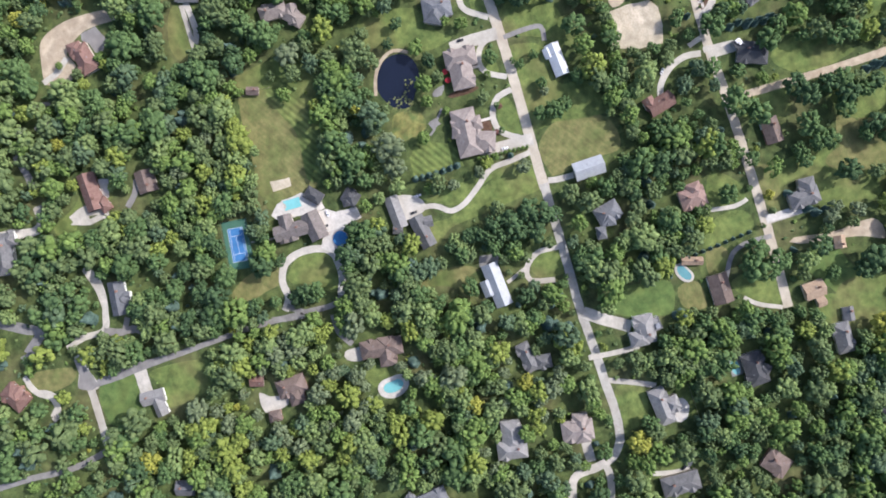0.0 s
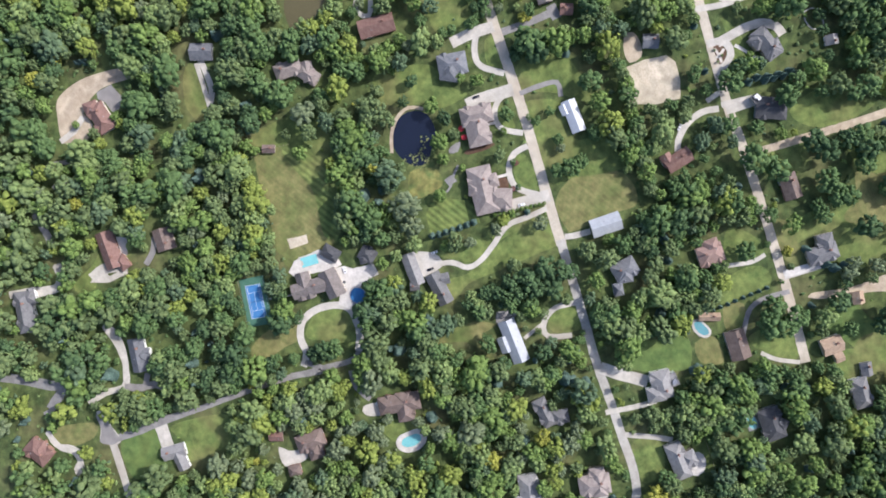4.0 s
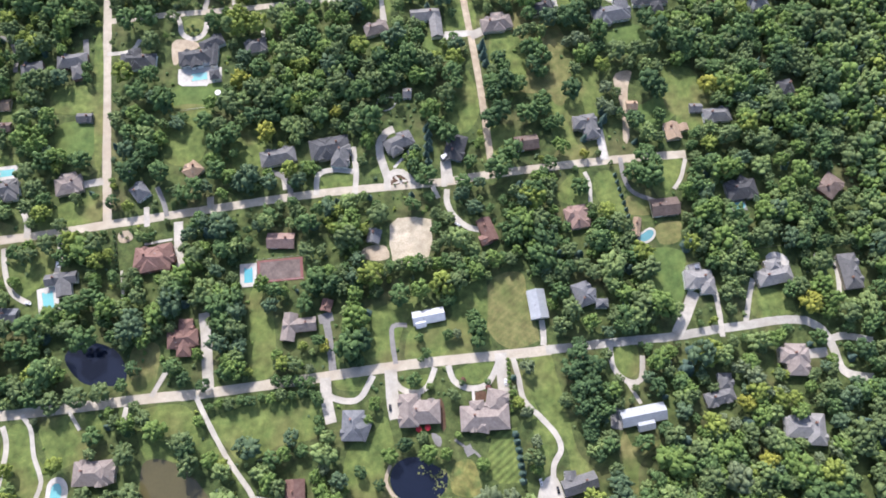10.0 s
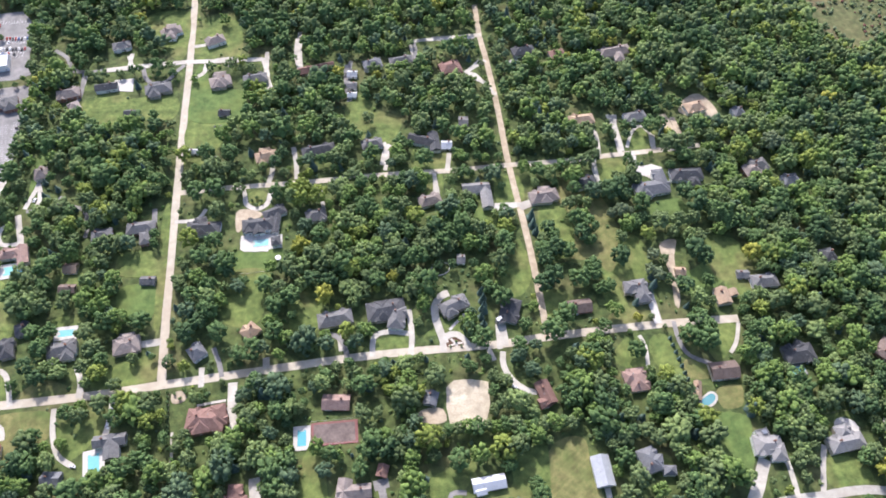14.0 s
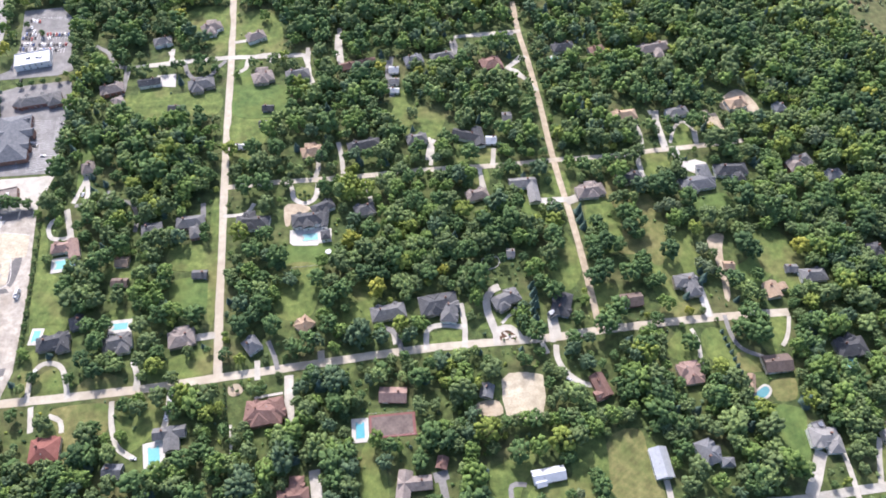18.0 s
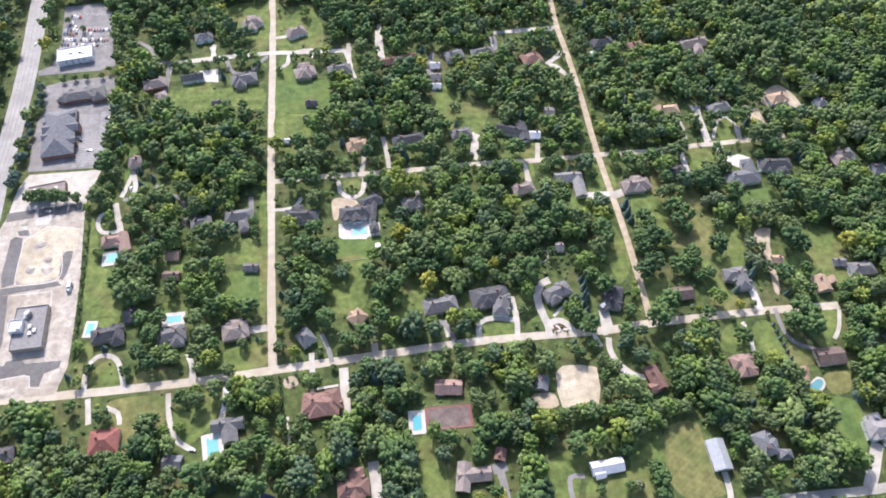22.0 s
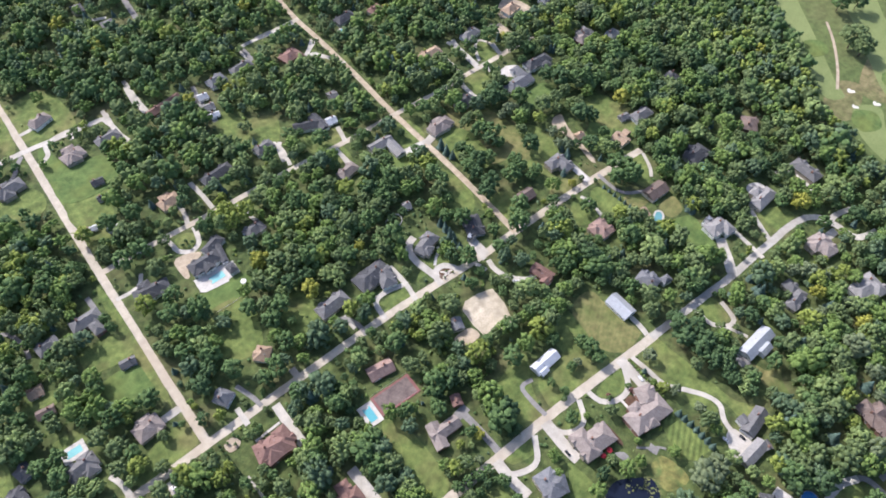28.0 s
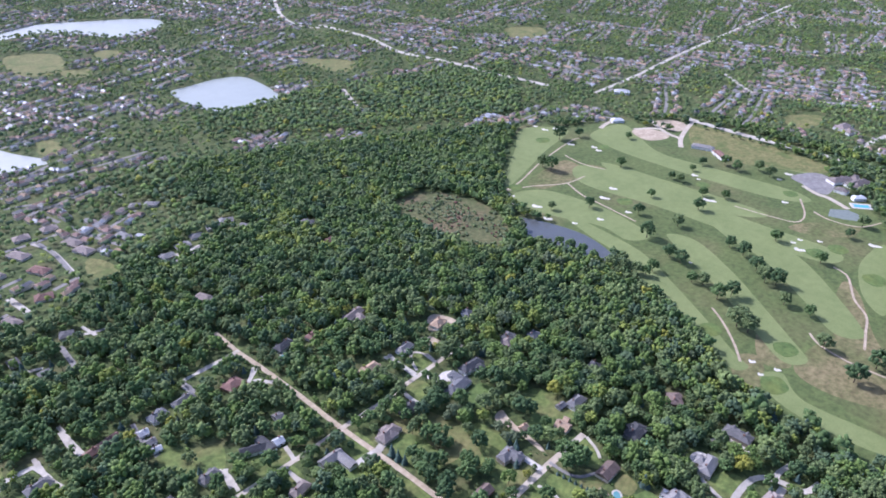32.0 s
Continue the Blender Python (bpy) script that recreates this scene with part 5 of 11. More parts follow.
sheet("lake", "distant shining lake, sky reflection painted pale", LAKE_SKY_PALE, [(227.9, 2137.2), (418.3, 2275.9), (551.4, 2241.7), (731.3, 2134.2), (705.2, 2018.8), (550.5, 1972.7), (437.6, 2157.9)], step=30, category='lake')
sheet("lake", "lake at the edge of woods, sky reflection painted pale", LAKE_SKY_PALE, [(4.8, 1316.8), (37.4, 1246.9), (67, 1174.3), (21.9, 1175.1), (-31.9, 1196.2)], step=15, category='lake')
sheet("field", "open pale green field", LAWN_DRY, [(251.4, 1954.9), (352.3, 1894.4), (301.3, 1727.5), (212.6, 1762.2)], step=12, category='field')
sheet("field", "open pale green field", LAWN_DRY, [(435.6, 1852.4), (489.8, 1823.5), (452.3, 1758), (410.1, 1776.7)], step=12, category='field')
sheet("field", "open pale green field", LAWN_DRY, [(793.3, 1423.7), (863.3, 1317.2), (778.5, 1257.8), (766.1, 1375.5)], step=12, category='field')
sheet("field", "open pale green field", LAWN_DRY, [(1435.8, 1290.7), (1521.7, 1228.6), (1451.2, 1154.3), (1353.7, 1191.4)], step=12, category='field')
sheet("field", "open pale green field", LAWN_DRY, [(1236.4, 368.6), (1286.8, 318.4), (1207.6, 301.7), (1171.4, 337.8)], step=12, category='field')
sheet("field", "open pale green field", LAWN_DRY, [(-35.5, 789.2), (-13, 756.2), (-20.2, 724.3), (-47.8, 742.9)], step=12, category='field')
sheet("field", "open pale green field", LAWN_DRY, [(86.9, 1292.9), (112.4, 1255.4), (85.7, 1198.5), (65, 1219.3)], step=12, category='field')
sheet("field", "open pale green field", LAWN_DRY, [(301.3, 1727.5), (358.7, 1705.1), (332.8, 1643.8), (292.1, 1671)], step=12, category='field')
ribbon("road_far", "wide pale highway among trees", CONCRETE, 16, [(1058, 1709.2), (1061.4, 1504.1), (1013.8, 1311.2), (1034.5, 1164.3), (1040.8, 999.5), (1051.2, 846.1)], margin=9, category='road', step=14)
ribbon("road_far", "wide pale road along a golf course", CONCRETE, 16, [(1069.6, 510), (1061.1, 398.6), (1060.8, 290.1), (1061.7, 201.1), (1075.7, 133.1), (1085, 72.6)], margin=9, category='road', step=14)
ribbon("road_far", "distant pale road", CONCRETE, 12, [(1248.2, 2228.6), (1067.2, 1927.2), (1009.1, 1756.4), (1034.8, 1679)], margin=9, category='road', step=14)
ribbon("road_far", "straight distant road between trees", CONCRETE, 11, [(1082.9, 736.5), (1296.6, 747.6), (1540.5, 771.4), (1895.9, 793), (2482.3, 832.4)], margin=9, category='road', step=14)
ribbon("road_far", "pale street end", CONCRETE, 10, [(692.6, 1152.2), (638.7, 1039.1), (627.7, 999.1)], margin=5, category='road', step=14)
ribbon("road_far", "distant pale street", CONCRETE, 9, [(1445.7, 600.8), (1396, 549.8), (1338, 484)], margin=5, category='road', step=14)
ribbon("road_far", "distant pale street", CONCRETE, 8, [(405.3, 740.1), (470, 741.8), (500.6, 746.1)], margin=5, category='road', step=14)
ribbon("road_far", "pale street of a housing estate", CONCRETE, 5.5, [(-67.4, 896.1), (-54.9, 850.6), (-56.9, 780.9)], margin=5, category='road', step=14)
ribbon("road_far", "pale street", CONCRETE, 8, [(-137.1, 770.8), (-131.4, 723.1)], margin=5, category='road', step=14)
ribbon("road_far", "pale street between houses", CONCRETE, 8, [(57.4, 725.9), (99.5, 726.8), (170, 725.4)], margin=5, category='road', step=14)
ribbon("road_far", "pale street end", CONCRETE, 8, [(370.1, 981.7), (410.5, 969)], margin=5, category='road', step=14)
ribbon("road_far", "pale street", CONCRETE, 10, [(1258.5, 183.9), (1111.8, 207.5)], margin=5, category='road', step=14)
ribbon("road_far", "pale drive among trees", CONCRETE, 4, [(-121.1, 642.9), (-95, 631.1), (-77.2, 628.1)], margin=5, category='road', step=14)
ribbon("road_far", "pale drive among trees", CONCRETE, 4, [(-187.9, 615.9), (-158.7, 605.2)], margin=5, category='road', step=14)
ribbon("road_far", "pale drive", CONCRETE, 4, [(-214.4, 478.6), (-214.8, 451.3), (-209.5, 428.1)], margin=5, category='road', step=14)
ribbon("road_far", "pale drive", CONCRETE, 4, [(-99.4, 650.8), (-95, 623.7)], margin=5, category='road', step=14)
sheet("dirt_yard", "bare tan dirt yard beside a golf course", DIRT, [(923.1, 548.1), (952.4, 541.6), (962.1, 518.5), (955.4, 485.6), (931.3, 479.7), (903.3, 494.9), (901.3, 517.8)], step=10, category='bare soil')
sheet("dirt_yard", "brownish bare soil between tracks", DIRT, [(1005, 545.2), (1039.1, 521), (1033.1, 489.3), (992.1, 480), (979.6, 501.2)], step=10, category='bare soil')
ribbon("dirt_track", "pale gravel track by a golf course", GRAVEL, 9, [(1006.2, 553.5), (973, 512.3), (957.8, 483.3), (954.9, 460.5)], margin=3, category='track')
ribbon("dirt_track", "pale gravel track by a golf course", GRAVEL, 9, [(911.7, 437.8), (954.9, 460.5), (1015.7, 479.1), (1070.5, 490.1)], margin=3, category='track')
ribbon("dirt_track", "pale gravel track by a golf course", GRAVEL, 9, [(934.7, 550), (964.4, 529.7), (973, 512.3)], margin=3, category='track')
ribbon("dirt_track", "pale gravel track by a golf course", GRAVEL, 9, [(892.6, 600.6), (932.8, 606.9), (968, 595.9)], margin=3, category='track')
ribbon("dirt_track", "pale gravel track by a golf course", GRAVEL, 9, [(897.7, 210.7), (880.1, 182), (877.5, 163.7), (856.7, 127.4)], margin=3, category='track')
sheet("driving_range", "dry grass driving range", LAWN_DRY, [(1034.3, 479), (1052.6, 442.6), (1037.2, 313.3), (1013.7, 208.8), (974.8, 205.9), (942.6, 265.5), (916, 334.7), (938.9, 426.9)], category='driving range')
sheet("parking_lot", "grey clubhouse parking lot", ASPHALT, [(920.6, 239.7), (966.9, 217.2), (961.5, 185.7), (936.4, 172), (888.9, 170.1), (888.1, 189.2), (902.3, 212.4)], step=8, category='parking lot')
house("large grey-roofed clubhouse near the golf course", 956.1, 171.9, -32, "umber", "white", [(0.0, 0.0, 0, 41.0, 20, 5, 'hip'), (18.8, -18.3, 10, 46.3, 18, 5, 'hip'), (-27.6, -35.9, -63, 19.7, 14, 5, 'hip'), (19.0, -12.1, -126, 56.7, 14, 5, 'hip')], name="building", category='building', chimney=False, garage=False)
house("white-roofed club pavilion near the golf course", 902.4, 126.9, -45, "white", "white", [(0.0, 0.0, 0, 19.9, 10, 5, 'hip')], name="building", category='building', chimney=False, garage=False)
house("long tan maintenance building near the golf course", 932.4, 405.0, -75, "lightgrey", "white", [(0.0, 0.0, 0, 39.4, 12, 5, 'hip')], name="building", category='building', chimney=False, garage=False)
house("brown-roofed maintenance shed near the golf course", 920.1, 365.4, -129, "redbrown", "white", [(-0.0, 0.0, 0, 37.6, 14, 5, 'hip')], name="building", category='building', chimney=False, garage=False)
house("white tent-roofed building near the golf course", 948.0, 597.2, -36, "white", "white", [(0.0, 0.0, 0, 23.9, 14, 5, 'hip')], name="building", category='building', chimney=False, garage=False)
house("pale building by a road near the golf course", 1121.6, 692.9, -59, "white", "white", [(0.0, 0.0, 0, 33.5, 18, 5, 'hip')], name="building", category='building', chimney=False, garage=False)
house("grey-roofed mansion across a road near the golf course", 1237.3, 258.5, -12, "taupe", "white", [(0.0, 0.0, 0, 36.4, 22, 5, 'hip'), (-14.8, -22.9, -11, 25.8, 18, 5, 'hip')], name="building", category='building', chimney=False, garage=False)
pool("turquoise clubhouse pool beside tennis courts", 881.8, 116.2, -57, 24, 11, "box", deep=True, deck=4)
sheet("court_area", "pale grey-green sports courts", COURT_PALE, [(836.8, 147.4), (852.5, 126), (845, 101.1), (824.1, 101.1), (813.9, 121.8), (809.9, 141.6)], smooth=False, category='court')
house("taupe-roofed house on an estate among trees", -71.7, 915.5, -7, "taupe", "cream", [(0.0, 0.0, 0, 21.2, 16, 3.2, 'hip')], chimney=False)
house("taupe-roofed house on an estate among trees", -33.7, 917.2, -7, "taupe", "cream", [(0.0, 0.0, 0, 22.1, 16, 3.2, 'hip')], chimney=False)
house("taupe-roofed house on an estate among trees", -26.5, 854.0, -72, "taupe", "cream", [(0.0, 0.0, 0, 28.3, 16, 3.2, 'hip')], chimney=False)
house("taupe-roofed house on an estate among trees", -24.8, 821.3, -72, "taupe", "cream", [(0.0, 0.0, 0, 27.5, 16, 3.2, 'hip')], chimney=False)
house("taupe-roofed house on an estate among trees", -91.9, 867.6, -68, "taupe", "cream", [(0.0, 0.0, 0, 30.4, 16, 3.2, 'hip')], chimney=False)
house("red-brown-roofed house on an estate among trees", -86.9, 809.4, -63, "redbrown", "cream", [(0.0, 0.0, 0, 26.7, 15, 3.2, 'hip')], chimney=False)
house("red-brown-roofed house on an estate among trees", -106.8, 740.5, -17, "redbrown", "cream", [(0.0, 0.0, 0, 20.7, 16, 3.2, 'hip')], chimney=False)
house("taupe-roofed house on an estate among trees", -152.9, 712.7, -73, "taupe", "cream", [(0.0, 0.0, 0, 23.6, 14, 3.2, 'hip')], chimney=False)
house("pale grey-roofed house on an estate among trees", 75.5, 740.0, -7, "lightgrey", "cream", [(0.0, 0.0, 0, 20.4, 14, 3.2, 'hip')], chimney=False)
house("pale grey-roofed house on an estate among trees", 46.3, 728.2, -8, "lightgrey", "cream", [(0.0, 0.0, 0, 19.6, 14, 3.2, 'hip')], chimney=False)
house("pale grey-roofed house on an estate among trees", 102.4, 751.8, -11, "lightgrey", "cream", [(0.0, 0.0, 0, 17.5, 14, 3.2, 'hip')], chimney=False)
house("pale grey-roofed house on an estate among trees", 133.2, 759.1, -24, "lightgrey", "cream", [(0.0, 0.0, 0, 18.8, 14, 3.2, 'hip')], chimney=False)
house("pale grey-roofed house on an estate among trees", 86.1, 904.8, -31, "lightgrey", "cream", [(0.0, 0.0, 0, 16.0, 13, 3.2, 'hip')], chimney=False)
house("pale grey-roofed house on an estate among trees", 106.7, 892.4, -45, "lightgrey", "cream", [(0.0, 0.0, 0, 20.4, 13, 3.2, 'hip')], chimney=False)
house("pale grey-roofed house on an estate among trees", 157.5, 764.6, -25, "lightgrey", "cream", [(0.0, 0.0, 0, 20.8, 14, 3.2, 'hip')], chimney=False)
house("pale grey-roofed house on an estate among trees", 166.8, 730.3, -67, "lightgrey", "cream", [(0.0, 0.0, 0, 19.0, 13, 3.2, 'hip')], chimney=False)
house("pale grey-roofed house on an estate among trees", 30.8, 823.8, -78, "lightgrey", "cream", [(0.0, 0.0, 0, 24.3, 13, 3.2, 'hip')], chimney=False)
house("grey-roofed house on an estate among trees", 238.0, 676.2, -66, "grey", "cream", [(0.0, 0.0, 0, 20.3, 12, 3.2, 'hip')], chimney=False)
house("red-brown-roofed house on an estate among trees", 226.1, 608.7, -19, "redbrown", "cream", [(0.0, 0.0, 0, 14.8, 12, 3.2, 'hip')], chimney=False)
house("taupe-roofed house on an estate among trees", 28.3, 603.6, -71, "taupe", "cream", [(0.0, 0.0, 0, 22.6, 12, 3.2, 'hip')], chimney=False)
house("pale grey-roofed house on an estate among trees", 78.7, 547.3, -17, "lightgrey", "cream", [(0.0, 0.0, 0, 15.3, 12, 3.2, 'hip')], chimney=False)
house("grey-roofed house on an estate among trees", -118.6, 644.0, -20, "grey", "cream", [(0.0, 0.0, 0, 14.8, 14, 3.2, 'hip')], chimney=False)
house("grey-roofed house on an estate among trees", -178.1, 632.5, -2, "grey", "cream", [(0.0, 0.0, 0, 10.9, 14, 3.2, 'hip')], chimney=False)
house("grey-roofed house on an estate among trees", -161.7, 589.6, 1, "grey", "cream", [(0.0, 0.0, 0, 12.3, 14, 3.2, 'hip')], chimney=False)
house("pale grey-roofed house on an estate among trees", 377.8, 749.0, -75, "lightgrey", "cream", [(0.0, 0.0, 0, 18.0, 12, 3.2, 'hip')], chimney=False)
house("pale grey-roofed house on an estate among trees", 302.3, 719.0, -71, "lightgrey", "cream", [(0.0, 0.0, 0, 18.5, 12, 3.2, 'hip')], chimney=False)
sheet("field", "open pale green field", LAWN_DRY, [(-35.9, 791.5), (-25.8, 797.9), (-12.7, 768.1), (-17.5, 732.9), (-39.8, 740), (-44.2, 759.8)], category='yard')
ribbon("street_far", "pale street among houses of an estate", ASPHALT, 6, [(-101.2, 895.2), (-65.6, 894.5), (-22.9, 897.8)], margin=3, category='street')
ribbon("street_far", "pale street among houses of an estate", ASPHALT, 6, [(-60.2, 889.1), (-55.6, 842.8), (-59.1, 778.9)], margin=3, category='street')
ribbon("street_far", "pale street among houses of an estate", ASPHALT, 6, [(37.6, 713.2), (68.7, 711), (93.5, 725.3), (136.2, 723.5), (181.3, 721.6)], margin=3, category='street')
ribbon("street_far", "pale street among houses of an estate", ASPHALT, 6, [(-131, 630.5), (-133.2, 597.9), (-134, 578.6)], margin=3, category='street')
ribbon("street_far", "pale street among houses of an estate", ASPHALT, 6, [(-196.7, 604.4), (-180.9, 603.3)], margin=3, category='street')
ribbon("street_far", "pale street among houses of an estate", ASPHALT, 6, [(-111.6, 610.9), (-81.4, 615.5)], margin=3, category='street')
ribbon("street_far", "pale street among houses of an estate", ASPHALT, 6, [(90.3, 1017.2), (91.6, 950.3)], margin=3, category='street')
ribbon("street_far", "pale street among houses of an estate", ASPHALT, 6, [(-55.6, 1033.9), (-13.1, 1018.4)], margin=3, category='street')
ribbon("road_a", "pale gravel-topped residential road", GRAVEL, 7, [(-439.6, -3.9), (-385.7, -3.5), (-339.3, -2.9), (-300.6, -2.6), (-246, -1.7), (-207.1, -2.2), (-126.4, 0.5), (-65.1, 2.7), (6.1, 2.3), (31.5, 2.6)], margin=2.0, category='road')
ribbon("road_a_east", "worn pale grey residential road", ROAD_GREY, 6.2, [(28, 2.6), (53.9, 2.9), (91.6, 3), (120.5, 2.8), (150.1, 4.6), (175.3, 5.5), (200.7, 6.5), (218.8, 4.1)], margin=2.0, category='road')
ribbon("road_b", "pale gravel-topped residential road", GRAVEL, 6.5, [(-589.4, 119), (-537.3, 121.5), (-491.7, 123.1), (-413.7, 123.4), (-338, 125), (-279.2, 128.7), (-207.1, 133.3), (-140.5, 137.4), (-96, 138.3), (-29.4, 138.1), (8.4, 140.7), (95, 143.2), (159.5, 142.5)], margin=2.0, category='road')
ribbon("road_c", "tan dirt road with worn wheel tracks", DIRT, 5.4, [(8.3, 139.8), (8.1, 223.8), (4.3, 312.2), (4, 385.4), (2.2, 447.7), (-0, 484.7), (1.1, 532.9)], margin=2.0, category='road')
ribbon("road_d", "pale tan residential road", GRAVEL, 6.5, [(-279.8, 127.6), (-283.4, 212.1), (-286.1, 306.2), (-288, 386), (-289.4, 469.3), (-292.1, 549.8), (-294.8, 618.1)], margin=2.0, category='road')
ribbon("road_e", "narrow tan side road", GRAVEL, 5.2, [(-286.1, 306.2), (-243, 308.2), (-178.5, 308.4), (-112.7, 310.6), (-46.2, 310.2), (5.1, 311.8), (58.8, 312), (96.9, 314.9), (129.5, 316.3), (182.3, 319.5)], margin=2.0, category='road')
ribbon("road_f", "narrow pale side road", GRAVEL, 5.5, [(-371.2, 465.3), (-333.1, 468.7), (-289.4, 470.9)], margin=8, category='road')
ribbon("road_g", "narrow pale side road", GRAVEL, 5.5, [(-49.2, 484), (-27.6, 484.2), (1.9, 485.5)], margin=8, category='road')
ribbon("arterial_road", "wide pale concrete arterial road", ROAD_SLAB, 19, [(-541.9, 677.8), (-531.8, 568.2), (-523.3, 464), (-520.2, 382.9), (-520.3, 331.5), (-517.6, 288.2), (-519, 252.2), (-520.1, 202.8), (-520.5, 137.8)], margin=4, category='road')
ribbon("lane_a", "grey asphalt lane between the woods", ASPHALT, 4.5, [(128.6, -437.8), (128.3, -411.2), (129.6, -380.9), (124.6, -353.2)], margin=1.6, category='lane')
ribbon("lane_b", "pale concrete lane", CONCRETE, 5.5, [(123.9, -350.8), (104.8, -350.3), (81.2, -350.2), (61.9, -350.5), (51.6, -352.4)], margin=1, category='lane')
ribbon("lane_c", "grey lane running through the woods", ASPHALT, 4, [(76.2, -352.9), (71.1, -318.8), (71.3, -284.4), (69.8, -260.3), (67.8, -223.5), (68, -185.4), (66.7, -159.7), (46.2, -151.4)], margin=1.6, category='lane')
ribbon("lane_d", "grey asphalt lane", ASPHALT, 5, [(5.2, -423.8), (15.3, -400.8), (25, -382.2), (27.9, -369.2)], margin=1.6, category='lane')
ribbon("driveway", "grey asphalt driveway", ASPHALT, 3.4, [(27.9, -369.2), (39.8, -382.6), (43.4, -392.5)], margin=1.8, category='driveway')
ribbon("driveway", "pale concrete driveway", CONCRETE, 3.8, [(-6.3, -329.6), (10, -324.4), (27.3, -323.4), (40, -327.9), (41.3, -343.9), (44.8, -358.1)], margin=1.8, category='driveway')
ribbon("driveway", "grey asphalt driveway", ASPHALT, 4.2, [(40, -327.9), (44.1, -316.7), (46.2, -302.3)], margin=1.8, category='driveway')
ribbon("driveway", "pale concrete driveway", CONCRETE, 4.2, [(-140.9, -317.7), (-145.5, -305.5), (-153.1, -296.6)], margin=1.8, category='driveway')
ribbon("driveway", "pale concrete driveway", CONCRETE, 5.1, [(62.9, -198.6), (54.7, -193.6), (41.9, -194.3), (31, -188.8), (26.2, -176.8), (26.9, -164.4), (31.3, -155.2), (39.6, -152.3), (52, -152.7), (63.3, -157)], margin=1.8, category='driveway')
sheet("forecourt", "broad white concrete forecourt", PAVING, [(6.2, -128.5), (14.7, -127.1), (17.3, -140.2), (20.9, -143.4), (30, -148.5), (32.6, -154.5), (27, -161), (20.9, -157.9), (2.1, -157.3), (1.8, -149.2), (5.7, -143.6)], smooth=False, category='forecourt')
ribbon("driveway", "pale concrete driveway", CONCRETE, 3.8, [(4.4, -0.3), (6.1, -15.1), (7.8, -30), (16.6, -41.6), (25.4, -53.7), (28.2, -64.8), (21.4, -75.2), (19.7, -89.2)], margin=1.8, category='driveway')
sheet("forecourt", "concrete forecourt beside a garage", CONCRETE, [(7.4, -100), (12, -84.8), (21.2, -81.4), (24.7, -90.7), (24, -100)], category='forecourt')
ribbon("driveway", "pale concrete driveway", CONCRETE, 4.2, [(-41.4, -0.8), (-38.9, -11.3), (-29.5, -17.8), (-16, -16.4), (-5.8, -1.5)], margin=1.8, category='driveway')
ribbon("driveway", "pale concrete driveway", CONCRETE, 8.5, [(-5, -34.4), (-4.6, -14), (-4.1, 4.2)], margin=1.8, category='driveway')
ribbon("driveway", "pale concrete driveway", CONCRETE, 3.8, [(-81, -3.1), (-76.6, -12.5), (-66.6, -17.1), (-57.6, -14), (-50.9, -1.3)], margin=1.8, category='driveway')
ribbon("driveway", "pale concrete driveway", CONCRETE, 8.5, [(-80.9, -33.3), (-82.1, -19.9), (-81.6, 0.4)], margin=1.8, category='driveway')
ribbon("driveway", "pale concrete driveway", CONCRETE, 4.2, [(-125.2, -0.9), (-125.5, -12.2), (-114.3, -17.6), (-103.8, -16.3), (-94.1, -2.1)], margin=1.8, category='driveway')
ribbon("driveway", "pale concrete driveway", CONCRETE, 7.6, [(-124.8, -31.5), (-126.9, -16.6), (-127.1, -0.3)], margin=1.8, category='driveway')
ribbon("driveway", "pale concrete driveway", CONCRETE, 4.2, [(26.8, 6.2), (28.1, 13.2), (28.2, 24.5)], margin=1.8, category='driveway')
ribbon("driveway", "grey asphalt driveway", ASPHALT, 3.4, [(-77.6, 4.1), (-78.7, 17.8), (-77.5, 30.8), (-67.4, 30.7)], margin=1.8, category='driveway')
ribbon("driveway", "pale concrete driveway", CONCRETE, 4.4, [(-27.7, 131.8), (-28.8, 120.2), (-23.7, 107.9), (-14.5, 99.4), (-7.5, 97.4)], margin=4.5, category='driveway')
ribbon("driveway", "pale concrete driveway", CONCRETE, 5.1, [(-24.8, 136.2), (-24.9, 156.8)], margin=1.8, category='driveway')
ribbon("driveway", "pale concrete driveway", CONCRETE, 6.0, [(96.4, 143.9), (95.8, 171.9)], margin=1.8, category='driveway')
ribbon("driveway", "pale concrete driveway", CONCRETE, 3.0, [(78.4, 135.3), (80.7, 125.4), (78.2, 106.1)], margin=1.8, category='driveway')
ribbon("driveway", "grey asphalt driveway", ASPHALT, 3.4, [(108, 144.7), (107.9, 127.9), (112.4, 115.4), (128.1, 106.2)], margin=1.8, category='driveway')
ribbon("driveway", "pale concrete driveway", CONCRETE, 3.0, [(158.2, 138.8), (151.8, 123.8), (144.2, 114.6)], margin=1.8, category='driveway')
ribbon("driveway", "pale concrete driveway", CONCRETE, 8.5, [(123, 4.2), (132.4, 17.8), (141.9, 33.5)], margin=1.8, category='driveway')
ribbon("driveway", "pale concrete driveway", CONCRETE, 3.8, [(155.1, -1), (156.9, 21), (156.9, 35.3)], margin=1.8, category='driveway')
ribbon("driveway", "pale concrete driveway", CONCRETE, 3.8, [(174.3, 7.8), (181.3, 26.3), (187.1, 39)], margin=1.8, category='driveway')
ribbon("driveway", "pale concrete driveway", CONCRETE, 3.4, [(247.2, 19.9), (250.5, 37.4), (247.6, 46.4), (236.8, 52.3)], margin=1.8, category='driveway')
ribbon("driveway", "pale concrete driveway", CONCRETE, 3.8, [(74.2, 3.9), (73.3, -14.3), (81.4, -24.8), (90.9, -24.7), (95.3, -8.3)], margin=1.8, category='driveway')
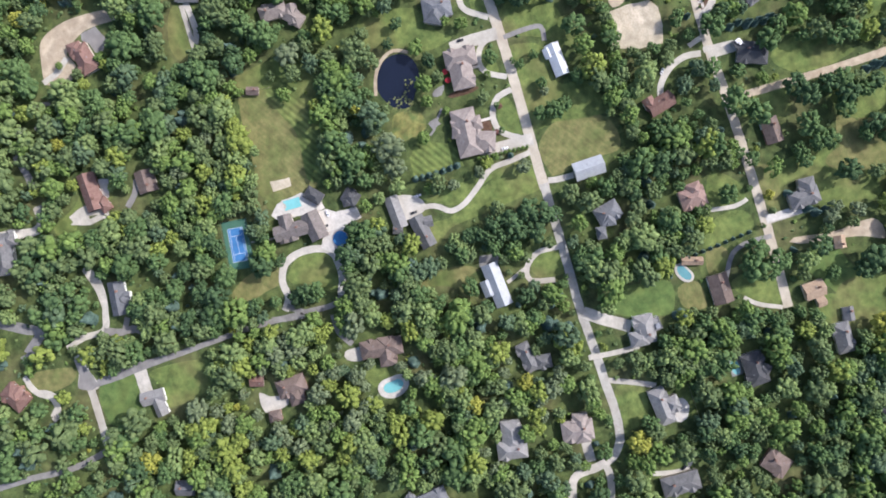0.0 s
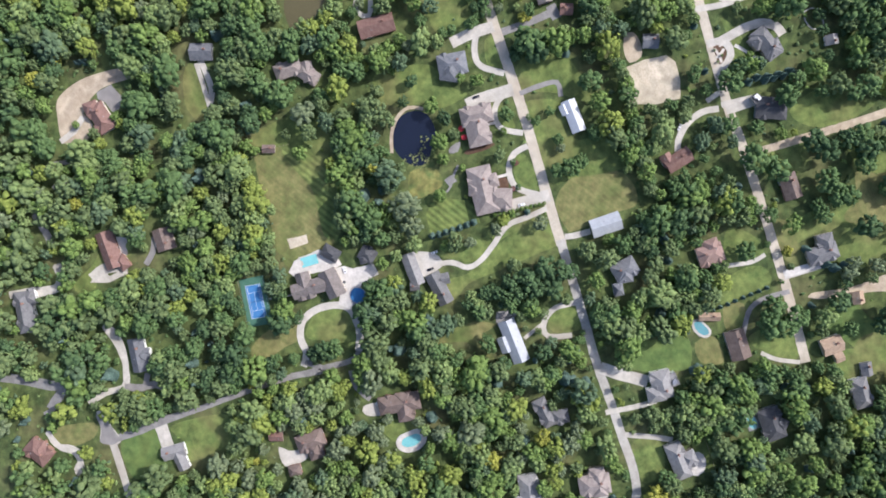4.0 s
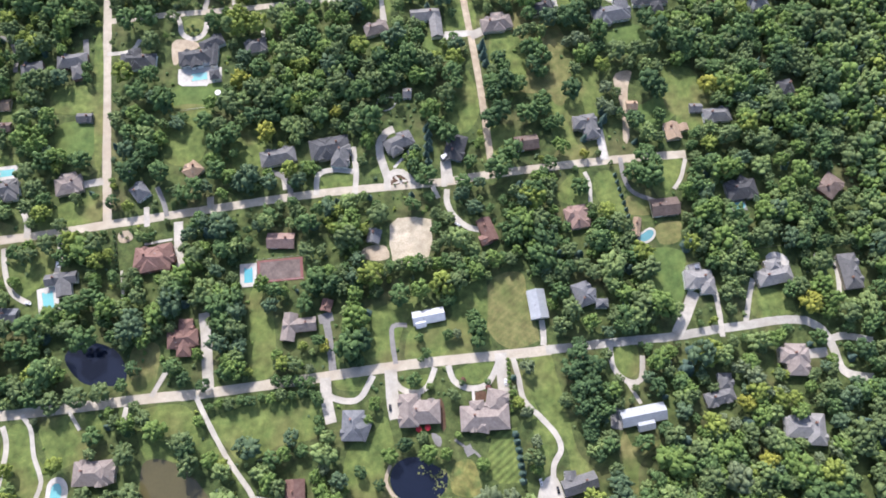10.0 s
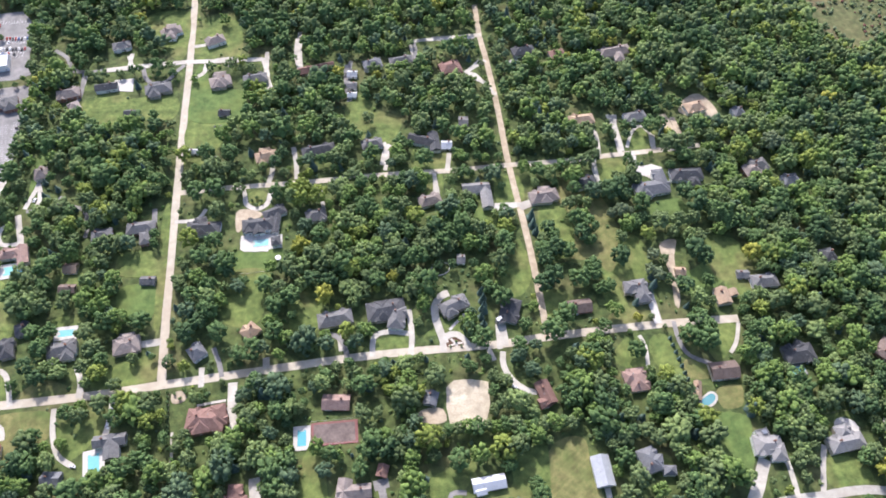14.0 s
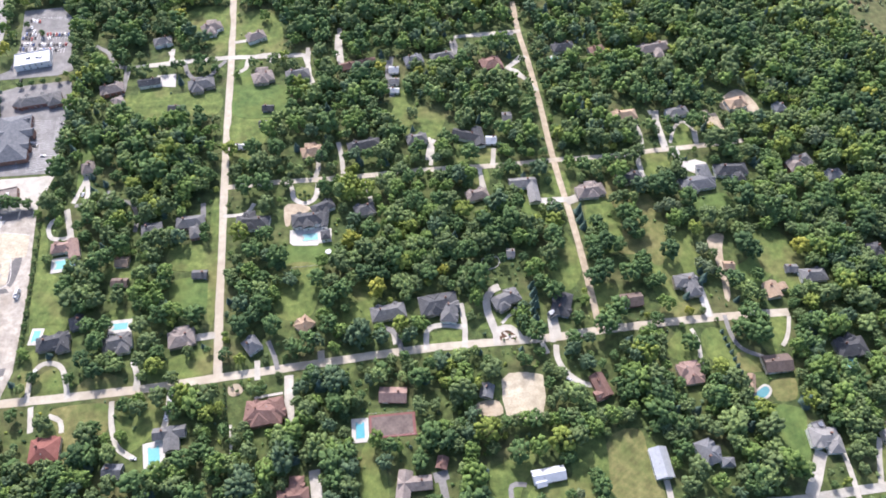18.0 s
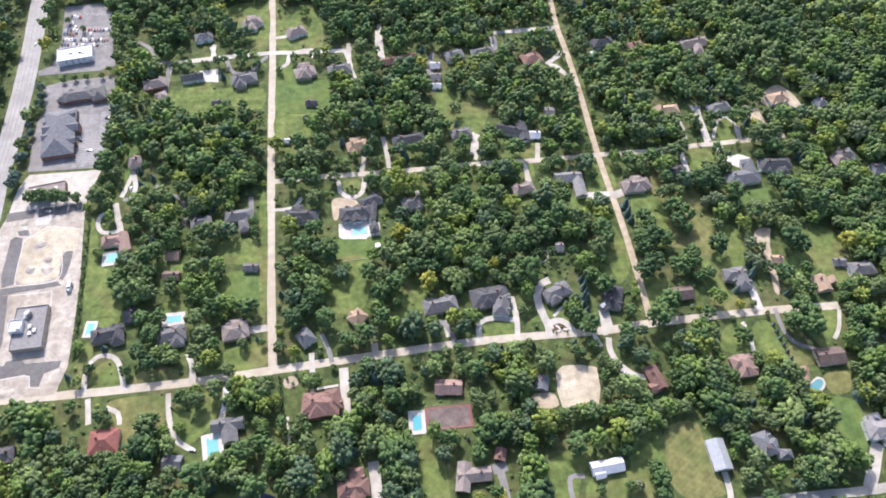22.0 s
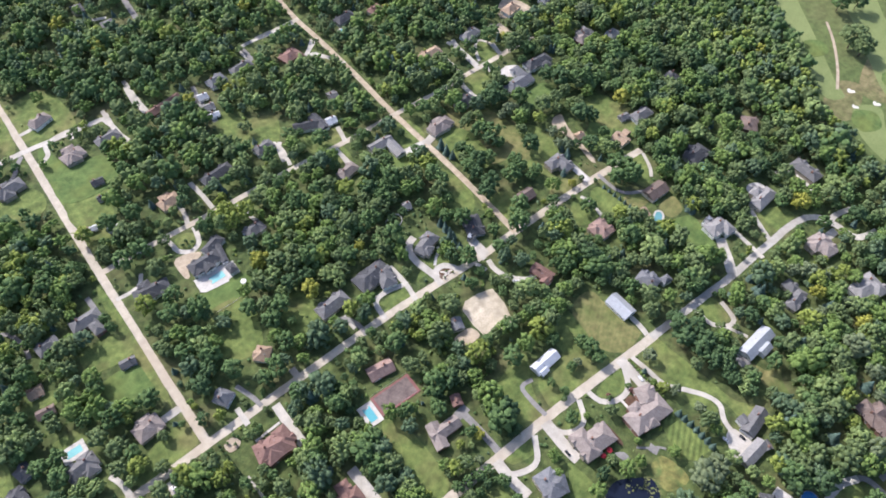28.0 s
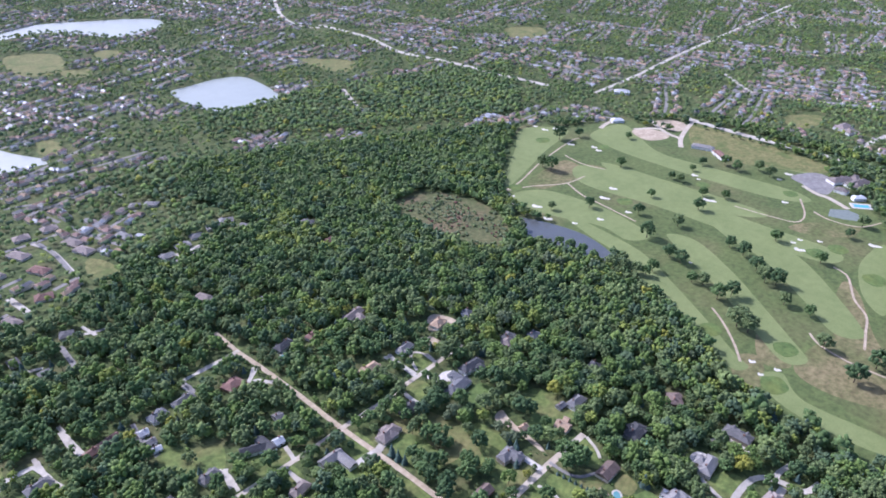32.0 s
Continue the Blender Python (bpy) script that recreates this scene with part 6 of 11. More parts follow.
ribbon("driveway", "pale concrete driveway", CONCRETE, 2.5, [(80, -22.4), (84.9, -34.1), (87.8, -41.1)], margin=1.8, category='driveway')
sheet("forecourt", "grey asphalt parking court", ASPHALT, [(64.2, -54.8), (66.3, -41), (72, -42.6), (75.5, -51.9), (71.9, -57.1)], smooth=False, category='forecourt')
ribbon("driveway", "pale concrete driveway", CONCRETE, 6.0, [(216.9, 4.7), (227.2, -3.2), (231.8, -16.9), (235.2, -34.4), (254.5, -40.8)], margin=1.8, category='driveway')
ribbon("driveway", "pale concrete driveway", CONCRETE, 5.1, [(231.4, -10.6), (242.3, -9.6), (261.8, -15.1)], margin=1.8, category='driveway')
ribbon("driveway", "pale concrete driveway", CONCRETE, 6.8, [(212.1, -19.5), (226.8, -19.6)], margin=1.8, category='driveway')
ribbon("driveway", "grey asphalt driveway", ASPHALT, 4.2, [(75.2, -166.5), (87.9, -166.2), (99.2, -159.1)], margin=1.8, category='driveway')
sheet("forecourt", "pale concrete parking court", CONCRETE, [(102.8, -165.6), (103.2, -154), (110.3, -149.8), (112.5, -156.8), (108.9, -166.2)], category='forecourt')
sheet("forecourt", "white concrete forecourt", CONCRETE, [(114, -233.5), (118.8, -227.3), (121.4, -216.6), (127.6, -215.5), (130.7, -230.1), (125.1, -234.8)], category='forecourt')
ribbon("driveway", "pale concrete driveway", CONCRETE, 9.3, [(74.3, -312), (92.3, -311.7)], margin=1.8, category='driveway')
ribbon("driveway", "pale concrete driveway", CONCRETE, 3.4, [(55.7, -394.3), (67.2, -391.5), (72.6, -380.1), (80.2, -376), (89.7, -383.4)], margin=1.8, category='driveway')
ribbon("driveway", "pale concrete driveway", CONCRETE, 4.2, [(-57.9, -347.5), (-47.5, -347.8), (-41, -354.3), (-44.8, -381.3)], margin=1.8, category='driveway')
ribbon("driveway", "grey asphalt driveway", ASPHALT, 4.2, [(-97.4, -353.3), (-88, -349.9), (-72.9, -348.3)], margin=1.8, category='driveway')
ribbon("driveway", "grey asphalt driveway", ASPHALT, 4.2, [(-56.9, -273.9), (-47.6, -277.7), (-39.6, -285.8)], margin=1.8, category='driveway')
ribbon("driveway", "pale concrete driveway", CONCRETE, 7.6, [(-41.3, -326.9), (-45.3, -316.2), (-43.5, -301.7)], margin=1.8, category='driveway')
ribbon("driveway", "pale concrete driveway", CONCRETE, 3.4, [(-164.7, -206.9), (-148.3, -206.9), (-131.9, -207)], margin=1.8, category='driveway')
ribbon("driveway", "pale concrete driveway", CONCRETE, 3.4, [(-215.8, -3.1), (-207.6, -21.7), (-195, -46.8), (-180.2, -70.2), (-174.1, -84.7), (-164.7, -87.8), (-159.8, -80.4), (-176.8, -74.5)], margin=1.8, category='driveway')
ribbon("driveway", "pale concrete driveway", CONCRETE, 7.6, [(-209.9, 54.6), (-208.4, 35.2), (-207, -0.4)], margin=1.8, category='driveway')
ribbon("driveway", "grey asphalt driveway", ASPHALT, 5.1, [(-124.5, 42.8), (-122.6, 26.2), (-121.6, 4.2)], margin=1.8, category='driveway')
ribbon("driveway", "grey asphalt parking court", ASPHALT, 6.8, [(-129.4, 41.2), (-119.2, 43)], margin=1.8, category='driveway')
ribbon("driveway", "pale concrete driveway", CONCRETE, 3.4, [(-245.9, -0.9), (-240, 8.6), (-235.1, 16.6)], margin=1.8, category='driveway')
ribbon("driveway", "pale concrete driveway", CONCRETE, 3.0, [(-331.7, -3.7), (-325.3, -14.2), (-321.9, -32.2), (-316.3, -48.6), (-319.7, -60)], margin=1.8, category='driveway')
ribbon("driveway", "pale concrete driveway", CONCRETE, 2.5, [(-300.8, -4.1), (-292.8, -17.9)], margin=1.8, category='driveway')
ribbon("driveway", "pale concrete driveway", CONCRETE, 3.4, [(-262.1, -5.7), (-264.1, -15.3)], margin=1.8, category='driveway')
ribbon("driveway", "pale concrete driveway", CONCRETE, 6.8, [(-228.2, 125.8), (-227.7, 108.9), (-227.1, 88.8)], margin=1.8, category='driveway')
ribbon("driveway", "pale concrete driveway", CONCRETE, 4.2, [(-356.8, -134.6), (-344.8, -132.8), (-333.5, -135.4), (-331.9, -147.5)], margin=1.8, category='driveway')
ribbon("driveway", "pale concrete driveway", CONCRETE, 4.2, [(-361.3, -169), (-341.9, -170.1), (-329, -175.7), (-326.9, -189.9)], margin=1.8, category='driveway')
ribbon("driveway", "grey asphalt driveway", ASPHALT, 4.2, [(-292.3, -180.1), (-272.6, -179.7), (-248.7, -177.4), (-228.5, -173.8)], margin=1.8, category='driveway')
ribbon("driveway", "pale concrete driveway", CONCRETE, 3.4, [(-344.2, -10.1), (-340.5, -26.2), (-346.2, -60.8)], margin=1.8, category='driveway')
ribbon("driveway", "pale concrete driveway", CONCRETE, 4.2, [(-166.8, -203.4), (-144.8, -202), (-135.3, -206)], margin=1.8, category='driveway')
ribbon("driveway", "pale concrete driveway", CONCRETE, 4.2, [(239.6, -148.9), (248.1, -166.1), (249, -178.4)], margin=1.8, category='driveway')
ribbon("driveway", "pale concrete driveway", CONCRETE, 5.1, [(259.8, -151.3), (260.2, -167.6), (265.5, -168.2)], margin=1.8, category='driveway')
ribbon("driveway", "pale concrete driveway", CONCRETE, 5.1, [(249.8, -190.7), (249.5, -215.1), (253.2, -240)], margin=1.8, category='driveway')
ribbon("driveway", "grey asphalt driveway", ASPHALT, 4.2, [(227.3, -232.8), (244.5, -224.7), (252.8, -223.6)], margin=1.8, category='driveway')
ribbon("driveway", "grey asphalt driveway", ASPHALT, 4.2, [(234.5, -201.1), (230.1, -212.8), (232.5, -221.2), (246.7, -222.9)], margin=1.8, category='driveway')
ribbon("driveway", "grey asphalt driveway", ASPHALT, 3.4, [(244.8, -263.6), (239.1, -279.3), (240, -291.8)], margin=1.8, category='driveway')
ribbon("driveway", "grey asphalt driveway", ASPHALT, 4.2, [(60.2, -196.5), (69.5, -185.4), (66.9, -209.4)], margin=1.8, category='driveway')
ribbon("driveway", "pale concrete driveway", CONCRETE, 4.2, [(-125.7, 136.5), (-123.7, 152.8), (-111.9, 156.4), (-97, 153.4)], margin=1.8, category='driveway')
ribbon("driveway", "pale concrete driveway", CONCRETE, 4.2, [(-97.3, 133.7), (-94.9, 152.3), (-95.7, 174.2)], margin=1.8, category='driveway')
ribbon("driveway", "pale concrete driveway", CONCRETE, 4.2, [(-29.6, 134), (-28.1, 155.3)], margin=1.8, category='driveway')
ribbon("driveway", "pale concrete driveway", CONCRETE, 3.4, [(-38.1, 134.8), (-34.9, 125.1)], margin=1.8, category='driveway')
ribbon("driveway", "pale concrete driveway", CONCRETE, 5.1, [(16, 266.2), (-0.4, 267.8), (-14.6, 268)], margin=1.8, category='driveway')
ribbon("driveway", "pale concrete driveway", CONCRETE, 7.6, [(6.2, 264.3), (23.8, 271.2)], margin=1.8, category='driveway')
ribbon("driveway", "pale concrete driveway", CONCRETE, 4.2, [(-227.2, 296.7), (-226.3, 289.2), (-217.7, 282.9), (-209, 287), (-206.3, 296.7), (-205.5, 304.2)], margin=1.8, category='driveway')
ribbon("driveway", "pale concrete driveway", CONCRETE, 3.8, [(-227.2, 295.4), (-229.1, 303.7), (-233.9, 306.7)], margin=1.8, category='driveway')
sheet("lawn", "round planted green island in a loop drive", LAWN, [(-225.3, 296.5), (-223.2, 302), (-216.4, 303.2), (-209.6, 300.1), (-208.7, 295), (-211.8, 287.9), (-217.7, 286), (-223.4, 289.5)], category='lawn')
sheet("courtyard", "brown gravel courtyard beside a mansion", DIRT, [(-234.1, 280.7), (-226.4, 283.7), (-213, 278.8), (-214.1, 274.1), (-226.5, 270.4), (-229.4, 261.3), (-233.2, 261.6)], category='courtyard')
ribbon("driveway", "pale concrete driveway", CONCRETE, 4.2, [(-208.1, 310.3), (-204.9, 324.6), (-207, 339.7)], margin=1.8, category='driveway')
ribbon("driveway", "pale concrete driveway", CONCRETE, 4.2, [(-183.6, 312.7), (-184.5, 331.6), (-187, 349.9)], margin=1.8, category='driveway')
ribbon("driveway", "pale concrete driveway", CONCRETE, 3.4, [(-164.4, 303.3), (-160.1, 277.4)], margin=1.8, category='driveway')
ribbon("driveway", "pale concrete driveway", CONCRETE, 3.4, [(-284.9, 275.5), (-266.9, 276.5), (-259.7, 286.8)], margin=1.8, category='driveway')
ribbon("driveway", "grey asphalt driveway", ASPHALT, 4.2, [(-302.8, 291), (-301.5, 274.3)], margin=1.8, category='driveway')
ribbon("driveway", "pale concrete driveway", CONCRETE, 5.1, [(-300.7, 163.3), (-284, 163.9)], margin=1.8, category='driveway')
ribbon("driveway", "pale concrete driveway", CONCRETE, 3.4, [(-63.3, 308.4), (-61.8, 285)], margin=1.8, category='driveway')
ribbon("driveway", "pale concrete driveway", CONCRETE, 3.4, [(-106.1, 315.4), (-102.6, 336), (-105.4, 348.5)], margin=1.8, category='driveway')
ribbon("driveway", "pale concrete driveway", CONCRETE, 4.2, [(80.7, 309.8), (79.6, 289.1)], margin=1.8, category='driveway')
ribbon("driveway", "pale concrete driveway", CONCRETE, 5.1, [(114, 315.8), (117.9, 297.3), (128.3, 287.4)], margin=1.8, category='driveway')
ribbon("driveway", "pale concrete driveway", CONCRETE, 3.4, [(-148.8, 143.5), (-150.5, 157.8)], margin=1.8, category='driveway')
ribbon("driveway", "pale concrete driveway", CONCRETE, 5.1, [(-365.7, 153.6), (-361.8, 155.5)], margin=1.8, category='driveway')
ribbon("driveway", "pale concrete driveway", CONCRETE, 3.8, [(-413.6, 122.5), (-414.3, 141.1), (-407.6, 151.8), (-393.6, 147.3), (-385.1, 122.9)], margin=1.8, category='driveway')
ribbon("driveway", "pale concrete driveway", CONCRETE, 4.2, [(-337.9, 124.1), (-337.8, 133.9)], margin=1.8, category='driveway')
ribbon("driveway", "pale concrete driveway", CONCRETE, 3.8, [(-353.5, 117.7), (-351.3, 100.5), (-344.9, 83.4), (-332.8, 74.3)], margin=1.8, category='driveway')
ribbon("driveway", "pale concrete driveway", CONCRETE, 4.2, [(-312.7, 120.4), (-313.5, 101.1), (-316.1, 88.8)], margin=1.8, category='driveway')
ribbon("driveway", "pale concrete driveway", CONCRETE, 3.8, [(-409.9, 118.7), (-406.4, 99.5)], margin=1.8, category='driveway')
ribbon("driveway", "pale concrete driveway", CONCRETE, 3.4, [(-396.3, 111.1), (-387.1, 106), (-384.9, 97.4)], margin=1.8, category='driveway')
ribbon("driveway", "pale concrete driveway", CONCRETE, 6.0, [(-300.4, 163), (-285.5, 164.1)], margin=1.8, category='driveway')
ribbon("driveway", "pale concrete driveway", CONCRETE, 3.8, [(-412, 300.4), (-406.5, 321.6), (-405.1, 331.1)], margin=1.8, category='driveway')
ribbon("driveway", "pale concrete horseshoe drive", CONCRETE, 3.8, [(-419.7, 285.2), (-425.9, 282.5), (-427.3, 273.7), (-422.6, 265.4), (-414.6, 264.1), (-407.9, 265.5)], margin=1.8, category='driveway')
ribbon("driveway", "pale concrete driveway", CONCRETE, 5, [(-416.0, 294.5), (-411.9, 279.9), (-407.1, 263.2)], margin=1.8, category='driveway')
ribbon("driveway", "pale concrete driveway", CONCRETE, 4.2, [(-285.9, 446.4), (-275, 453.5), (-271.1, 467.8), (-249.8, 471.9), (-250, 459.6)], margin=1.8, category='driveway')
ribbon("driveway", "pale concrete driveway", CONCRETE, 3.4, [(-213.1, 473.2), (-214.2, 448.6), (-212.6, 424.7)], margin=1.8, category='driveway')
ribbon("driveway", "pale concrete driveway", CONCRETE, 4.2, [(-182.5, 505.2), (-182, 470.7), (-180.7, 450)], margin=1.8, category='driveway')
ribbon("driveway", "grey asphalt driveway", ASPHALT, 4.2, [(-131.9, 458.4), (-135.5, 426.3), (-132.2, 406.6)], margin=1.8, category='driveway')
ribbon("driveway", "pale concrete driveway", CONCRETE, 4.2, [(-6.1, 482.6), (-35.8, 482.3), (-68.4, 480.5), (-68, 457.4)], margin=1.8, category='driveway')
ribbon("driveway", "pale concrete driveway", CONCRETE, 4.2, [(4.9, 399.2), (-11.4, 428.2), (-19, 432.9), (1.3, 447.7)], margin=1.8, category='driveway')
ribbon("driveway", "pale concrete driveway", CONCRETE, 4.2, [(-108.5, 322.2), (-104.6, 338.8), (-99.9, 345.4)], margin=1.8, category='driveway')
ribbon("driveway", "pale concrete driveway", CONCRETE, 4.2, [(-51.2, 310.6), (-47.4, 330.6)], margin=1.8, category='driveway')
ribbon("driveway", "pale concrete driveway", CONCRETE, 3.4, [(-63, 308.3), (-64.2, 282.6)], margin=1.8, category='driveway')
ribbon("driveway", "pale concrete driveway", CONCRETE, 3.4, [(83.9, 316), (78.8, 299.5), (81.4, 282.8)], margin=1.8, category='driveway')
ribbon("driveway", "pale concrete driveway", CONCRETE, 4.2, [(107.3, 314), (108.3, 342.1), (112.5, 363.7)], margin=1.8, category='driveway')
ribbon("driveway", "pale concrete driveway", CONCRETE, 4.2, [(118.4, 315.1), (117.3, 296.2), (127.8, 288.7)], margin=1.8, category='driveway')
ribbon("driveway", "pale concrete driveway", CONCRETE, 4.2, [(138.4, 318.3), (141.8, 335.7)], margin=1.8, category='driveway')
ribbon("driveway", "bare dirt track", DIRT, 5.1, [(168.5, 326.3), (165.6, 355.6)], margin=1.8, category='driveway')
ribbon("driveway", "grey asphalt driveway", ASPHALT, 3.4, [(-378.1, 300.5), (-363.5, 296.2), (-356.6, 280.5), (-356.5, 265.8)], margin=1.8, category='driveway')
ribbon("driveway", "pale concrete driveway", CONCRETE, 3.4, [(-411.7, 489), (-398.6, 467.5), (-387.3, 462.5), (-389.9, 431.5)], margin=1.8, category='driveway')
ribbon("driveway", "pale concrete driveway", CONCRETE, 3.4, [(-350.5, 484.1), (-344, 467.1)], margin=1.8, category='driveway')
ribbon("side_street", "pale concrete drive between yards", CONCRETE, 5.5, [(-374.9, 464.8), (-347.7, 466.6), (-323.1, 468.7), (-292.7, 470.3), (-256.5, 469), (-218.4, 468.3)], margin=2, category='street')
ribbon("driveway", "pale concrete drive between yards", CONCRETE, 4, [(-347.7, 466.6), (-347.4, 487.2)], margin=1.8, category='driveway')
ribbon("driveway", "grey asphalt drive between yards", ASPHALT, 4, [(-334, 466.3), (-329.9, 451.5), (-320.8, 442.1), (-308.5, 445.8), (-301.8, 457.2), (-294.3, 466.3)], margin=1.8, category='driveway')
ribbon("driveway", "grey asphalt drive between yards", ASPHALT, 4, [(-389.3, 462.8), (-388.1, 433), (-392, 419.7)], margin=1.8, category='driveway')
ribbon("driveway", "grey asphalt drive between yards", ASPHALT, 4, [(-423.8, 498.4), (-409.8, 486.4), (-399.5, 466.8), (-374.9, 464.8)], margin=1.8, category='driveway')
ribbon("driveway", "white concrete drive across a lawn", PAVING, 5, [(-312.8, 520.5), (-292.7, 519.7)], margin=1.8, category='driveway')
ribbon("driveway", "pale concrete drive between yards", CONCRETE, 4, [(-287.6, 492.4), (-273.5, 494.7), (-266.7, 501)], margin=1.8, category='driveway')
ribbon("driveway", "pale concrete drive between yards", CONCRETE, 4.5, [(-212.8, 427.7), (-213.6, 448.3), (-216.4, 461.6), (-218.4, 470)], margin=1.8, category='driveway')
ribbon("driveway", "pale concrete drive between yards", CONCRETE, 4, [(-184.6, 496.1), (-185.7, 468.2), (-180.4, 445.6)], margin=1.8, category='driveway')
ribbon("driveway", "grey asphalt drive between yards", ASPHALT, 5, [(-136, 453.3), (-136.9, 427.6), (-134.5, 402.7)], margin=1.8, category='driveway')
ribbon("driveway", "grey asphalt drive between yards", ASPHALT, 5, [(-68.4, 479.8), (-68.5, 459.4), (-87.2, 452.6)], margin=1.8, category='driveway')
ribbon("driveway", "pale concrete drive between yards", CONCRETE, 4, [(-21.2, 431.7), (-10.2, 441.4), (-3.4, 449.1)], margin=1.8, category='driveway')
ribbon("driveway", "pale concrete drive between yards", CONCRETE, 4, [(-17.7, 432.2), (-11, 422.8), (-0.4, 414)], margin=1.8, category='driveway')
ribbon("driveway", "pale concrete drive between yards", CONCRETE, 4, [(106, 364.4), (109.2, 342.9), (110, 323)], margin=1.8, category='driveway')
ribbon("driveway", "pale concrete drive between yards", CONCRETE, 3, [(114.7, 322.6), (123.9, 341), (133.7, 347.4), (140, 336.7), (139.8, 320.5)], margin=1.8, category='driveway')
ribbon("side_street", "bare dirt track to a building site", DIRT, 8, [(157.4, 360.1), (160, 343.7), (162.5, 326.3)], margin=2, category='street')
ribbon("driveway", "white concrete drive across a lawn", PAVING, 5, [(117.3, 317.6), (117.1, 303.9), (122, 293.4)], margin=1.8, category='driveway')
ribbon("driveway", "pale concrete drive between yards", CONCRETE, 4, [(-404.8, 292.3), (-401.4, 310.3), (-405.2, 326.3)], margin=1.8, category='driveway')
ribbon("driveway", "grey asphalt drive between yards", ASPHALT, 3.5, [(-383.4, 311.8), (-389.3, 300), (-410.2, 297.6)], margin=1.8, category='driveway')
sheet("forecourt", "pale concrete forecourt beside a house", PAVING, [(-359.1, 450.8), (-341.3, 451.7), (-339.7, 433.6), (-355.9, 435.7)], smooth=False, category='forecourt')
sheet("forecourt", "pale concrete forecourt before a large house", PAVING, [(117.4, 298.5), (131.6, 301.3), (140.5, 296.5), (134.7, 287.7), (120.5, 288.9)], smooth=False, category='forecourt')
sheet("lawn", "bright mown lawn beside a street", LAWN_LUSH, [(-280.4, 422.5), (-237.3, 426.6), (-235.9, 390.3), (-280, 389.7)], category='lawn')
sheet("lawn", "bright mown lawn beside a street", LAWN, [(-383.6, 425), (-350.3, 423.8), (-299.8, 424.1), (-297.9, 395.6), (-330.2, 394.7), (-376.9, 397.9)], category='lawn')
sheet("lawn", "bright mown lawn beside a street", LAWN, [(-335.3, 545.6), (-297.3, 544.4), (-294.7, 481.2), (-306.9, 478), (-331.5, 527.3)], category='lawn')
sheet("lawn", "bright mown lawn beside a street", LAWN, [(-283, 383.5), (-251.8, 380.8), (-257.2, 349.8), (-281.6, 355.3)], category='lawn')
sheet("verge", "overgrown green wetland beside a wide road", GRASS, [(-627.5, 575.5), (-552.6, 569.8), (-546.4, 516.4), (-536, 421.1), (-534.1, 358.4), (-540.9, 320.8), (-559.9, 304.3)], category='verge', keep=False)
sheet("parking_lot", "grey asphalt parking lot with painted bays", ASPHALT, [(-505, 558.8), (-468.2, 561.5), (-451, 539.4), (-447.1, 491.8), (-440.5, 465.2), (-454.1, 459.2), (-511.4, 456.8), (-512.6, 463.1), (-501.1, 470.1), (-498.2, 504.2)], smooth=False, category='parking lot')
sheet("parking_lot", "grey asphalt parking lot", ASPHALT, [(-503.8, 440.8), (-486.6, 447), (-439.7, 451), (-434.7, 427.6), (-435.5, 401.8), (-433.7, 335.5), (-496, 335.7), (-498.7, 365.4), (-500.3, 393), (-495.9, 410.5)], smooth=False, category='parking lot')
sheet("parking_lot", "grey asphalt yard behind a building", CONCRETE, [(-494, 332.4), (-433.3, 332.9), (-439.6, 302.8), (-442.2, 289.2), (-502.1, 290.3), (-500.5, 317.3)], smooth=False, category='parking lot')
sheet("construction_site", "pale graded soil of a building site", SITE, [(-501.5, 292), (-440.1, 290.2), (-436.8, 258.7), (-432.8, 225.6), (-430.1, 184.7), (-428.4, 146.9), (-433.6, 124.4), (-468.8, 124.3), (-491.7, 123.1), (-514.6, 122.3), (-519.4, 173.8), (-514.1, 222.5), (-507.1, 270.6)], smooth=False, category='building site')
sheet("stone_patio", "pale curved terrace behind a house", PAVING, [(201.7, 48.0), (200.6, 54.4), (207.3, 57.5), (215.7, 53.1), (215.8, 46.0)], category='patio')
sheet("forecourt", "pale concrete turning area", CONCRETE, [(54.3, -355.1), (61.0, -349.8), (75.2, -343.9), (79.5, -346.6), (74.8, -358.6), (65.0, -355.4)], category='forecourt')
ribbon("pond_bank", "strip of bare tan soil round a pond", DIRT, 2.4, [(-64.3, -93.1), (-77.5, -89.2), (-86.9, -82.2), (-91.0, -72.7), (-87.2, -63.1)], margin=2.5, category='bank')
sheet("lawn", "long sunlit lawn strip beside a building site", LAWN, [(-434.0, 283.2), (-424.9, 261.1), (-422.8, 241.7), (-416.1, 229.4), (-405.8, 223.8), (-400.7, 207.5), (-399.4, 185.6), (-413.0, 184.8), (-421.7, 177.2), (-425.1, 205.4), (-429.3, 242.3)], smooth=True, category='lawn')
sheet("lawn", "sunlit mown lawn between trees", LAWN, [(-374.3, 231.4), (-352.1, 231.7), (-349.2, 220.9), (-370.9, 218.3)], smooth=True, category='lawn')
sheet("lawn", "sunlit mown lawn between trees", LAWN, [(-367.9, 191.3), (-343.8, 192.3), (-343.6, 180.4), (-348.3, 180.9), (-364.8, 180.3)], smooth=True, category='lawn')
sheet("lawn", "green mown lawn behind houses", LAWN, [(-324.3, 247.6), (-296.3, 246.0), (-293.6, 224.6), (-324.1, 226.9)], smooth=True, category='lawn')
sheet("lawn", "green mown lawn behind houses", LAWN_LUSH, [(-321.0, 214.0), (-294.3, 213.7), (-293.9, 185.1), (-316.8, 187.2)], smooth=True, category='lawn')
sheet("lawn", "narrow lawn along a dirt road", LAWN, [(-295.2, 285.4), (-288.9, 284.8), (-285.9, 179.5), (-291.2, 179.9)], smooth=True, category='lawn')
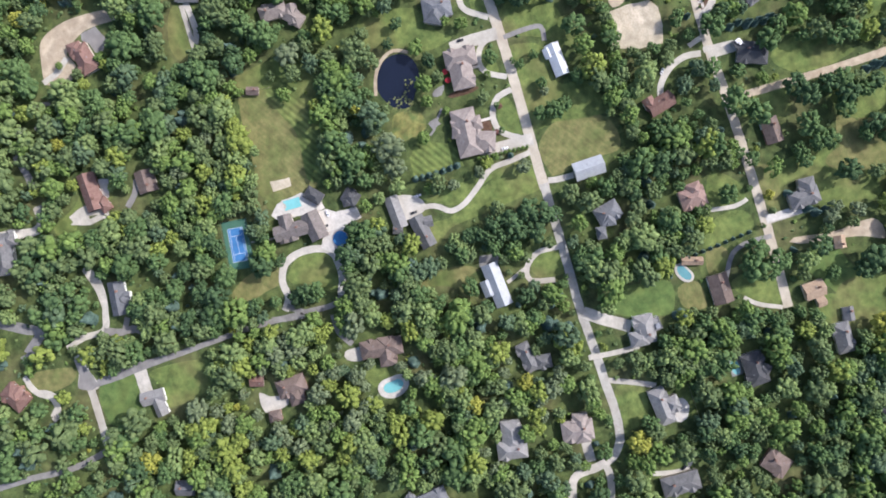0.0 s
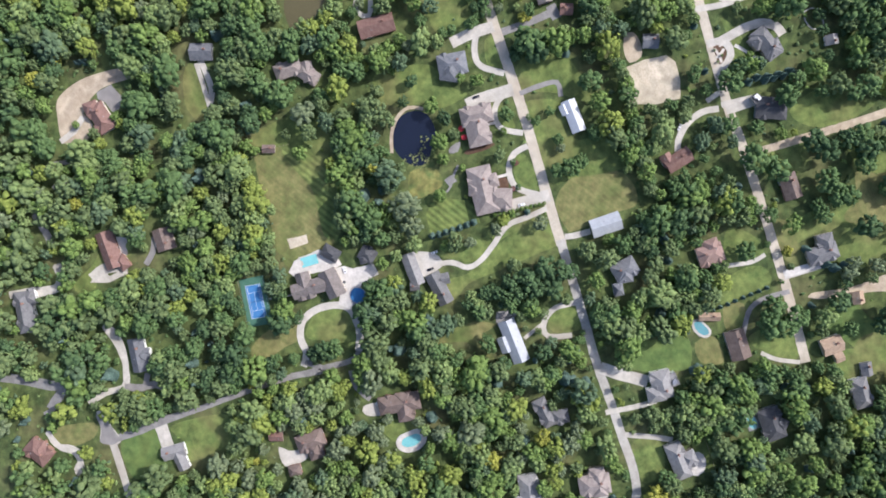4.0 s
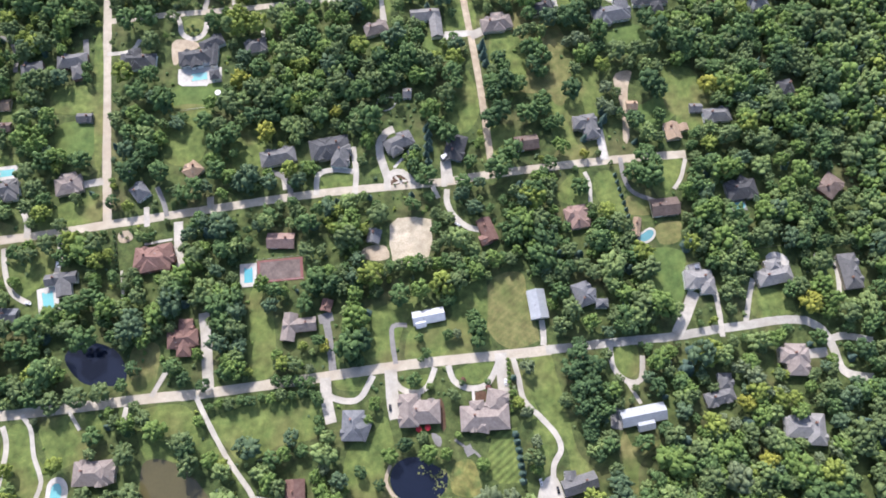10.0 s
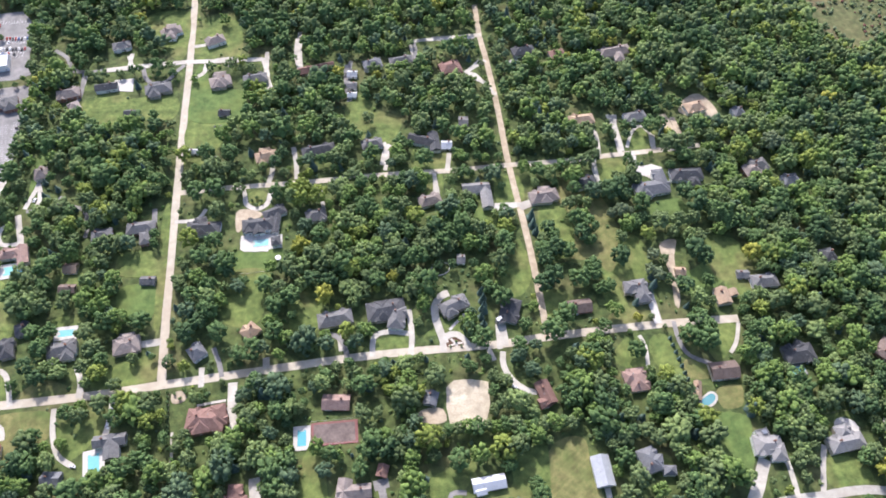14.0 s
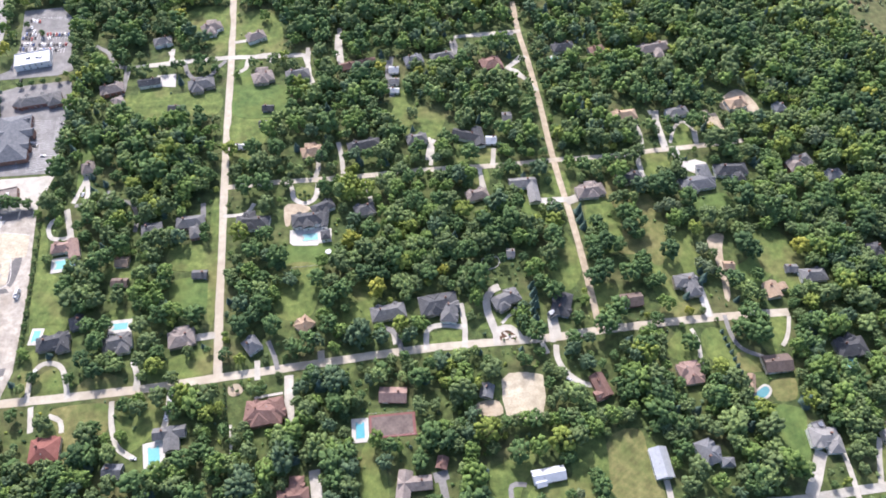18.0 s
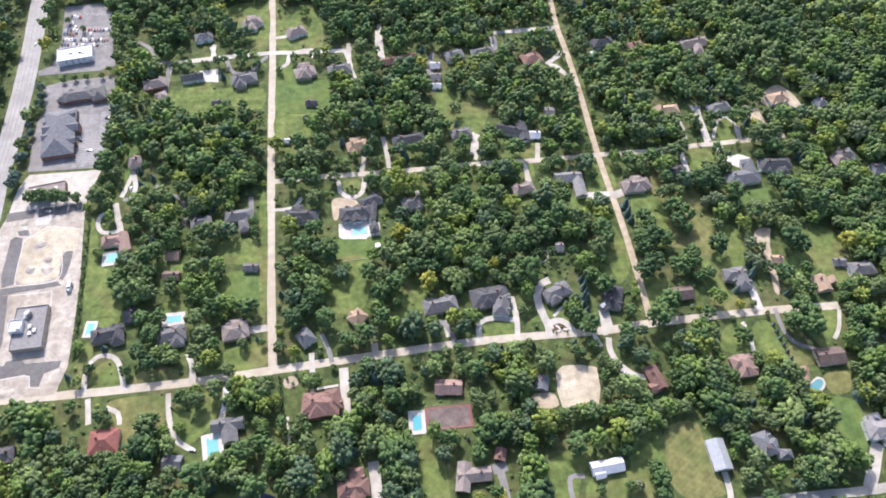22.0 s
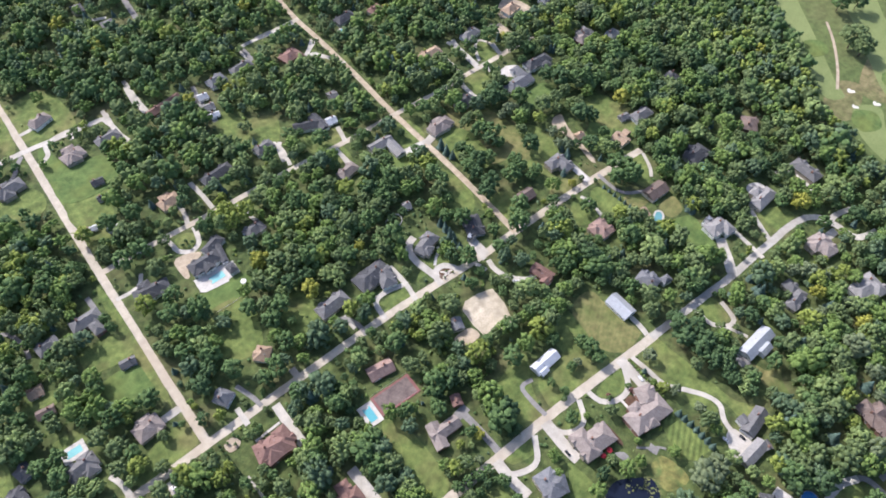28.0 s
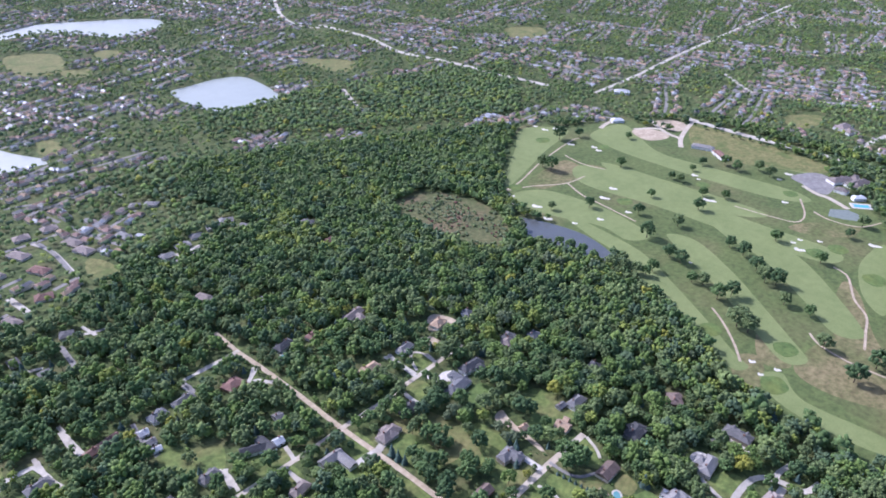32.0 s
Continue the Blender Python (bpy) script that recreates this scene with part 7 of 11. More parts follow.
sheet("site_asphalt", "fresh dark asphalt laid across a building site", ASPHALT_NEW, [(-503.3, 291.6), (-480.8, 293.8), (-480.5, 284.9), (-502.7, 282.2)], smooth=False, category='road')
sheet("site_asphalt", "fresh dark asphalt laid across a building site", ASPHALT_NEW, [(-478.1, 294.1), (-454.9, 296.3), (-455.2, 286.8), (-477.4, 285.2)], smooth=False, category='road')
sheet("site_asphalt", "fresh dark asphalt laid across a building site", ASPHALT_NEW, [(-453.6, 296.8), (-443.6, 298.3), (-443.4, 290.5), (-453.6, 287.8)], smooth=False, category='road')
sheet("site_asphalt", "fresh dark asphalt laid across a building site", ASPHALT_NEW, [(-495, 263.8), (-491.1, 266.9), (-485.4, 264.7), (-483.8, 251.7), (-483.3, 235.5), (-483, 220.7), (-491.8, 217.9), (-494.5, 231.2), (-494.3, 247.2)], smooth=False, category='road')
sheet("site_asphalt", "fresh dark asphalt laid across a building site", ASPHALT_NEW, [(-495.8, 208.6), (-491.7, 217.4), (-474.8, 218.4), (-449.3, 220.3), (-446.1, 216.3), (-465.4, 214), (-486.3, 211.8)], smooth=False, category='road')
sheet("site_asphalt", "fresh dark asphalt laid across a building site", ASPHALT_NEW, [(-449.9, 245.4), (-445.6, 251.6), (-442.7, 250.3), (-442.6, 238.2), (-443.9, 226.6), (-446, 221), (-449.9, 223.4), (-449.6, 235.1)], smooth=False, category='road')
sheet("site_asphalt", "fresh dark asphalt laid across a building site", ASPHALT_NEW, [(-499.3, 208.9), (-485.4, 211.2), (-482.8, 194.4), (-480, 170.1), (-481.2, 156.4), (-478.9, 150.7), (-474.8, 150.3), (-473.9, 153.9), (-462.7, 154.2), (-460, 150.8), (-433.9, 151.1), (-434.6, 145.2), (-444.4, 141.7), (-446.2, 131.7), (-452.3, 132.2), (-454.4, 139.5), (-458.4, 142.1), (-485.9, 138.9), (-487.1, 150.1), (-490.8, 154.6), (-491.2, 171.2), (-489.5, 190.1)], smooth=False, category='road')
sheet("site_asphalt", "fresh dark asphalt laid across a building site", ASPHALT_NEW, [(-491.2, 272), (-482.4, 272.9), (-480.4, 267.1), (-488.5, 267.2)], smooth=False, category='road')
sheet("concrete_slab", "new white concrete slab on a building site", PAVING, [(-479.1, 284.2), (-464.1, 287.6), (-467.8, 277.4), (-477.8, 277.1)], smooth=False, category='slab')
sheet("soil_pad", "pale sandy pad ringed by new kerbs", SAND, [(-483.9, 261.7), (-471.4, 271.9), (-462.8, 274.6), (-441.3, 270.4), (-439.8, 248.9), (-451.4, 248.8), (-450, 224), (-477.7, 220.2), (-482.1, 224.8), (-483.1, 243.5)], smooth=False, category='soil pad')
ribbon("kerb", "new white concrete kerb", PAVING, 0.7, [(-483.9, 261.7), (-471.4, 271.9), (-462.8, 274.6), (-441.3, 270.4)], margin=0.3, category='kerb')
ribbon("kerb", "new white concrete kerb", PAVING, 0.7, [(-451.2, 247.7), (-449.8, 222.9), (-477.5, 219.2), (-482.7, 223.8), (-483.8, 251.7), (-483.9, 261.7)], margin=0.3, category='kerb')
ribbon("kerb", "new white concrete kerb", PAVING, 0.7, [(-482.7, 210.4), (-456.5, 211.6), (-451.7, 213.7)], margin=0.3, category='kerb')
ribbon("kerb", "new white concrete kerb", PAVING, 0.7, [(-452.2, 211.7), (-449.6, 186.5), (-448.4, 160.2)], margin=0.3, category='kerb')
ribbon("kerb", "new white concrete kerb", PAVING, 0.7, [(-486.4, 152.3), (-486.7, 139), (-458.3, 141.2), (-454.2, 138.6), (-452.5, 131.4), (-444.9, 130.7)], margin=0.3, category='kerb')
ribbon("kerb", "new white concrete kerb", PAVING, 0.7, [(-504.1, 269.2), (-500.6, 247.8), (-496.7, 220.9)], margin=0.3, category='kerb')
spoil_heap(-470.8, 256.1, 5, 1.6)
spoil_heap(-468.1, 258.1, 4, 1.2)
spoil_heap(-473.3, 233.5, 5, 1.4)
spoil_heap(-460.8, 241.5, 4, 1.2)
spoil_heap(-486.5, 280.2, 4, 1)
spoil_heap(-460.2, 233.4, 6, 1.3)
spoil_heap(-469.5, 127.8, 4, 0.8)
spoil_heap(-465.6, 128.3, 4, 0.8)
ribbon("driveway", "pale paved loop driveway", PAVING, 5.5, [(-362, -138.7), (-355, -133.2), (-342.8, -132.3), (-332.8, -129.9), (-328.9, -135.9), (-331.4, -149.5)], margin=1.8, category='driveway')
ribbon("driveway", "broad pale driveway", PAVING, 7, [(-366.2, -170), (-346, -170.9), (-331.2, -171.4), (-325.7, -186.9)], margin=1.8, category='driveway')
ribbon("garden_border", "brown timber border round a garden", MULCH, 1.4, [(-353.2, -142.9), (-349.1, -135.5), (-338.1, -134.8), (-335.5, -145.1), (-335.3, -167), (-347.3, -165.9), (-354.2, -156.7)], margin=1, closed=True, category='garden')
sheet("lawn", "rough green garden inside a loop drive", LAWN, [(-351.7, -143.1), (-347.8, -137.2), (-339.1, -136.7), (-337.2, -145.7), (-337.2, -163.9), (-346.6, -163.6), (-352.6, -155.7)], category='lawn')
ribbon("driveway", "grey asphalt lane under trees", ASPHALT, 4.5, [(-325.3, -180.1), (-304.2, -181.5), (-288.6, -181.8)], margin=1.8, category='driveway')
ribbon("driveway", "grey asphalt drive among trees", ASPHALT, 5, [(9.9, -407.8), (20.7, -385.1), (29.8, -368.5)], margin=1.5, category='driveway')
ribbon("driveway", "grey asphalt drive among trees", ASPHALT, 4, [(39.6, -387.8), (28.3, -373.7)], margin=1.5, category='driveway')
ribbon("driveway", "pale concrete drive among trees", CONCRETE, 4.2, [(-7, -329.3), (2.1, -322.7), (17.2, -321.5), (33.1, -325.3), (40.4, -329.3), (40.5, -343.7), (42.6, -353.9)], margin=1.5, category='driveway')
ribbon("driveway", "grey asphalt drive among trees", ASPHALT, 5, [(40.6, -328.6), (44.8, -316.9), (44.4, -308.2), (48.3, -302.1)], margin=1.5, category='driveway')
ribbon("driveway", "grey asphalt drive among trees", ASPHALT, 4, [(44.1, -313.7), (35.6, -309.3)], margin=1.5, category='driveway')
ribbon("driveway", "grey asphalt drive among trees", ASPHALT, 3.6, [(75.8, -348.4), (75.4, -328.8), (73.4, -310.9), (71.4, -281)], margin=1.5, category='driveway')
ribbon("driveway", "grey asphalt drive among trees", ASPHALT, 5, [(-95.9, -352.5), (-83.6, -349.1), (-71.1, -346.7)], margin=1.5, category='driveway')
ribbon("driveway", "pale concrete drive among trees", CONCRETE, 5.5, [(-58.9, -348), (-47.9, -349), (-42.5, -355.1), (-45.1, -372.5), (-47.1, -389.2)], margin=1.5, category='driveway')
ribbon("driveway", "pale concrete drive among trees", CONCRETE, 4, [(56.5, -394.5), (69.1, -389.4), (77.1, -379.4), (88.2, -378.1), (92.2, -383.8)], margin=1.5, category='driveway')
ribbon("driveway", "grey asphalt drive among trees", ASPHALT, 3, [(138.3, -348.8), (150.4, -345.7)], margin=1.5, category='driveway')
ribbon("driveway", "grey asphalt drive among trees", ASPHALT, 3, [(-111.6, -333.6), (-113.2, -322.3)], margin=1.5, category='driveway')
ribbon("driveway", "grey asphalt drive among trees", ASPHALT, 3, [(-124.2, -338.1), (-127.5, -328.4), (-123.5, -308.3)], margin=1.5, category='driveway')
ribbon("driveway", "pale concrete drive among trees", PAVING, 5.5, [(95.6, 144.1), (95.5, 171.2)], margin=1.5, category='driveway')
sheet("turning_place", "grey asphalt turning place", ASPHALT, [(54, -355.8), (58.9, -350.4), (74.2, -344.9), (78.9, -349.4), (74.4, -358.9), (66.1, -355.3)], category='driveway')
ribbon("plaza", "pale paved entrance loop", CONCRETE, 5, [(-71.9, 135.7), (-72.2, 141.3), (-70.5, 146.8), (-65.5, 149.7), (-60.2, 149), (-55.7, 144.2), (-52.9, 139), (-52.2, 134.9)], margin=2, category='plaza')
sheet("planting_bed", "planted island with mulch in an entrance loop", MULCH, [(-69.2, 139.3), (-68.8, 144.3), (-64.4, 147), (-59.4, 145.2), (-56.1, 140.3), (-62.8, 139.4)], category='bed')
ribbon("garden_walk", "pale walk across a planted island", CONCRETE, 1.8, [(-67.9, 139.7), (-62.1, 141.6), (-57.2, 141.8)], margin=0.5, category='path')
ribbon("garden_walk", "pale walk across a planted island", CONCRETE, 1.8, [(-65.9, 145.9), (-62.1, 141.6), (-62, 139.2)], margin=0.5, category='path')
ribbon("front_walk", "curved pale paved walk", PAVING, 2.2, [(-66, 153.4), (-60.1, 159.3), (-55.1, 162.4), (-53.4, 166.8)], margin=1, category='path')
ribbon("driveway", "pale curved driveway round a house", CONCRETE, 6, [(-70.6, 142.5), (-73.8, 155.2), (-75.6, 165.9), (-74.8, 175.9), (-69.7, 183.5), (-63.3, 186.1)], margin=1.8, category='driveway')
sheet("planting_bed", "reddish mulch bed along a house", MULCH, [(-76.9, -17.7), (-65.4, -18.3), (-64.9, -20.3), (-75.7, -19.9)], category='bed')
sheet("planting_bed", "reddish mulch bed along a house", MULCH, [(-25, -21.3), (-17.5, -21.4), (-18.9, -27.3), (-25, -27.3)], category='bed')
sheet("planting_bed", "reddish mulch bed along a house", MULCH, [(-50.3, -22.6), (-47.4, -26.9), (-47.7, -42.7), (-51, -42.3)], category='bed')
ribbon("front_walk", "straight pale walk to a front door", PAVING, 2, [(-26.4, -20), (-26.8, -31.1)], margin=0.5, category='path')
ribbon("front_walk", "pale walk to a front door", PAVING, 1.8, [(-63.3, -17.4), (-63.9, -23.8)], margin=0.5, category='path')
sheet("stone_patio", "grey stone patio near a pond", ASPHALT, [(-37.4, -57.4), (-32.4, -54.7), (-30.6, -61.3), (-35.4, -63.3)], category='patio', smooth=False)
sheet("stone_patio", "grey stone patio by a pond", ASPHALT, [(-58, -44.8), (-51.7, -48.7), (-52.4, -54.5), (-56.2, -52.8)], category='patio')
ribbon("stone_path", "narrow stone path across a lawn", ASPHALT, 1.6, [(-42.7, -51), (-36.6, -56.2), (-30.4, -60), (-26.9, -64.2)], margin=0.5, category='path')
ribbon("garden_border", "pale timber border round a vegetable plot", PAVING, 0.7, [(-73.4, 213.1), (-60.6, 213.7), (-61.2, 206.1), (-68.3, 203), (-74, 204.5)], margin=1, closed=True, category='garden')
ribbon("garden_walk", "pale walk round a house", PAVING, 1.8, [(-252.6, 110.4), (-244.8, 111.3), (-232.4, 112.5)], margin=0.5, category='path')
sheet("parking_pad", "pale gravel bed with shrubs", DIRT, [(-271.6, 120.9), (-264.7, 122.8), (-260.6, 117.3), (-264.4, 113.5), (-270.6, 114.1)], category='parking pad')
sheet("putting_green", "smooth bright putting green", LAWN_LUSH, [(745, 634), (761, 627), (773, 641), (760, 654), (747, 648)], category="green")
sheet("putting_green", "smooth bright putting green", LAWN_LUSH, [(798, 535), (812, 529), (822, 541), (811, 552), (800, 547)], category="green")
sheet("putting_green", "smooth bright putting green", LAWN_LUSH, [(542, 537), (556, 531), (566, 543), (555, 554), (544, 549)], category="green")
sheet("putting_green", "smooth bright putting green", LAWN_LUSH, [(621, 382), (637, 375), (647, 388), (635, 400), (624, 395)], category="green")
sheet("putting_green", "smooth bright putting green", LAWN_LUSH, [(769, 324), (784, 318), (793, 330), (782, 341), (772, 336)], category="green")
sheet("putting_green", "smooth bright putting green", LAWN_LUSH, [(838, 208), (853, 202), (862, 214), (851, 225), (841, 220)], category="green")
sheet("putting_green", "smooth bright putting green", LAWN_LUSH, [(697, 88), (714, 81), (725, 95), (713, 108), (700, 102)], category="green")
sheet("putting_green", "smooth bright putting green", LAWN_LUSH, [(664, 106), (681, 99), (692, 113), (679, 126), (667, 120)], category="green")
sheet("putting_green", "smooth bright putting green", LAWN_LUSH, [(415, 51), (432, 44), (443, 58), (431, 71), (418, 65)], category="green")
sheet("putting_green", "smooth bright putting green", LAWN_LUSH, [(391, 129), (408, 122), (419, 136), (406, 148), (394, 143)], category="green")
sheet("putting_green", "smooth bright putting green", LAWN_LUSH, [(344, 35), (362, 28), (374, 43), (361, 56), (347, 50)], category="green")
sheet("putting_green", "smooth bright putting green", LAWN_LUSH, [(643, 25), (663, 17), (675, 33), (661, 47), (647, 41)], category="green")
ribbon("garden_walk", "pale gravel walk along a lawn", CONCRETE, 2.0, [(-268.3, 92.1), (-267.6, 82.0), (-266.8, 71.2)], margin=0.5, category='path')
ribbon("driveway", "pale concrete driveway", CONCRETE, 4, [(-336.8, 128.1), (-339.2, 139.3), (-342.7, 147.7)], margin=1.8, category='driveway')
ribbon("driveway", "grey asphalt driveway", ASPHALT, 3.6, [(-236.5, 130.8), (-239.0, 141.8), (-244.2, 155.2)], margin=1.8, category='driveway')
ribbon("driveway", "pale concrete driveway", CONCRETE, 5, [(-204.3, 134.4), (-204.7, 143.5)], margin=1.8, category='driveway')
ribbon("driveway", "grey asphalt driveway", ASPHALT, 4, [(-144.4, 133.6), (-145.5, 144.8), (-150.4, 154.7), (-162.4, 160.7)], margin=1.8, category='driveway')
ribbon("driveway", "pale concrete driveway", CONCRETE, 4, [(-251.0, 124.2), (-251.6, 139.8)], margin=1.8, category='driveway')
ribbon("driveway", "white concrete slab drive", PAVING, 5, [(-15.9, 265.2), (3.9, 267.0)], margin=1.8, category='driveway')
ribbon("driveway", "pale concrete driveway", CONCRETE, 3.5, [(87.4, 317.3), (89.9, 338.9), (85.9, 358.3)], margin=1.8, category='driveway')
ribbon("driveway", "pale concrete driveway", CONCRETE, 4, [(109.6, 318.6), (109.8, 335.7), (109.7, 363.3)], margin=1.8, category='driveway')
ribbon("driveway", "pale concrete driveway", CONCRETE, 3, [(138.1, 321.5), (139.8, 336.5)], margin=1.8, category='driveway')
sheet("stone_patio", "pale paved patio beside a red-brown house", PAVING, [(-65.1, -302.2), (-63.2, -293.0), (-50.0, -296.6), (-50.9, -302.4)], smooth=False, category='patio')
sheet("forecourt", "pale concrete forecourt below a red-brown house", CONCRETE, [(-38.9, -328.9), (-48.4, -316.9), (-39.2, -314.2), (-42.0, -299.2), (-37.3, -300.6), (-35.0, -315.5)], smooth=False, category='forecourt')
ribbon("driveway", "grey asphalt drive among trees", ASPHALT, 4.5, [(-96.2, -350.4), (-85.7, -349.0), (-72.9, -348.3)], margin=1.8, category='driveway')
ribbon("driveway", "pale concrete driveway", CONCRETE, 5, [(-58.1, -349.5), (-45.3, -349.2), (-41.8, -357.3), (-42.2, -370.1)], margin=1.8, category='driveway')
ribbon("garden_walk", "narrow pale walk between a court and a house", CONCRETE, 1.2, [(9.2, -208.0), (10.6, -197.5), (11.3, -190.9)], margin=0.3, category='path')
house("large taupe-brown-roofed mansion with several gabled wings", 9.7, -176.4, 90, "umber", "stone", [(0.0, 0.0, 0, 23.8, 10, 6, 'gable'), (16.7, -1.4, -81, 19.3, 12, 6.4, 'gable'), (-2.3, 5.4, -92, 12.3, 9, 6, 'gable'), (-6.7, -2.8, -93, 8.2, 6, 5, 'gable'), (-0.7, -2.9, -90, 8.3, 6, 5.2, 'gable')])
house("dark slate-roofed pool pavilion beside a terrace", -9.4, -154.8, 44, "slate", "stone", [(0.0, 0.0, 0, 12.2, 8.5, 3.6, 'hip')], chimney=False)
house("dark slate-roofed garage building at a forecourt", -1.0, -130.1, 43, "slate", "stone", [(0.0, 0.0, 0, 11.0, 9.5, 3.6, 'hip'), (-0.5, -3.9, -44, 5.7, 6, 3.6, 'hip')], chimney=False)
house("long taupe-roofed house with hipped wings", -20.9, -39.3, -3, "taupe", "brick", [(0.0, 0.0, 0, 32.4, 16, 5.6, 'hip'), (8.2, 9.9, 76, 16.4, 13, 5.6, 'hip'), (-4.8, 7.3, 93, 8.1, 9, 5.6, 'hip'), (-1.5, -5.5, -13, 7.8, 8, 5.6, 'hip')])
house("taupe-roofed house with steep hipped gables", -61.9, -31.1, -4, "taupe", "stone", [(0.0, 0.0, 0, 22.1, 15, 5.6, 'hip'), (-10.0, 1.3, 90, 21.5, 12, 5.6, 'hip')])
house("blue-grey hipped house with two wings", -109.8, -35.0, 84, "bluegrey", "stone", [(0.0, 0.0, 0, 19.4, 14, 5.6, 'hip'), (-2.4, -4.0, -109, 13.6, 12, 5.6, 'hip')])
house("white metal-roofed house with a porch", -51.7, 34.8, 5, "white", "white", [(0.0, 0.0, 0, 22.0, 9, 3.4, 'gable'), (-6.3, -4.2, 3, 6.4, 5, 3.4, 'gable')], chimney=False)
house("pale grey metal barn in an open field", 26.6, 35.3, 92, "metal", "white", [(0.0, -0.0, 0, 20.4, 12, 4.0, 'gable')], name="barn", category='barn', chimney=False)
house("long pale grey garage building", 18.1, -102.4, 4, "lightgrey", "greyside", [(0.0, 0.0, 0, 22.3, 9, 3.2, 'gable')], name="garage", category='garage', chimney=False)
house("grey-roofed house beside a long garage", 36.3, -88.3, 11, "grey", "white", [(0.0, 0.0, 0, 22.7, 10, 4, 'gable'), (-4.4, 6.8, 75, 5.3, 7, 4, 'gable')])
house("small grey-roofed shed standing on grass", 30.4, -104.6, 73, "grey", "greyside", [(0, 0, 0, 6, 5, 2.8, "gable")])
house("pale grey long-roofed house", 86.8, -48.8, 5, "metal", "white", [(0.0, 0.0, 0, 30.5, 11, 4, 'gable'), (0.1, -6.8, 1, 10.6, 7, 4, 'gable')], chimney=False)
house("brown-roofed house with a forecourt among trees", 106.9, -139.5, 84, "brown", "brick", [(0.0, 0.0, 0, 29.2, 12, 4, 'hip'), (3.5, -3.3, -92, 20.2, 11, 4, 'hip')])
house("blue-grey hipped house among trees", 60.0, 39.2, 104, "bluegrey", "white", [(0.0, -0.0, 0, 16.6, 12, 5, 'hip'), (-1.4, -1.7, -112, 13.8, 10, 5, 'hip'), (-10.9, -10.1, -20, 5.9, 8, 5, 'hip')])
house("dark slate-roofed house with a white garage", -17.6, 164.5, 69, "slate", "greyside", [(0.0, 0.0, 0, 20.2, 14, 4, 'hip'), (-11.2, 5.2, 41, 5.1, 6, 4, 'flat')])
house("brown gabled house beside a curved drive", -1.9, 95.0, 106, "redbrown", "brick", [(0.0, 0.0, 0, 17.9, 10, 3.6, 'gable'), (-6.4, 4.2, -92, 7.8, 7, 3.6, 'gable')])
house("tan-brown hipped house on a lawn", 66.9, 98.3, 93, "rosy", "cream", [(0.0, -0.0, 0, 17.1, 13, 4.5, 'hip'), (2.3, 5.5, -88, 8.4, 10, 4.5, 'hip')])
house("grey house with several gables and a long slab drive", 88.0, 171.3, 94, "grey", "stone", [(0.0, -0.0, 0, 20.1, 11, 5, 'hip'), (4.2, 5.2, -96, 13.9, 10, 5, 'hip')])
house("dark brown house half hidden by trees", 37.3, 162.8, 3, "brown", "brick", [(0.0, 0.0, 0, 17.1, 11, 3.6, 'gable')])
house("dark brown rectangular house", 133.0, 99.6, 1, "brown", "cream", [(0.0, 0.0, 0, 20.1, 13, 4, 'gable')])
house("tan-roofed house on a bright lawn", 151.7, 161.2, 94, "tan", "cream", [(0.0, -0.0, 0, 13.4, 11, 4, 'gable'), (1.9, -9.6, 1, 5.3, 6, 4, 'gable')])
house("white and grey house beside a concrete court", 145.3, 41.7, -4, "lightgrey", "white", [(0.0, 0.0, 0, 19.3, 13, 5, 'hip'), (6.0, -5.2, 91, 12.0, 10, 5, 'hip'), (-1.9, 8.3, 102, 5.9, 9, 5, 'flat')])
house("grey-roofed house with a curved terrace", 201.1, 38.0, 6, "lightgrey", "cream", [(0.0, 0.0, 0, 25.7, 11, 5, 'hip'), (1.0, 8.0, 95, 8.7, 10, 5, 'hip')])
house("dark slate-roofed house with a pool", 193.5, 107.3, 4, "slate", "greyside", [(0.0, 0.0, 0, 22.7, 14, 4.5, 'hip'), (1.9, 5.2, 46, 9.7, 8, 4.5, 'hip')])
house("grey-brown house with many hipped roofs", 201.0, -23.1, 83, "taupe", "stone", [(0.0, 0.0, 0, 21.5, 14, 5.5, 'hip'), (3.0, 1.2, -90, 20.2, 10, 5.5, 'hip')])
house("pale grey house with roof terraces", 202.0, -70.9, 81, "lightgrey", "white", [(0.0, 0.0, 0, 20.4, 12, 5, 'hip'), (0.7, 10.0, -89, 21.1, 13, 5, 'hip')])
house("grey house with two wings deep in the woods", 141.9, -42.4, 11, "grey", "cream", [(0.0, 0.0, 0, 20.6, 9, 4, 'hip'), (7.7, 8.4, 73, 11.2, 9, 4, 'hip')])
house("brown-roofed house with a white forecourt", 115.3, -208.8, 94, "brown", "brick", [(0.0, -0.0, 0, 20.3, 12, 4, 'hip'), (0.7, -7.8, -91, 11.9, 10, 4, 'hip'), (-18.5, -16.3, -8, 8.3, 7, 4, 'hip')])
house("small brown outbuilding standing on grass", 105.2, -232.0, 74, "redbrown", "cream", [(0, 0, 0, 9, 7, 2.8, "gable")])
house("light grey house between two lawns", 95.6, -307.0, 89, "lightgrey", "white", [(0.0, 0.0, 0, 16.2, 9, 3.6, 'gable'), (3.1, -7.1, -82, 14.1, 8, 3.6, 'gable')])
house("grey house beside a curved drive", 20.8, -309.8, -6, "bluegrey", "white", [(0.0, 0.0, 0, 23.4, 11, 4, 'gable'), (1.0, 2.9, -5, 10.1, 9, 4, 'hip')])
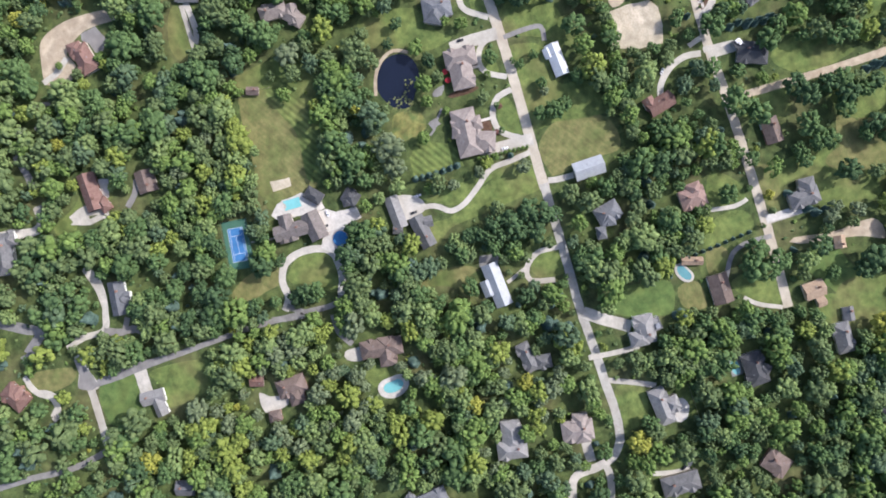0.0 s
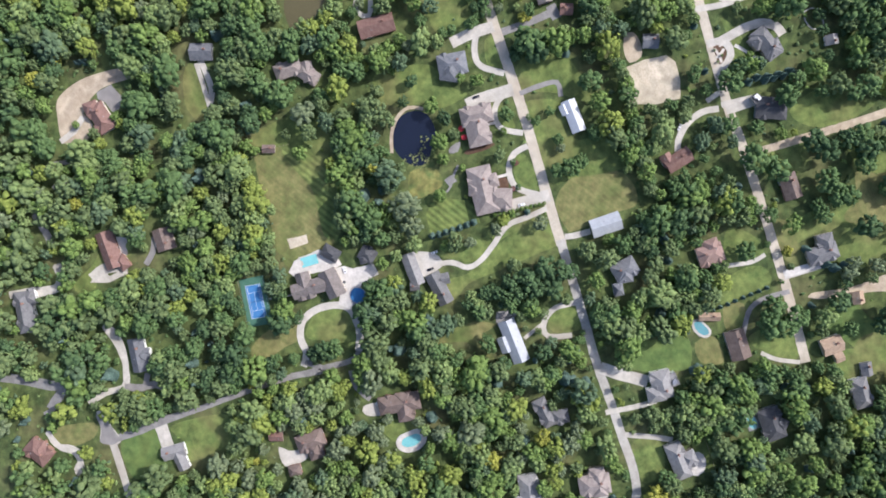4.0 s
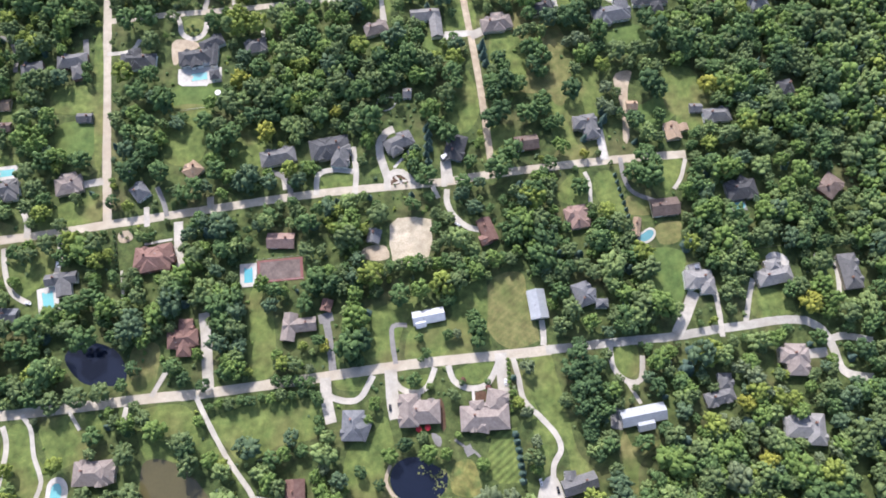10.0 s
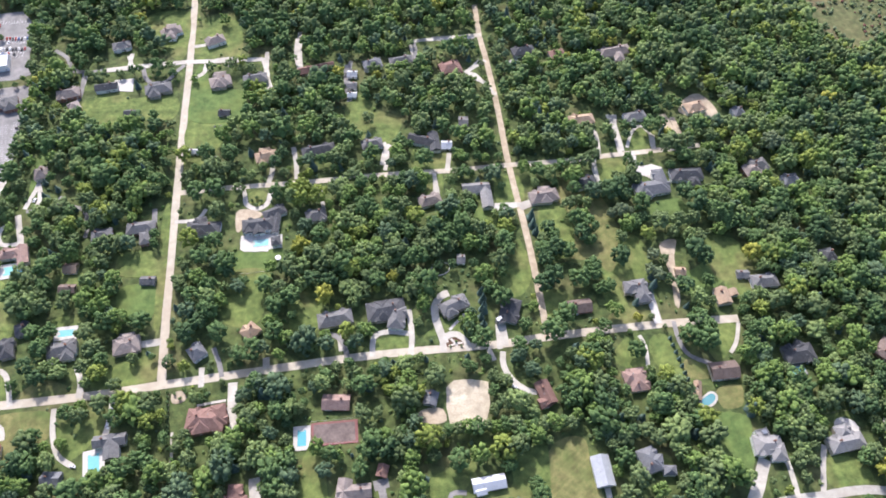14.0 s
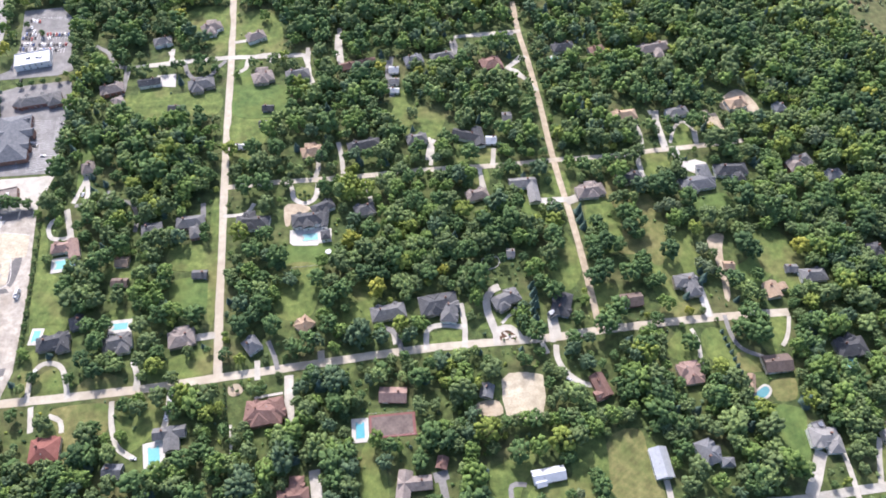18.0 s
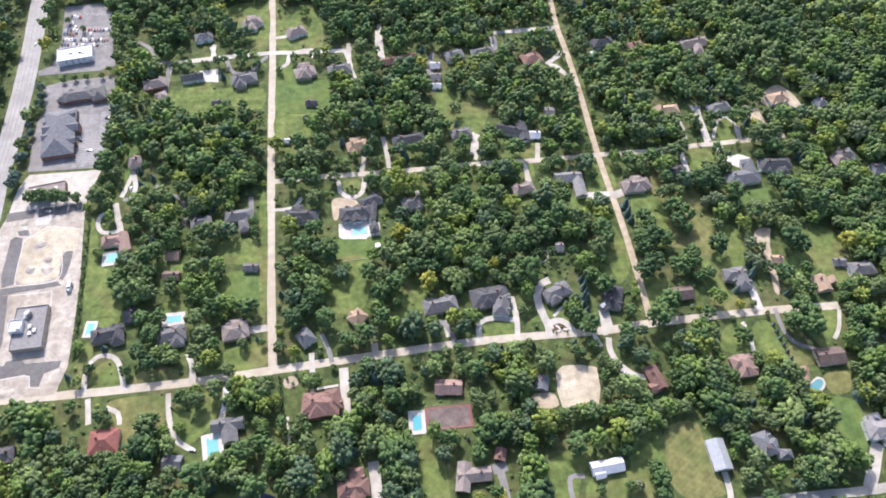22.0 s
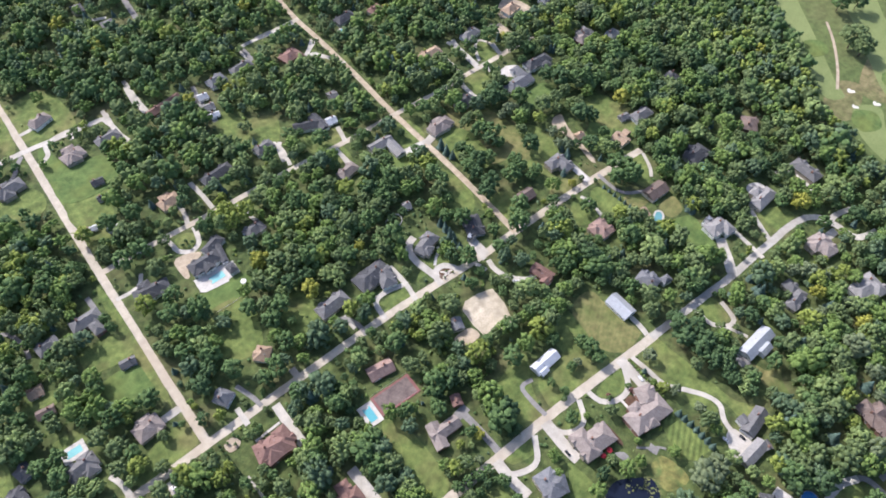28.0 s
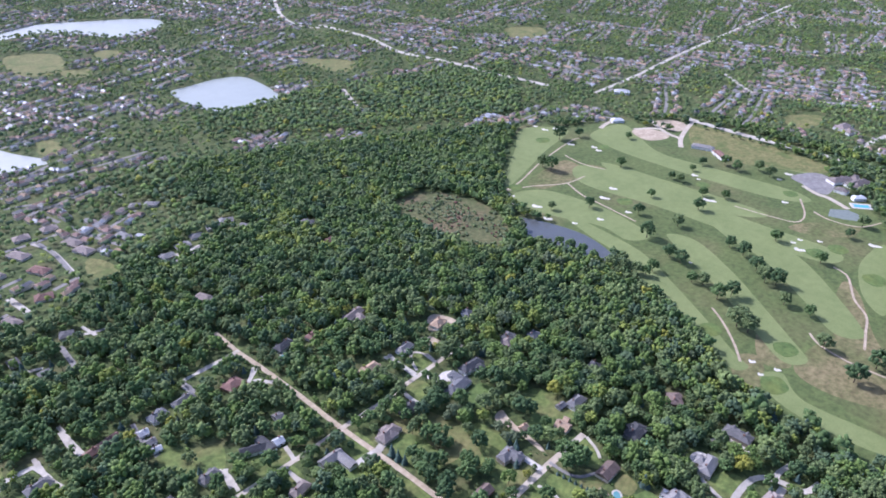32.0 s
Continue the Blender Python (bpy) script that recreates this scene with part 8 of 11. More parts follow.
house("reddish brown long house", -56.9, -306.4, 2, "redbrown", "brick", [(0.0, 0.0, 0, 26.1, 12, 3.6, 'gable'), (11.3, 6.0, 18, 9.9, 7, 3.6, 'hip')])
house("dark brown house with a grey drive", -53.0, -266.5, -0, "brown", "cream", [(0, 0, 0, 15, 13, 2.8, "gable")])
house("brown-roofed new house on bare soil", -147.5, -282.5, 14, "redbrown", "cream", [(0.0, 0.0, 0, 20.1, 12, 4, 'hip'), (-9.7, -2.6, 79, 9.4, 8, 4, 'hip')])
house("grey and white house with a round terrace", -32.1, -379.2, -8, "grey", "white", [(0.0, 0.0, 0, 29.3, 12, 4.5, 'hip'), (-10.0, 5.7, 100, 6.5, 10, 4.5, 'hip')])
house("red-brown house in a garden", 67.9, -403.2, 33, "redbrown", "brick", [(0.0, 0.0, 0, 18.7, 13, 4, 'hip'), (0.9, 1.9, -36, 12.6, 9, 4, 'hip')])
house("grey-brown house hidden by woods", -140.5, -145.4, 93, "taupe", "stone", [(0.0, -0.0, 0, 18.4, 10, 4, 'hip'), (12.1, -8.4, -51, 14.8, 9, 4, 'hip'), (12.4, -6.5, -99, 13.3, 7, 4, 'gable')])
house("dark grey house on a loop drive", 257.5, 36.2, 90, "grey", "stone", [(0.0, -0.0, 0, 26.0, 13, 4.5, 'hip'), (-0.4, -1.3, -85, 10.8, 10, 4.5, 'hip')])
house("dark brown house under trees", 262.0, 104.0, 42, "brown", "brick", [(0.0, 0.0, 0, 17.4, 14, 4, 'hip')])
house("grey-blue house under trees standing on grass", 165.3, -304.0, 74, "bluegrey", "greyside", [(0, 0, 0, 13, 10, 2.8, "gable")])
house("grey house with white eaves", -105.3, 166.0, 79, "grey", "white", [(0.0, 0.0, 0, 18.8, 12, 4.5, 'hip')])
house("large grey house with a circular drive", -60.4, 172.3, 20, "grey", "stone", [(0.0, 0.0, 0, 22.0, 10.5, 5, 'hip'), (4.7, 0.9, -99, 12.1, 9, 5, 'hip'), (-4.8, -4.1, 6, 9.1, 8, 5, 'hip')])
house("small grey-roofed outbuilding by a sand lot", -85.2, 99.0, 73, "bluegrey", "white", [(0, 0, 0, 10, 9, 2.8, "gable")])
house("brown-roofed T-shaped house with an asphalt drive", -142.3, 37.9, 0, "taupe", "brick", [(0.0, 0.0, 0, 22.2, 9, 3.8, 'gable'), (-7.4, -0.7, 79, 19.2, 9, 3.8, 'gable')])
house("small brown garage standing on grass", -122.8, 50.4, 72, "redbrown", "brick", [(0, 0, 0, 8, 7, 2.8, "gable")])
house("red-brown house by a pond drive", -150.6, -77.6, 88, "redbrown", "brick", [(0.0, 0.0, 0, 24.2, 12, 4, 'gable')])
house("blue-grey house under trees standing on grass", -170.2, -200.4, 73, "bluegrey", "greyside", [(0, 0, 0, 15, 11, 2.8, "gable")])
house("large red-brown hipped house with several gables", -244.3, 96.9, -7, "redbrown", "brick", [(0.0, 0.0, 0, 25.9, 15, 6, 'hip'), (-2.9, -0.9, -76, 17.0, 13, 6, 'hip'), (8.6, 3.9, -76, 15.0, 10, 6, 'hip')])
house("red-brown house with a long asphalt drive", -223.5, 36.5, 2, "redbrown", "brick", [(0.0, 0.0, 0, 20.6, 11, 4, 'hip'), (1.5, 0.7, -96, 25.8, 9, 4, 'hip')])
house("tan hipped house beside a pool", -282.1, -47.2, -4, "taupe", "stone", [(0.0, 0.0, 0, 22.7, 15, 5, 'hip'), (9.6, 0.7, -86, 14.4, 10, 5, 'hip')])
house("tan gabled house with two wings", -279.0, -142.4, 0, "taupe", "cream", [(0.0, 0.0, 0, 22.6, 9, 4, 'gable'), (-1.2, -16.7, -84, 25.0, 11, 4, 'gable')])
house("grey gabled house at a lane end", -215.7, -169.2, 3, "grey", "brick", [(0.0, 0.0, 0, 23.7, 12, 4, 'gable')])
house("blue-grey house in the woods", 224.1, -134.7, -82, "bluegrey", "greyside", [(0.0, 0.0, 0, 20.5, 18, 5, 'hip'), (16.3, -4.6, 31, 14.3, 14, 5, 'hip')])
house("long grey house beside a lane", 217.3, -211.8, -70, "grey", "brick", [(0.0, 0.0, 0, 25.7, 11, 4, 'gable')])
house("dark grey house beside a drive", 229.1, -272.6, 7, "slate", "brick", [(0.0, 0.0, 0, 16.6, 14, 4, 'hip')])
house("grey house at the edge of a lawn", -344.7, -86.3, -7, "grey", "white", [(0, 0, 0, 14, 12, 2.8, "gable")])
house("white flat-roofed commercial building", -479.1, 479.1, 10, "white", "white", [(0.0, 0.0, 0, 32.8, 18, 6, 'flat')], name="commercial_building", category='building')
house("grey-roofed commercial building with gabled ends", -466.5, 423.1, 8, "grey", "brick", [(0.0, 0.0, 0, 26.9, 13, 4.5, 'hip'), (18.0, -1.7, -83, 17.3, 12, 4.5, 'hip'), (-12.4, -0.2, 62, 12.2, 9, 4.5, 'hip')], name="commercial_building", category='building', chimney=False, garage=False)
house("large blue-grey-roofed office building with gabled dormers", -475.0, 375.3, -84, "bluegrey", "brick", [(0.0, 0.0, 0, 54.1, 27, 5.5, 'hip'), (-4.3, 1.9, 88, 30.4, 9, 6.5, 'gable'), (12.1, 6.3, 88, 17.4, 6, 6.5, 'gable'), (-19.4, 3.9, 87, 16.9, 6, 6.5, 'gable'), (4.6, -8.2, 87, 10.7, 6, 6.5, 'gable')], name="office_building", category='building', chimney=False, garage=False)
house("low brown commercial building", -473.1, 310.8, 10, "taupe", "brick", [(0.0, 0.0, 0, 29.8, 12, 4.5, 'flat')], name="commercial_building", category='building')
house("new grey flat-roofed building on a building site", -460.4, 178.2, -87, "lightgrey", "stone", [(0.0, 0.0, 0, 36.0, 23, 5, 'flat'), (-11.0, -1.5, -39, 4.0, 4, 7.5, 'flat')], name="commercial_building", category='building')
house("white entrance block of a new building", -468.9, 178.7, 3, "white", "white", [(0.0, 0.0, 0, 9.7, 10, 8, 'flat')], name="commercial_building", category='building')
house("small white site trailer standing on grass", -438.8, 213.5, 85, "white", "white", [(0, 0, 0, 8, 3, 2.4, "flat")])
house("tan-roofed house with a pool", -411.3, 253.1, 7, "rosy", "cream", [(0.0, 0.0, 0, 16.0, 9, 4.2, 'hip'), (9.3, -3.1, -82, 17.8, 8, 4.2, 'gable')])
house("dark grey house on a loop drive", -402.6, 167.6, 10, "slate", "stone", [(0.0, 0.0, 0, 22.1, 11, 4.2, 'hip'), (7.1, -1.8, -88, 15.7, 9, 4.2, 'hip')])
house("grey house with a pool behind it", -354.9, 162.7, 8, "grey", "white", [(0.0, 0.0, 0, 20.7, 11, 4.2, 'hip'), (4.1, -1.1, -91, 16.9, 9, 4.2, 'hip')])
house("grey-brown house with steep gables", -307.8, 161.7, 9, "taupe", "stone", [(0.0, 0.0, 0, 19.1, 13, 4.2, 'hip'), (0.6, 1.9, -93, 15.6, 10, 4.2, 'hip')])
house("dark house behind trees", -387.3, 182.5, 17, "slate", "greyside", [(0.0, 0.0, 0, 10.2, 10, 4.2, 'hip')])
house("red-roofed house with a hipped roof", -392.2, 84.6, 2, "red", "cream", [(0.0, 0.0, 0, 19.2, 16, 4.2, 'hip')])
house("grey house with a pool terrace", -309.2, 89.1, 3, "grey", "white", [(0.0, 0.0, 0, 21.5, 8, 4.2, 'gable'), (1.4, -5.0, -85, 16.5, 10, 4.2, 'gable')])
house("dark house under trees", -457.5, 81.6, 7, "slate", "brick", [(0.0, 0.0, 0, 12.7, 10, 4.2, 'hip')])
house("tan house at a parking lot edge", -403.9, 335.7, 13, "taupe", "cream", [(0.0, 0.0, 0, 10.6, 12, 4.2, 'hip')])
house("grey hipped house on a side street", -398.1, 432.5, 13, "taupe", "brick", [(0.0, 0.0, 0, 20.5, 12, 4.2, 'hip'), (4.7, -18.7, -74, 10.6, 9, 4.2, 'hip')])
house("long dark low house", -363.7, 438.5, 7, "slate", "white", [(0.0, 0.0, 0, 19.6, 9, 4.2, 'gable')])
house("grey house with a round drive", -314.6, 431.8, 10, "grey", "stone", [(0.0, 0.0, 0, 23.8, 12, 4.2, 'hip'), (-3.6, -0.2, -94, 19.6, 10, 4.2, 'hip')])
house("grey-tan house at the street end", -310.7, 512.9, 21, "taupe", "white", [(0.0, 0.0, 0, 20.0, 11, 4.2, 'hip'), (-0.4, -0.2, -107, 22.1, 9, 4.2, 'hip')])
house("grey house among trees", -357.5, 495.9, 13, "grey", "white", [(0.0, 0.0, 0, 16.9, 10, 4.2, 'hip')])
house("dark grey house under trees", -341.4, 264.8, 9, "grey", "brick", [(0.0, 0.0, 0, 16.2, 11, 4.2, 'hip')])
house("grey house with a side wing", -310.6, 269.4, 4, "grey", "brick", [(0.0, 0.0, 0, 22.8, 11, 4.2, 'hip'), (3.8, -11.1, -85, 11.8, 8, 4.2, 'hip')])
house("dark grey house with white trim", -259.3, 264.3, -5, "slate", "white", [(0.0, 0.0, 0, 27.3, 12, 4.2, 'hip'), (-2.3, 1.8, -78, 18.0, 9, 4.2, 'hip')])
house("dark slate mansion with a white pool terrace", -213.9, 263.7, 4, "slate", "white", [(0.0, 0.0, 0, 26.5, 12, 4.2, 'hip'), (13.4, 10.8, 18, 18.7, 9, 4.2, 'hip'), (-0.4, -3.8, -85, 10.8, 9, 4.4, 'gable'), (-8.1, -2.9, -86, 8.9, 7, 4.4, 'gable'), (14.5, 0.5, -100, 21.2, 5, 4.2, 'gable'), (13.2, -18.7, -89, 8.1, 7, 4.2, 'hip')])
house("grey house with a pale drive", -166.5, 269.2, 12, "grey", "white", [(0.0, 0.0, 0, 16.6, 11, 4.2, 'hip')])
house("tan-orange roofed house among trees", -210.3, 338.0, 12, "tan", "cream", [(0.0, 0.0, 0, 18.3, 11, 4.2, 'hip'), (-0.7, 2.4, -97, 15.0, 9, 4.2, 'hip')])
house("dark roofed long house", -164.1, 341.6, 9, "slate", "greyside", [(0.0, 0.0, 0, 29.0, 10, 4.2, 'hip')])
house("brown-grey house on a bright lawn", -256.8, 436.5, 14, "taupe", "stone", [(0.0, 0.0, 0, 19.6, 13, 4.2, 'hip'), (-0.0, 2.2, -100, 21.4, 11, 4.2, 'hip')])
house("grey house with an open lawn", -265.9, 495.5, 23, "taupe", "white", [(0.0, 0.0, 0, 18.5, 11, 4.2, 'hip')])
house("grey house with a gravel drive", -223.8, 437.8, 8, "grey", "white", [(0.0, 0.0, 0, 22.2, 11, 4.2, 'hip')])
house("long red-brown ranch house", -165.7, 446.7, 12, "redbrown", "brick", [(0.0, 0.0, 0, 34.8, 9, 4.2, 'gable')])
house("grey flat-fronted house among trees", -110.7, 448.0, 11, "bluegrey", "white", [(0.0, 0.0, 0, 17.7, 12, 4.2, 'hip')])
house("grey garage among trees", -82.5, 450.7, 8, "grey", "white", [(0.0, 0.0, 0, 22.3, 10, 4.2, 'hip')])
house("red-brown pyramid-roofed house among trees", -35.3, 437.1, 15, "redbrown", "brick", [(0.0, 0.0, 0, 19.8, 14, 4.2, 'hip'), (5.7, -6.7, 1, 6.9, 8, 4.2, 'hip')])
house("dark U-shaped house with skylights", -70.8, 344.8, -21, "slate", "white", [(0.0, 0.0, 0, 24.8, 10, 4.2, 'gable'), (11.1, 1.2, -65, 21.1, 9, 4.2, 'gable')])
house("tan-grey house on a side street", -69.7, 276.4, 13, "taupe", "cream", [(0.0, 0.0, 0, 18.6, 10, 4.2, 'hip')])
house("grey house hidden by trees", -116.0, 344.4, 8, "grey", "white", [(0.0, 0.0, 0, 18.2, 10, 4.2, 'hip')])
house("tan house beside a dirt site", 79.0, 357.0, 4, "tan", "cream", [(0.0, 0.0, 0, 23.0, 11, 4.2, 'hip')])
house("grey-green house on a side street", 129.7, 356.9, 8, "lightgrey", "white", [(0.0, 0.0, 0, 20.5, 10, 4.2, 'hip')])
house("dark house with a small pool in the woods", 39.9, 454.3, 9, "slate", "greyside", [(0.0, 0.0, 0, 22.1, 11, 4.2, 'hip')])
house("brown house in the woods", 73.0, 446.6, 14, "redbrown", "cream", [(0.0, 0.0, 0, 15.6, 11, 4.2, 'hip')])
house("long grey-brown house in the woods", 130.6, 445.5, 10, "taupe", "cream", [(0.0, 0.0, 0, 33.7, 12, 4.2, 'hip'), (2.1, -7.9, -102, 14.2, 9, 4.2, 'hip')])
house("unfinished house with tan roof boards", 189.3, 363.5, 12, "tan", "white", [(0.0, 0.0, 0, 18.7, 12, 4.2, 'hip')])
house("small grey house in the woods", 228.6, 353.9, 11, "bluegrey", "white", [(0.0, 0.0, 0, 10.7, 10, 4.2, 'hip')])
house("grey house in the woods", 225.9, 289.2, 13, "grey", "white", [(0.0, 0.0, 0, 15.3, 12, 4.2, 'hip')])
house("pale grey L-shaped house", -28.9, 285.8, 0, "lightgrey", "white", [(0.0, 0.0, 0, 22.8, 10, 4.2, 'gable'), (7.8, -10.4, -89, 22.7, 9, 4.2, 'gable')])
house("tan-grey house opposite a dirt road", 28.3, 271.8, 8, "taupe", "cream", [(0.0, 0.0, 0, 24.5, 12, 4.2, 'hip'), (1.6, 1.4, -98, 17.1, 10, 4.2, 'hip')])
house("dark grey house under trees", 65.9, 283.2, 11, "slate", "greyside", [(0.0, 0.0, 0, 20.3, 11, 4.2, 'hip')])
house("large grey house with white terraces", 123.3, 272.0, 6, "bluegrey", "white", [(0.0, 0.0, 0, 29.8, 14, 4.2, 'hip'), (11.2, 7.3, -93, 22.3, 10, 4.2, 'hip'), (-5.9, -2.0, -97, 14.3, 9, 4.2, 'hip')])
house("dark grey long house", 158.0, 284.5, -1, "slate", "white", [(0.0, 0.0, 0, 28.4, 12, 4.2, 'hip'), (4.8, -8.3, -88, 9.9, 9, 4.2, 'hip')])
house("small grey house in deep woods", 248.1, 270.7, 9, "bluegrey", "white", [(0.0, 0.0, 0, 14.6, 10, 4.2, 'hip')])
house("grey-tan house in deep woods", 218.0, 283.6, 13, "taupe", "brick", [(0.0, 0.0, 0, 15.1, 11, 4.2, 'hip')])
house("grey house near a curved drive", -152.5, 169.5, 7, "grey", "cream", [(0.0, 0.0, 0, 26.0, 12, 4.2, 'hip')])
house("large dark grey hipped house", -113.3, 173.4, 6, "slate", "stone", [(0.0, 0.0, 0, 29.3, 16, 4.2, 'hip'), (-2.7, -0.2, -91, 17.2, 11, 4.2, 'hip'), (7.9, -2.3, -92, 17.2, 11, 4.2, 'hip')])
house("tan-roofed small house among trees", -216.3, 164.8, 46, "tan", "cream", [(0.0, 0.0, 0, 11.9, 11, 4.2, 'hip')])
house("grey house among trees", -255.3, 151.2, 33, "bluegrey", "white", [(0.0, 0.0, 0, 11.0, 12, 4.2, 'hip')])
house("dark house in deep woods", 250.1, 190.5, 8, "slate", "greyside", [(0.0, 0.0, 0, 11.4, 12, 4.2, 'hip')])
house("grey house at the forest edge", 189.4, 171.7, 0, "grey", "white", [(0.0, 0.0, 0, 20.7, 11, 4.2, 'hip')])
house("dark garden house in woods", 225.5, -272.8, 11, "slate", "brick", [(0.0, 0.0, 0, 9.3, 11, 4.2, 'hip')])
house("grey shed on a lawn", -299.1, 218.0, -5, "grey", "greyside", [(0, 0, 0, 11, 7, 2.8, "gable")])
house("brown garden shed standing on grass", -360.8, 216.2, -5, "brown", "cream", [(0, 0, 0, 12, 7, 2.8, "gable")])
house("tan outbuilding standing on grass", -361.5, 235.5, -5, "tan", "cream", [(0, 0, 0, 10, 9, 2.8, "gable")])
house("small dark shed standing on grass", -250.9, 396.0, -5, "slate", "greyside", [(0, 0, 0, 10, 7, 2.8, "gable")])
house("white shed standing on grass", -274.5, 350.5, -5, "white", "white", [(0, 0, 0, 9, 5, 2.8, "gable")])
house("white shed standing on grass", -259.5, 340.4, -5, "white", "white", [(0, 0, 0, 9, 5, 2.8, "gable")])
house("dark shed standing on grass", -253.8, 376.6, -5, "slate", "greyside", [(0, 0, 0, 9, 6, 2.8, "gable")])
house("white outbuilding standing on grass", -131.0, 437.0, -5, "white", "white", [(0, 0, 0, 9, 8, 2.8, "gable")])
house("white outbuilding standing on grass", -131.7, 421.2, -5, "lightgrey", "white", [(0, 0, 0, 9, 8, 2.8, "gable")])
house("white outbuilding standing on grass", -132.0, 408.8, -5, "white", "white", [(0, 0, 0, 8, 6, 2.8, "gable")])
house("white flat garage standing on grass", -49.0, 338.3, -5, "white", "white", [(0, 0, 0, 9, 9, 2.8, "gable")])
house("grey shed standing on grass", -30.8, 363.1, -5, "grey", "greyside", [(0, 0, 0, 8, 16, 2.8, "gable")])
house("blue-grey garden building standing on grass", -344.7, 65.8, -6, "bluegrey", "greyside", [(0, 0, 0, 12, 10, 2.8, "gable")])
house("small grey shed standing on grass", -50.1, 215.2, -6, "lightgrey", "white", [(0, 0, 0, 6, 8, 2.8, "gable")])
house("tan shed standing on grass", 124.7, 187.3, -6, "tan", "cream", [(0, 0, 0, 8, 7, 2.8, "gable")])
house("grey shed standing on grass", 174.6, 179.9, -6, "grey", "greyside", [(0, 0, 0, 9, 7, 2.8, "gable")])
house("brown outbuilding beside a court", -153.2, 102.4, -6, "rosy", "brick", [(0, 0, 0, 19, 11, 2.8, "gable")])
house("dark shed standing on grass", -337.4, 403.1, -5, "slate", "greyside", [(0, 0, 0, 10, 7, 2.8, "gable")])
house("brown shed standing on grass", -92.1, -175.2, 73, "brown", "cream", [(0, 0, 0, 8, 5, 2.8, "gable")])
house("tan pool house standing on grass", 109.0, 86.4, 74, "tan", "stone", [(0, 0, 0, 14, 5, 2.8, "gable")])
sheet("pool_terrace", "pale paved pool terrace", PAVING, [(-4.8, -188.4), (-11.6, -182.1), (-14.3, -163.2), (-5.1, -151.7), (0.8, -150.2), (2.1, -159.8), (-0.6, -185.5)], smooth=False, category='terrace')
pool("turquoise rectangular pool on a pale terrace", -8.5, -171.6, 90, 12, 7, "box", deck=1)
pool("turquoise kidney-shaped pool in a round paved deck", 136.0, -139.5, 97, 15, 9, "kidney", deck=4)
pool("grey-green freeform pool beside a terrace", 115.8, 79.6, 30, 12.5, 7.0, "kidney", deck=1.8, deck_mat=CONCRETE, water=POOL_GREY)
sheet("pool_deck", "grey timber pool deck", VENT_PAINT, [(183.5, 91.8), (183.6, 100.1), (195.4, 101.0), (196.1, 91.9)], smooth=False, category='deck')
pool("light blue oval pool beside a dark house", 189.8, 95.5, 8, 11, 6.4, "oval", deck=0)
pool("bright blue rectangular pool beside a red court", -177.8, 79.2, -90, 11.5, 6, "box", deep=True, deck=3)
pool("turquoise pool beside a tan house", -306.5, -57.2, 83, 13, 8, "kidney", deck=4)
sheet("pool_terrace", "white paved pool terrace", PAVING, [(-229, 256), (-202.2, 256.5), (-194.8, 254.7), (-194.8, 241.5), (-205.5, 240.7), (-206.5, 238.6), (-225.9, 240.3), (-229.1, 242.9)], smooth=False, category='terrace')
pool("turquoise rectangular pool on a white terrace", -212.3, 247.6, 3, 12, 6.5, "box", deck=1)
pool("turquoise rectangular pool behind a house", -356.0, 178.0, 2, 11, 5.5, "box", deck=3)
pool("turquoise rectangular pool on a lawn", -417.3, 175.0, 85, 10, 5, "box", deck=2)
pool("freeform turquoise pool with a white deck", -407.8, 238.9, 6, 15, 8, "box", deck=3)
pool("turquoise pool on a pale terrace", -319.1, 75.0, -81, 13, 7.5, "box", deck=3.5)
pool("small pale blue pool in the woods", 29.3, 440.5, -99, 9, 7, "oval", deck=2)
pool("covered round blue pool", 24.9, -145.8, 74, 11, 11, "oval", deck=0, water=POOL_TARP)
sheet("volleyball_court", "pale sand volleyball court", SAND, [(-28, -182.5), (-27, -168.1), (-20.9, -168.7), (-20.4, -182.3)], smooth=False, category='sand court')
tennis_court("blue tennis court with a green surround", 8.3, -217.4, -6, COURT_BLUE, COURT_GREEN, 24, 11, 35, 18)
tennis_court("faded red-brown sports court", -155.0, 80.9, -0, COURT_RED, COURT_EDGE, 29, 14, 33, 17, False)
umbrella("red canvas patio umbrella behind a house", -66.1, -41.7, 2.1, UMBRELLA_RED)
umbrella("red canvas patio umbrella behind a house", -59.9, -41.4, 2.1, UMBRELLA_RED)
umbrella("white round garden umbrella on a lawn", -197.5, 230.6, 2.4, UMBRELLA_WHITE)
umbrella("white round garden umbrella on a lawn", -265.5, 170.1, 2.4, UMBRELLA_WHITE)
fence("white garden fence beside a lawn", [(-227.5, 218.7), (-212.5, 219.2), (-195.7, 220.7)], mat=TRIM)
fence("wooden garden fence along a drive", [(-273.3, 121.1), (-271.9, 104.7)])
fence("dark garden fence round a yard", [(192.1, 60.8), (214.5, 61.8), (218.9, 62.6)])
fence("weathered fence at a field edge", [(-90.4, -189.3), (-92.2, -174.9), (-91.4, -161.7)])
fence("wooden fence beside a house", [(33.4, -82.1), (49.8, -82.8)])
lily_pads(-56.8, -67.6, 7.2, 46, 732)
lily_pads(-52.6, -75.4, 6.4, 40, 716)
lily_pads(-55.6, -81.1, 5.6, 26, 700)
lily_pads(-66.9, -68.7, 3.2, 12, 722)
bay_lines([(-477.3, 390.4), (-468, 339.7)], 5, 2.7)
bay_lines([(-461.3, 400.4), (-454.4, 338.6)], 10, 2.7)
bay_lines([(-451, 399.5), (-446.1, 337.9)], 10, 2.7)
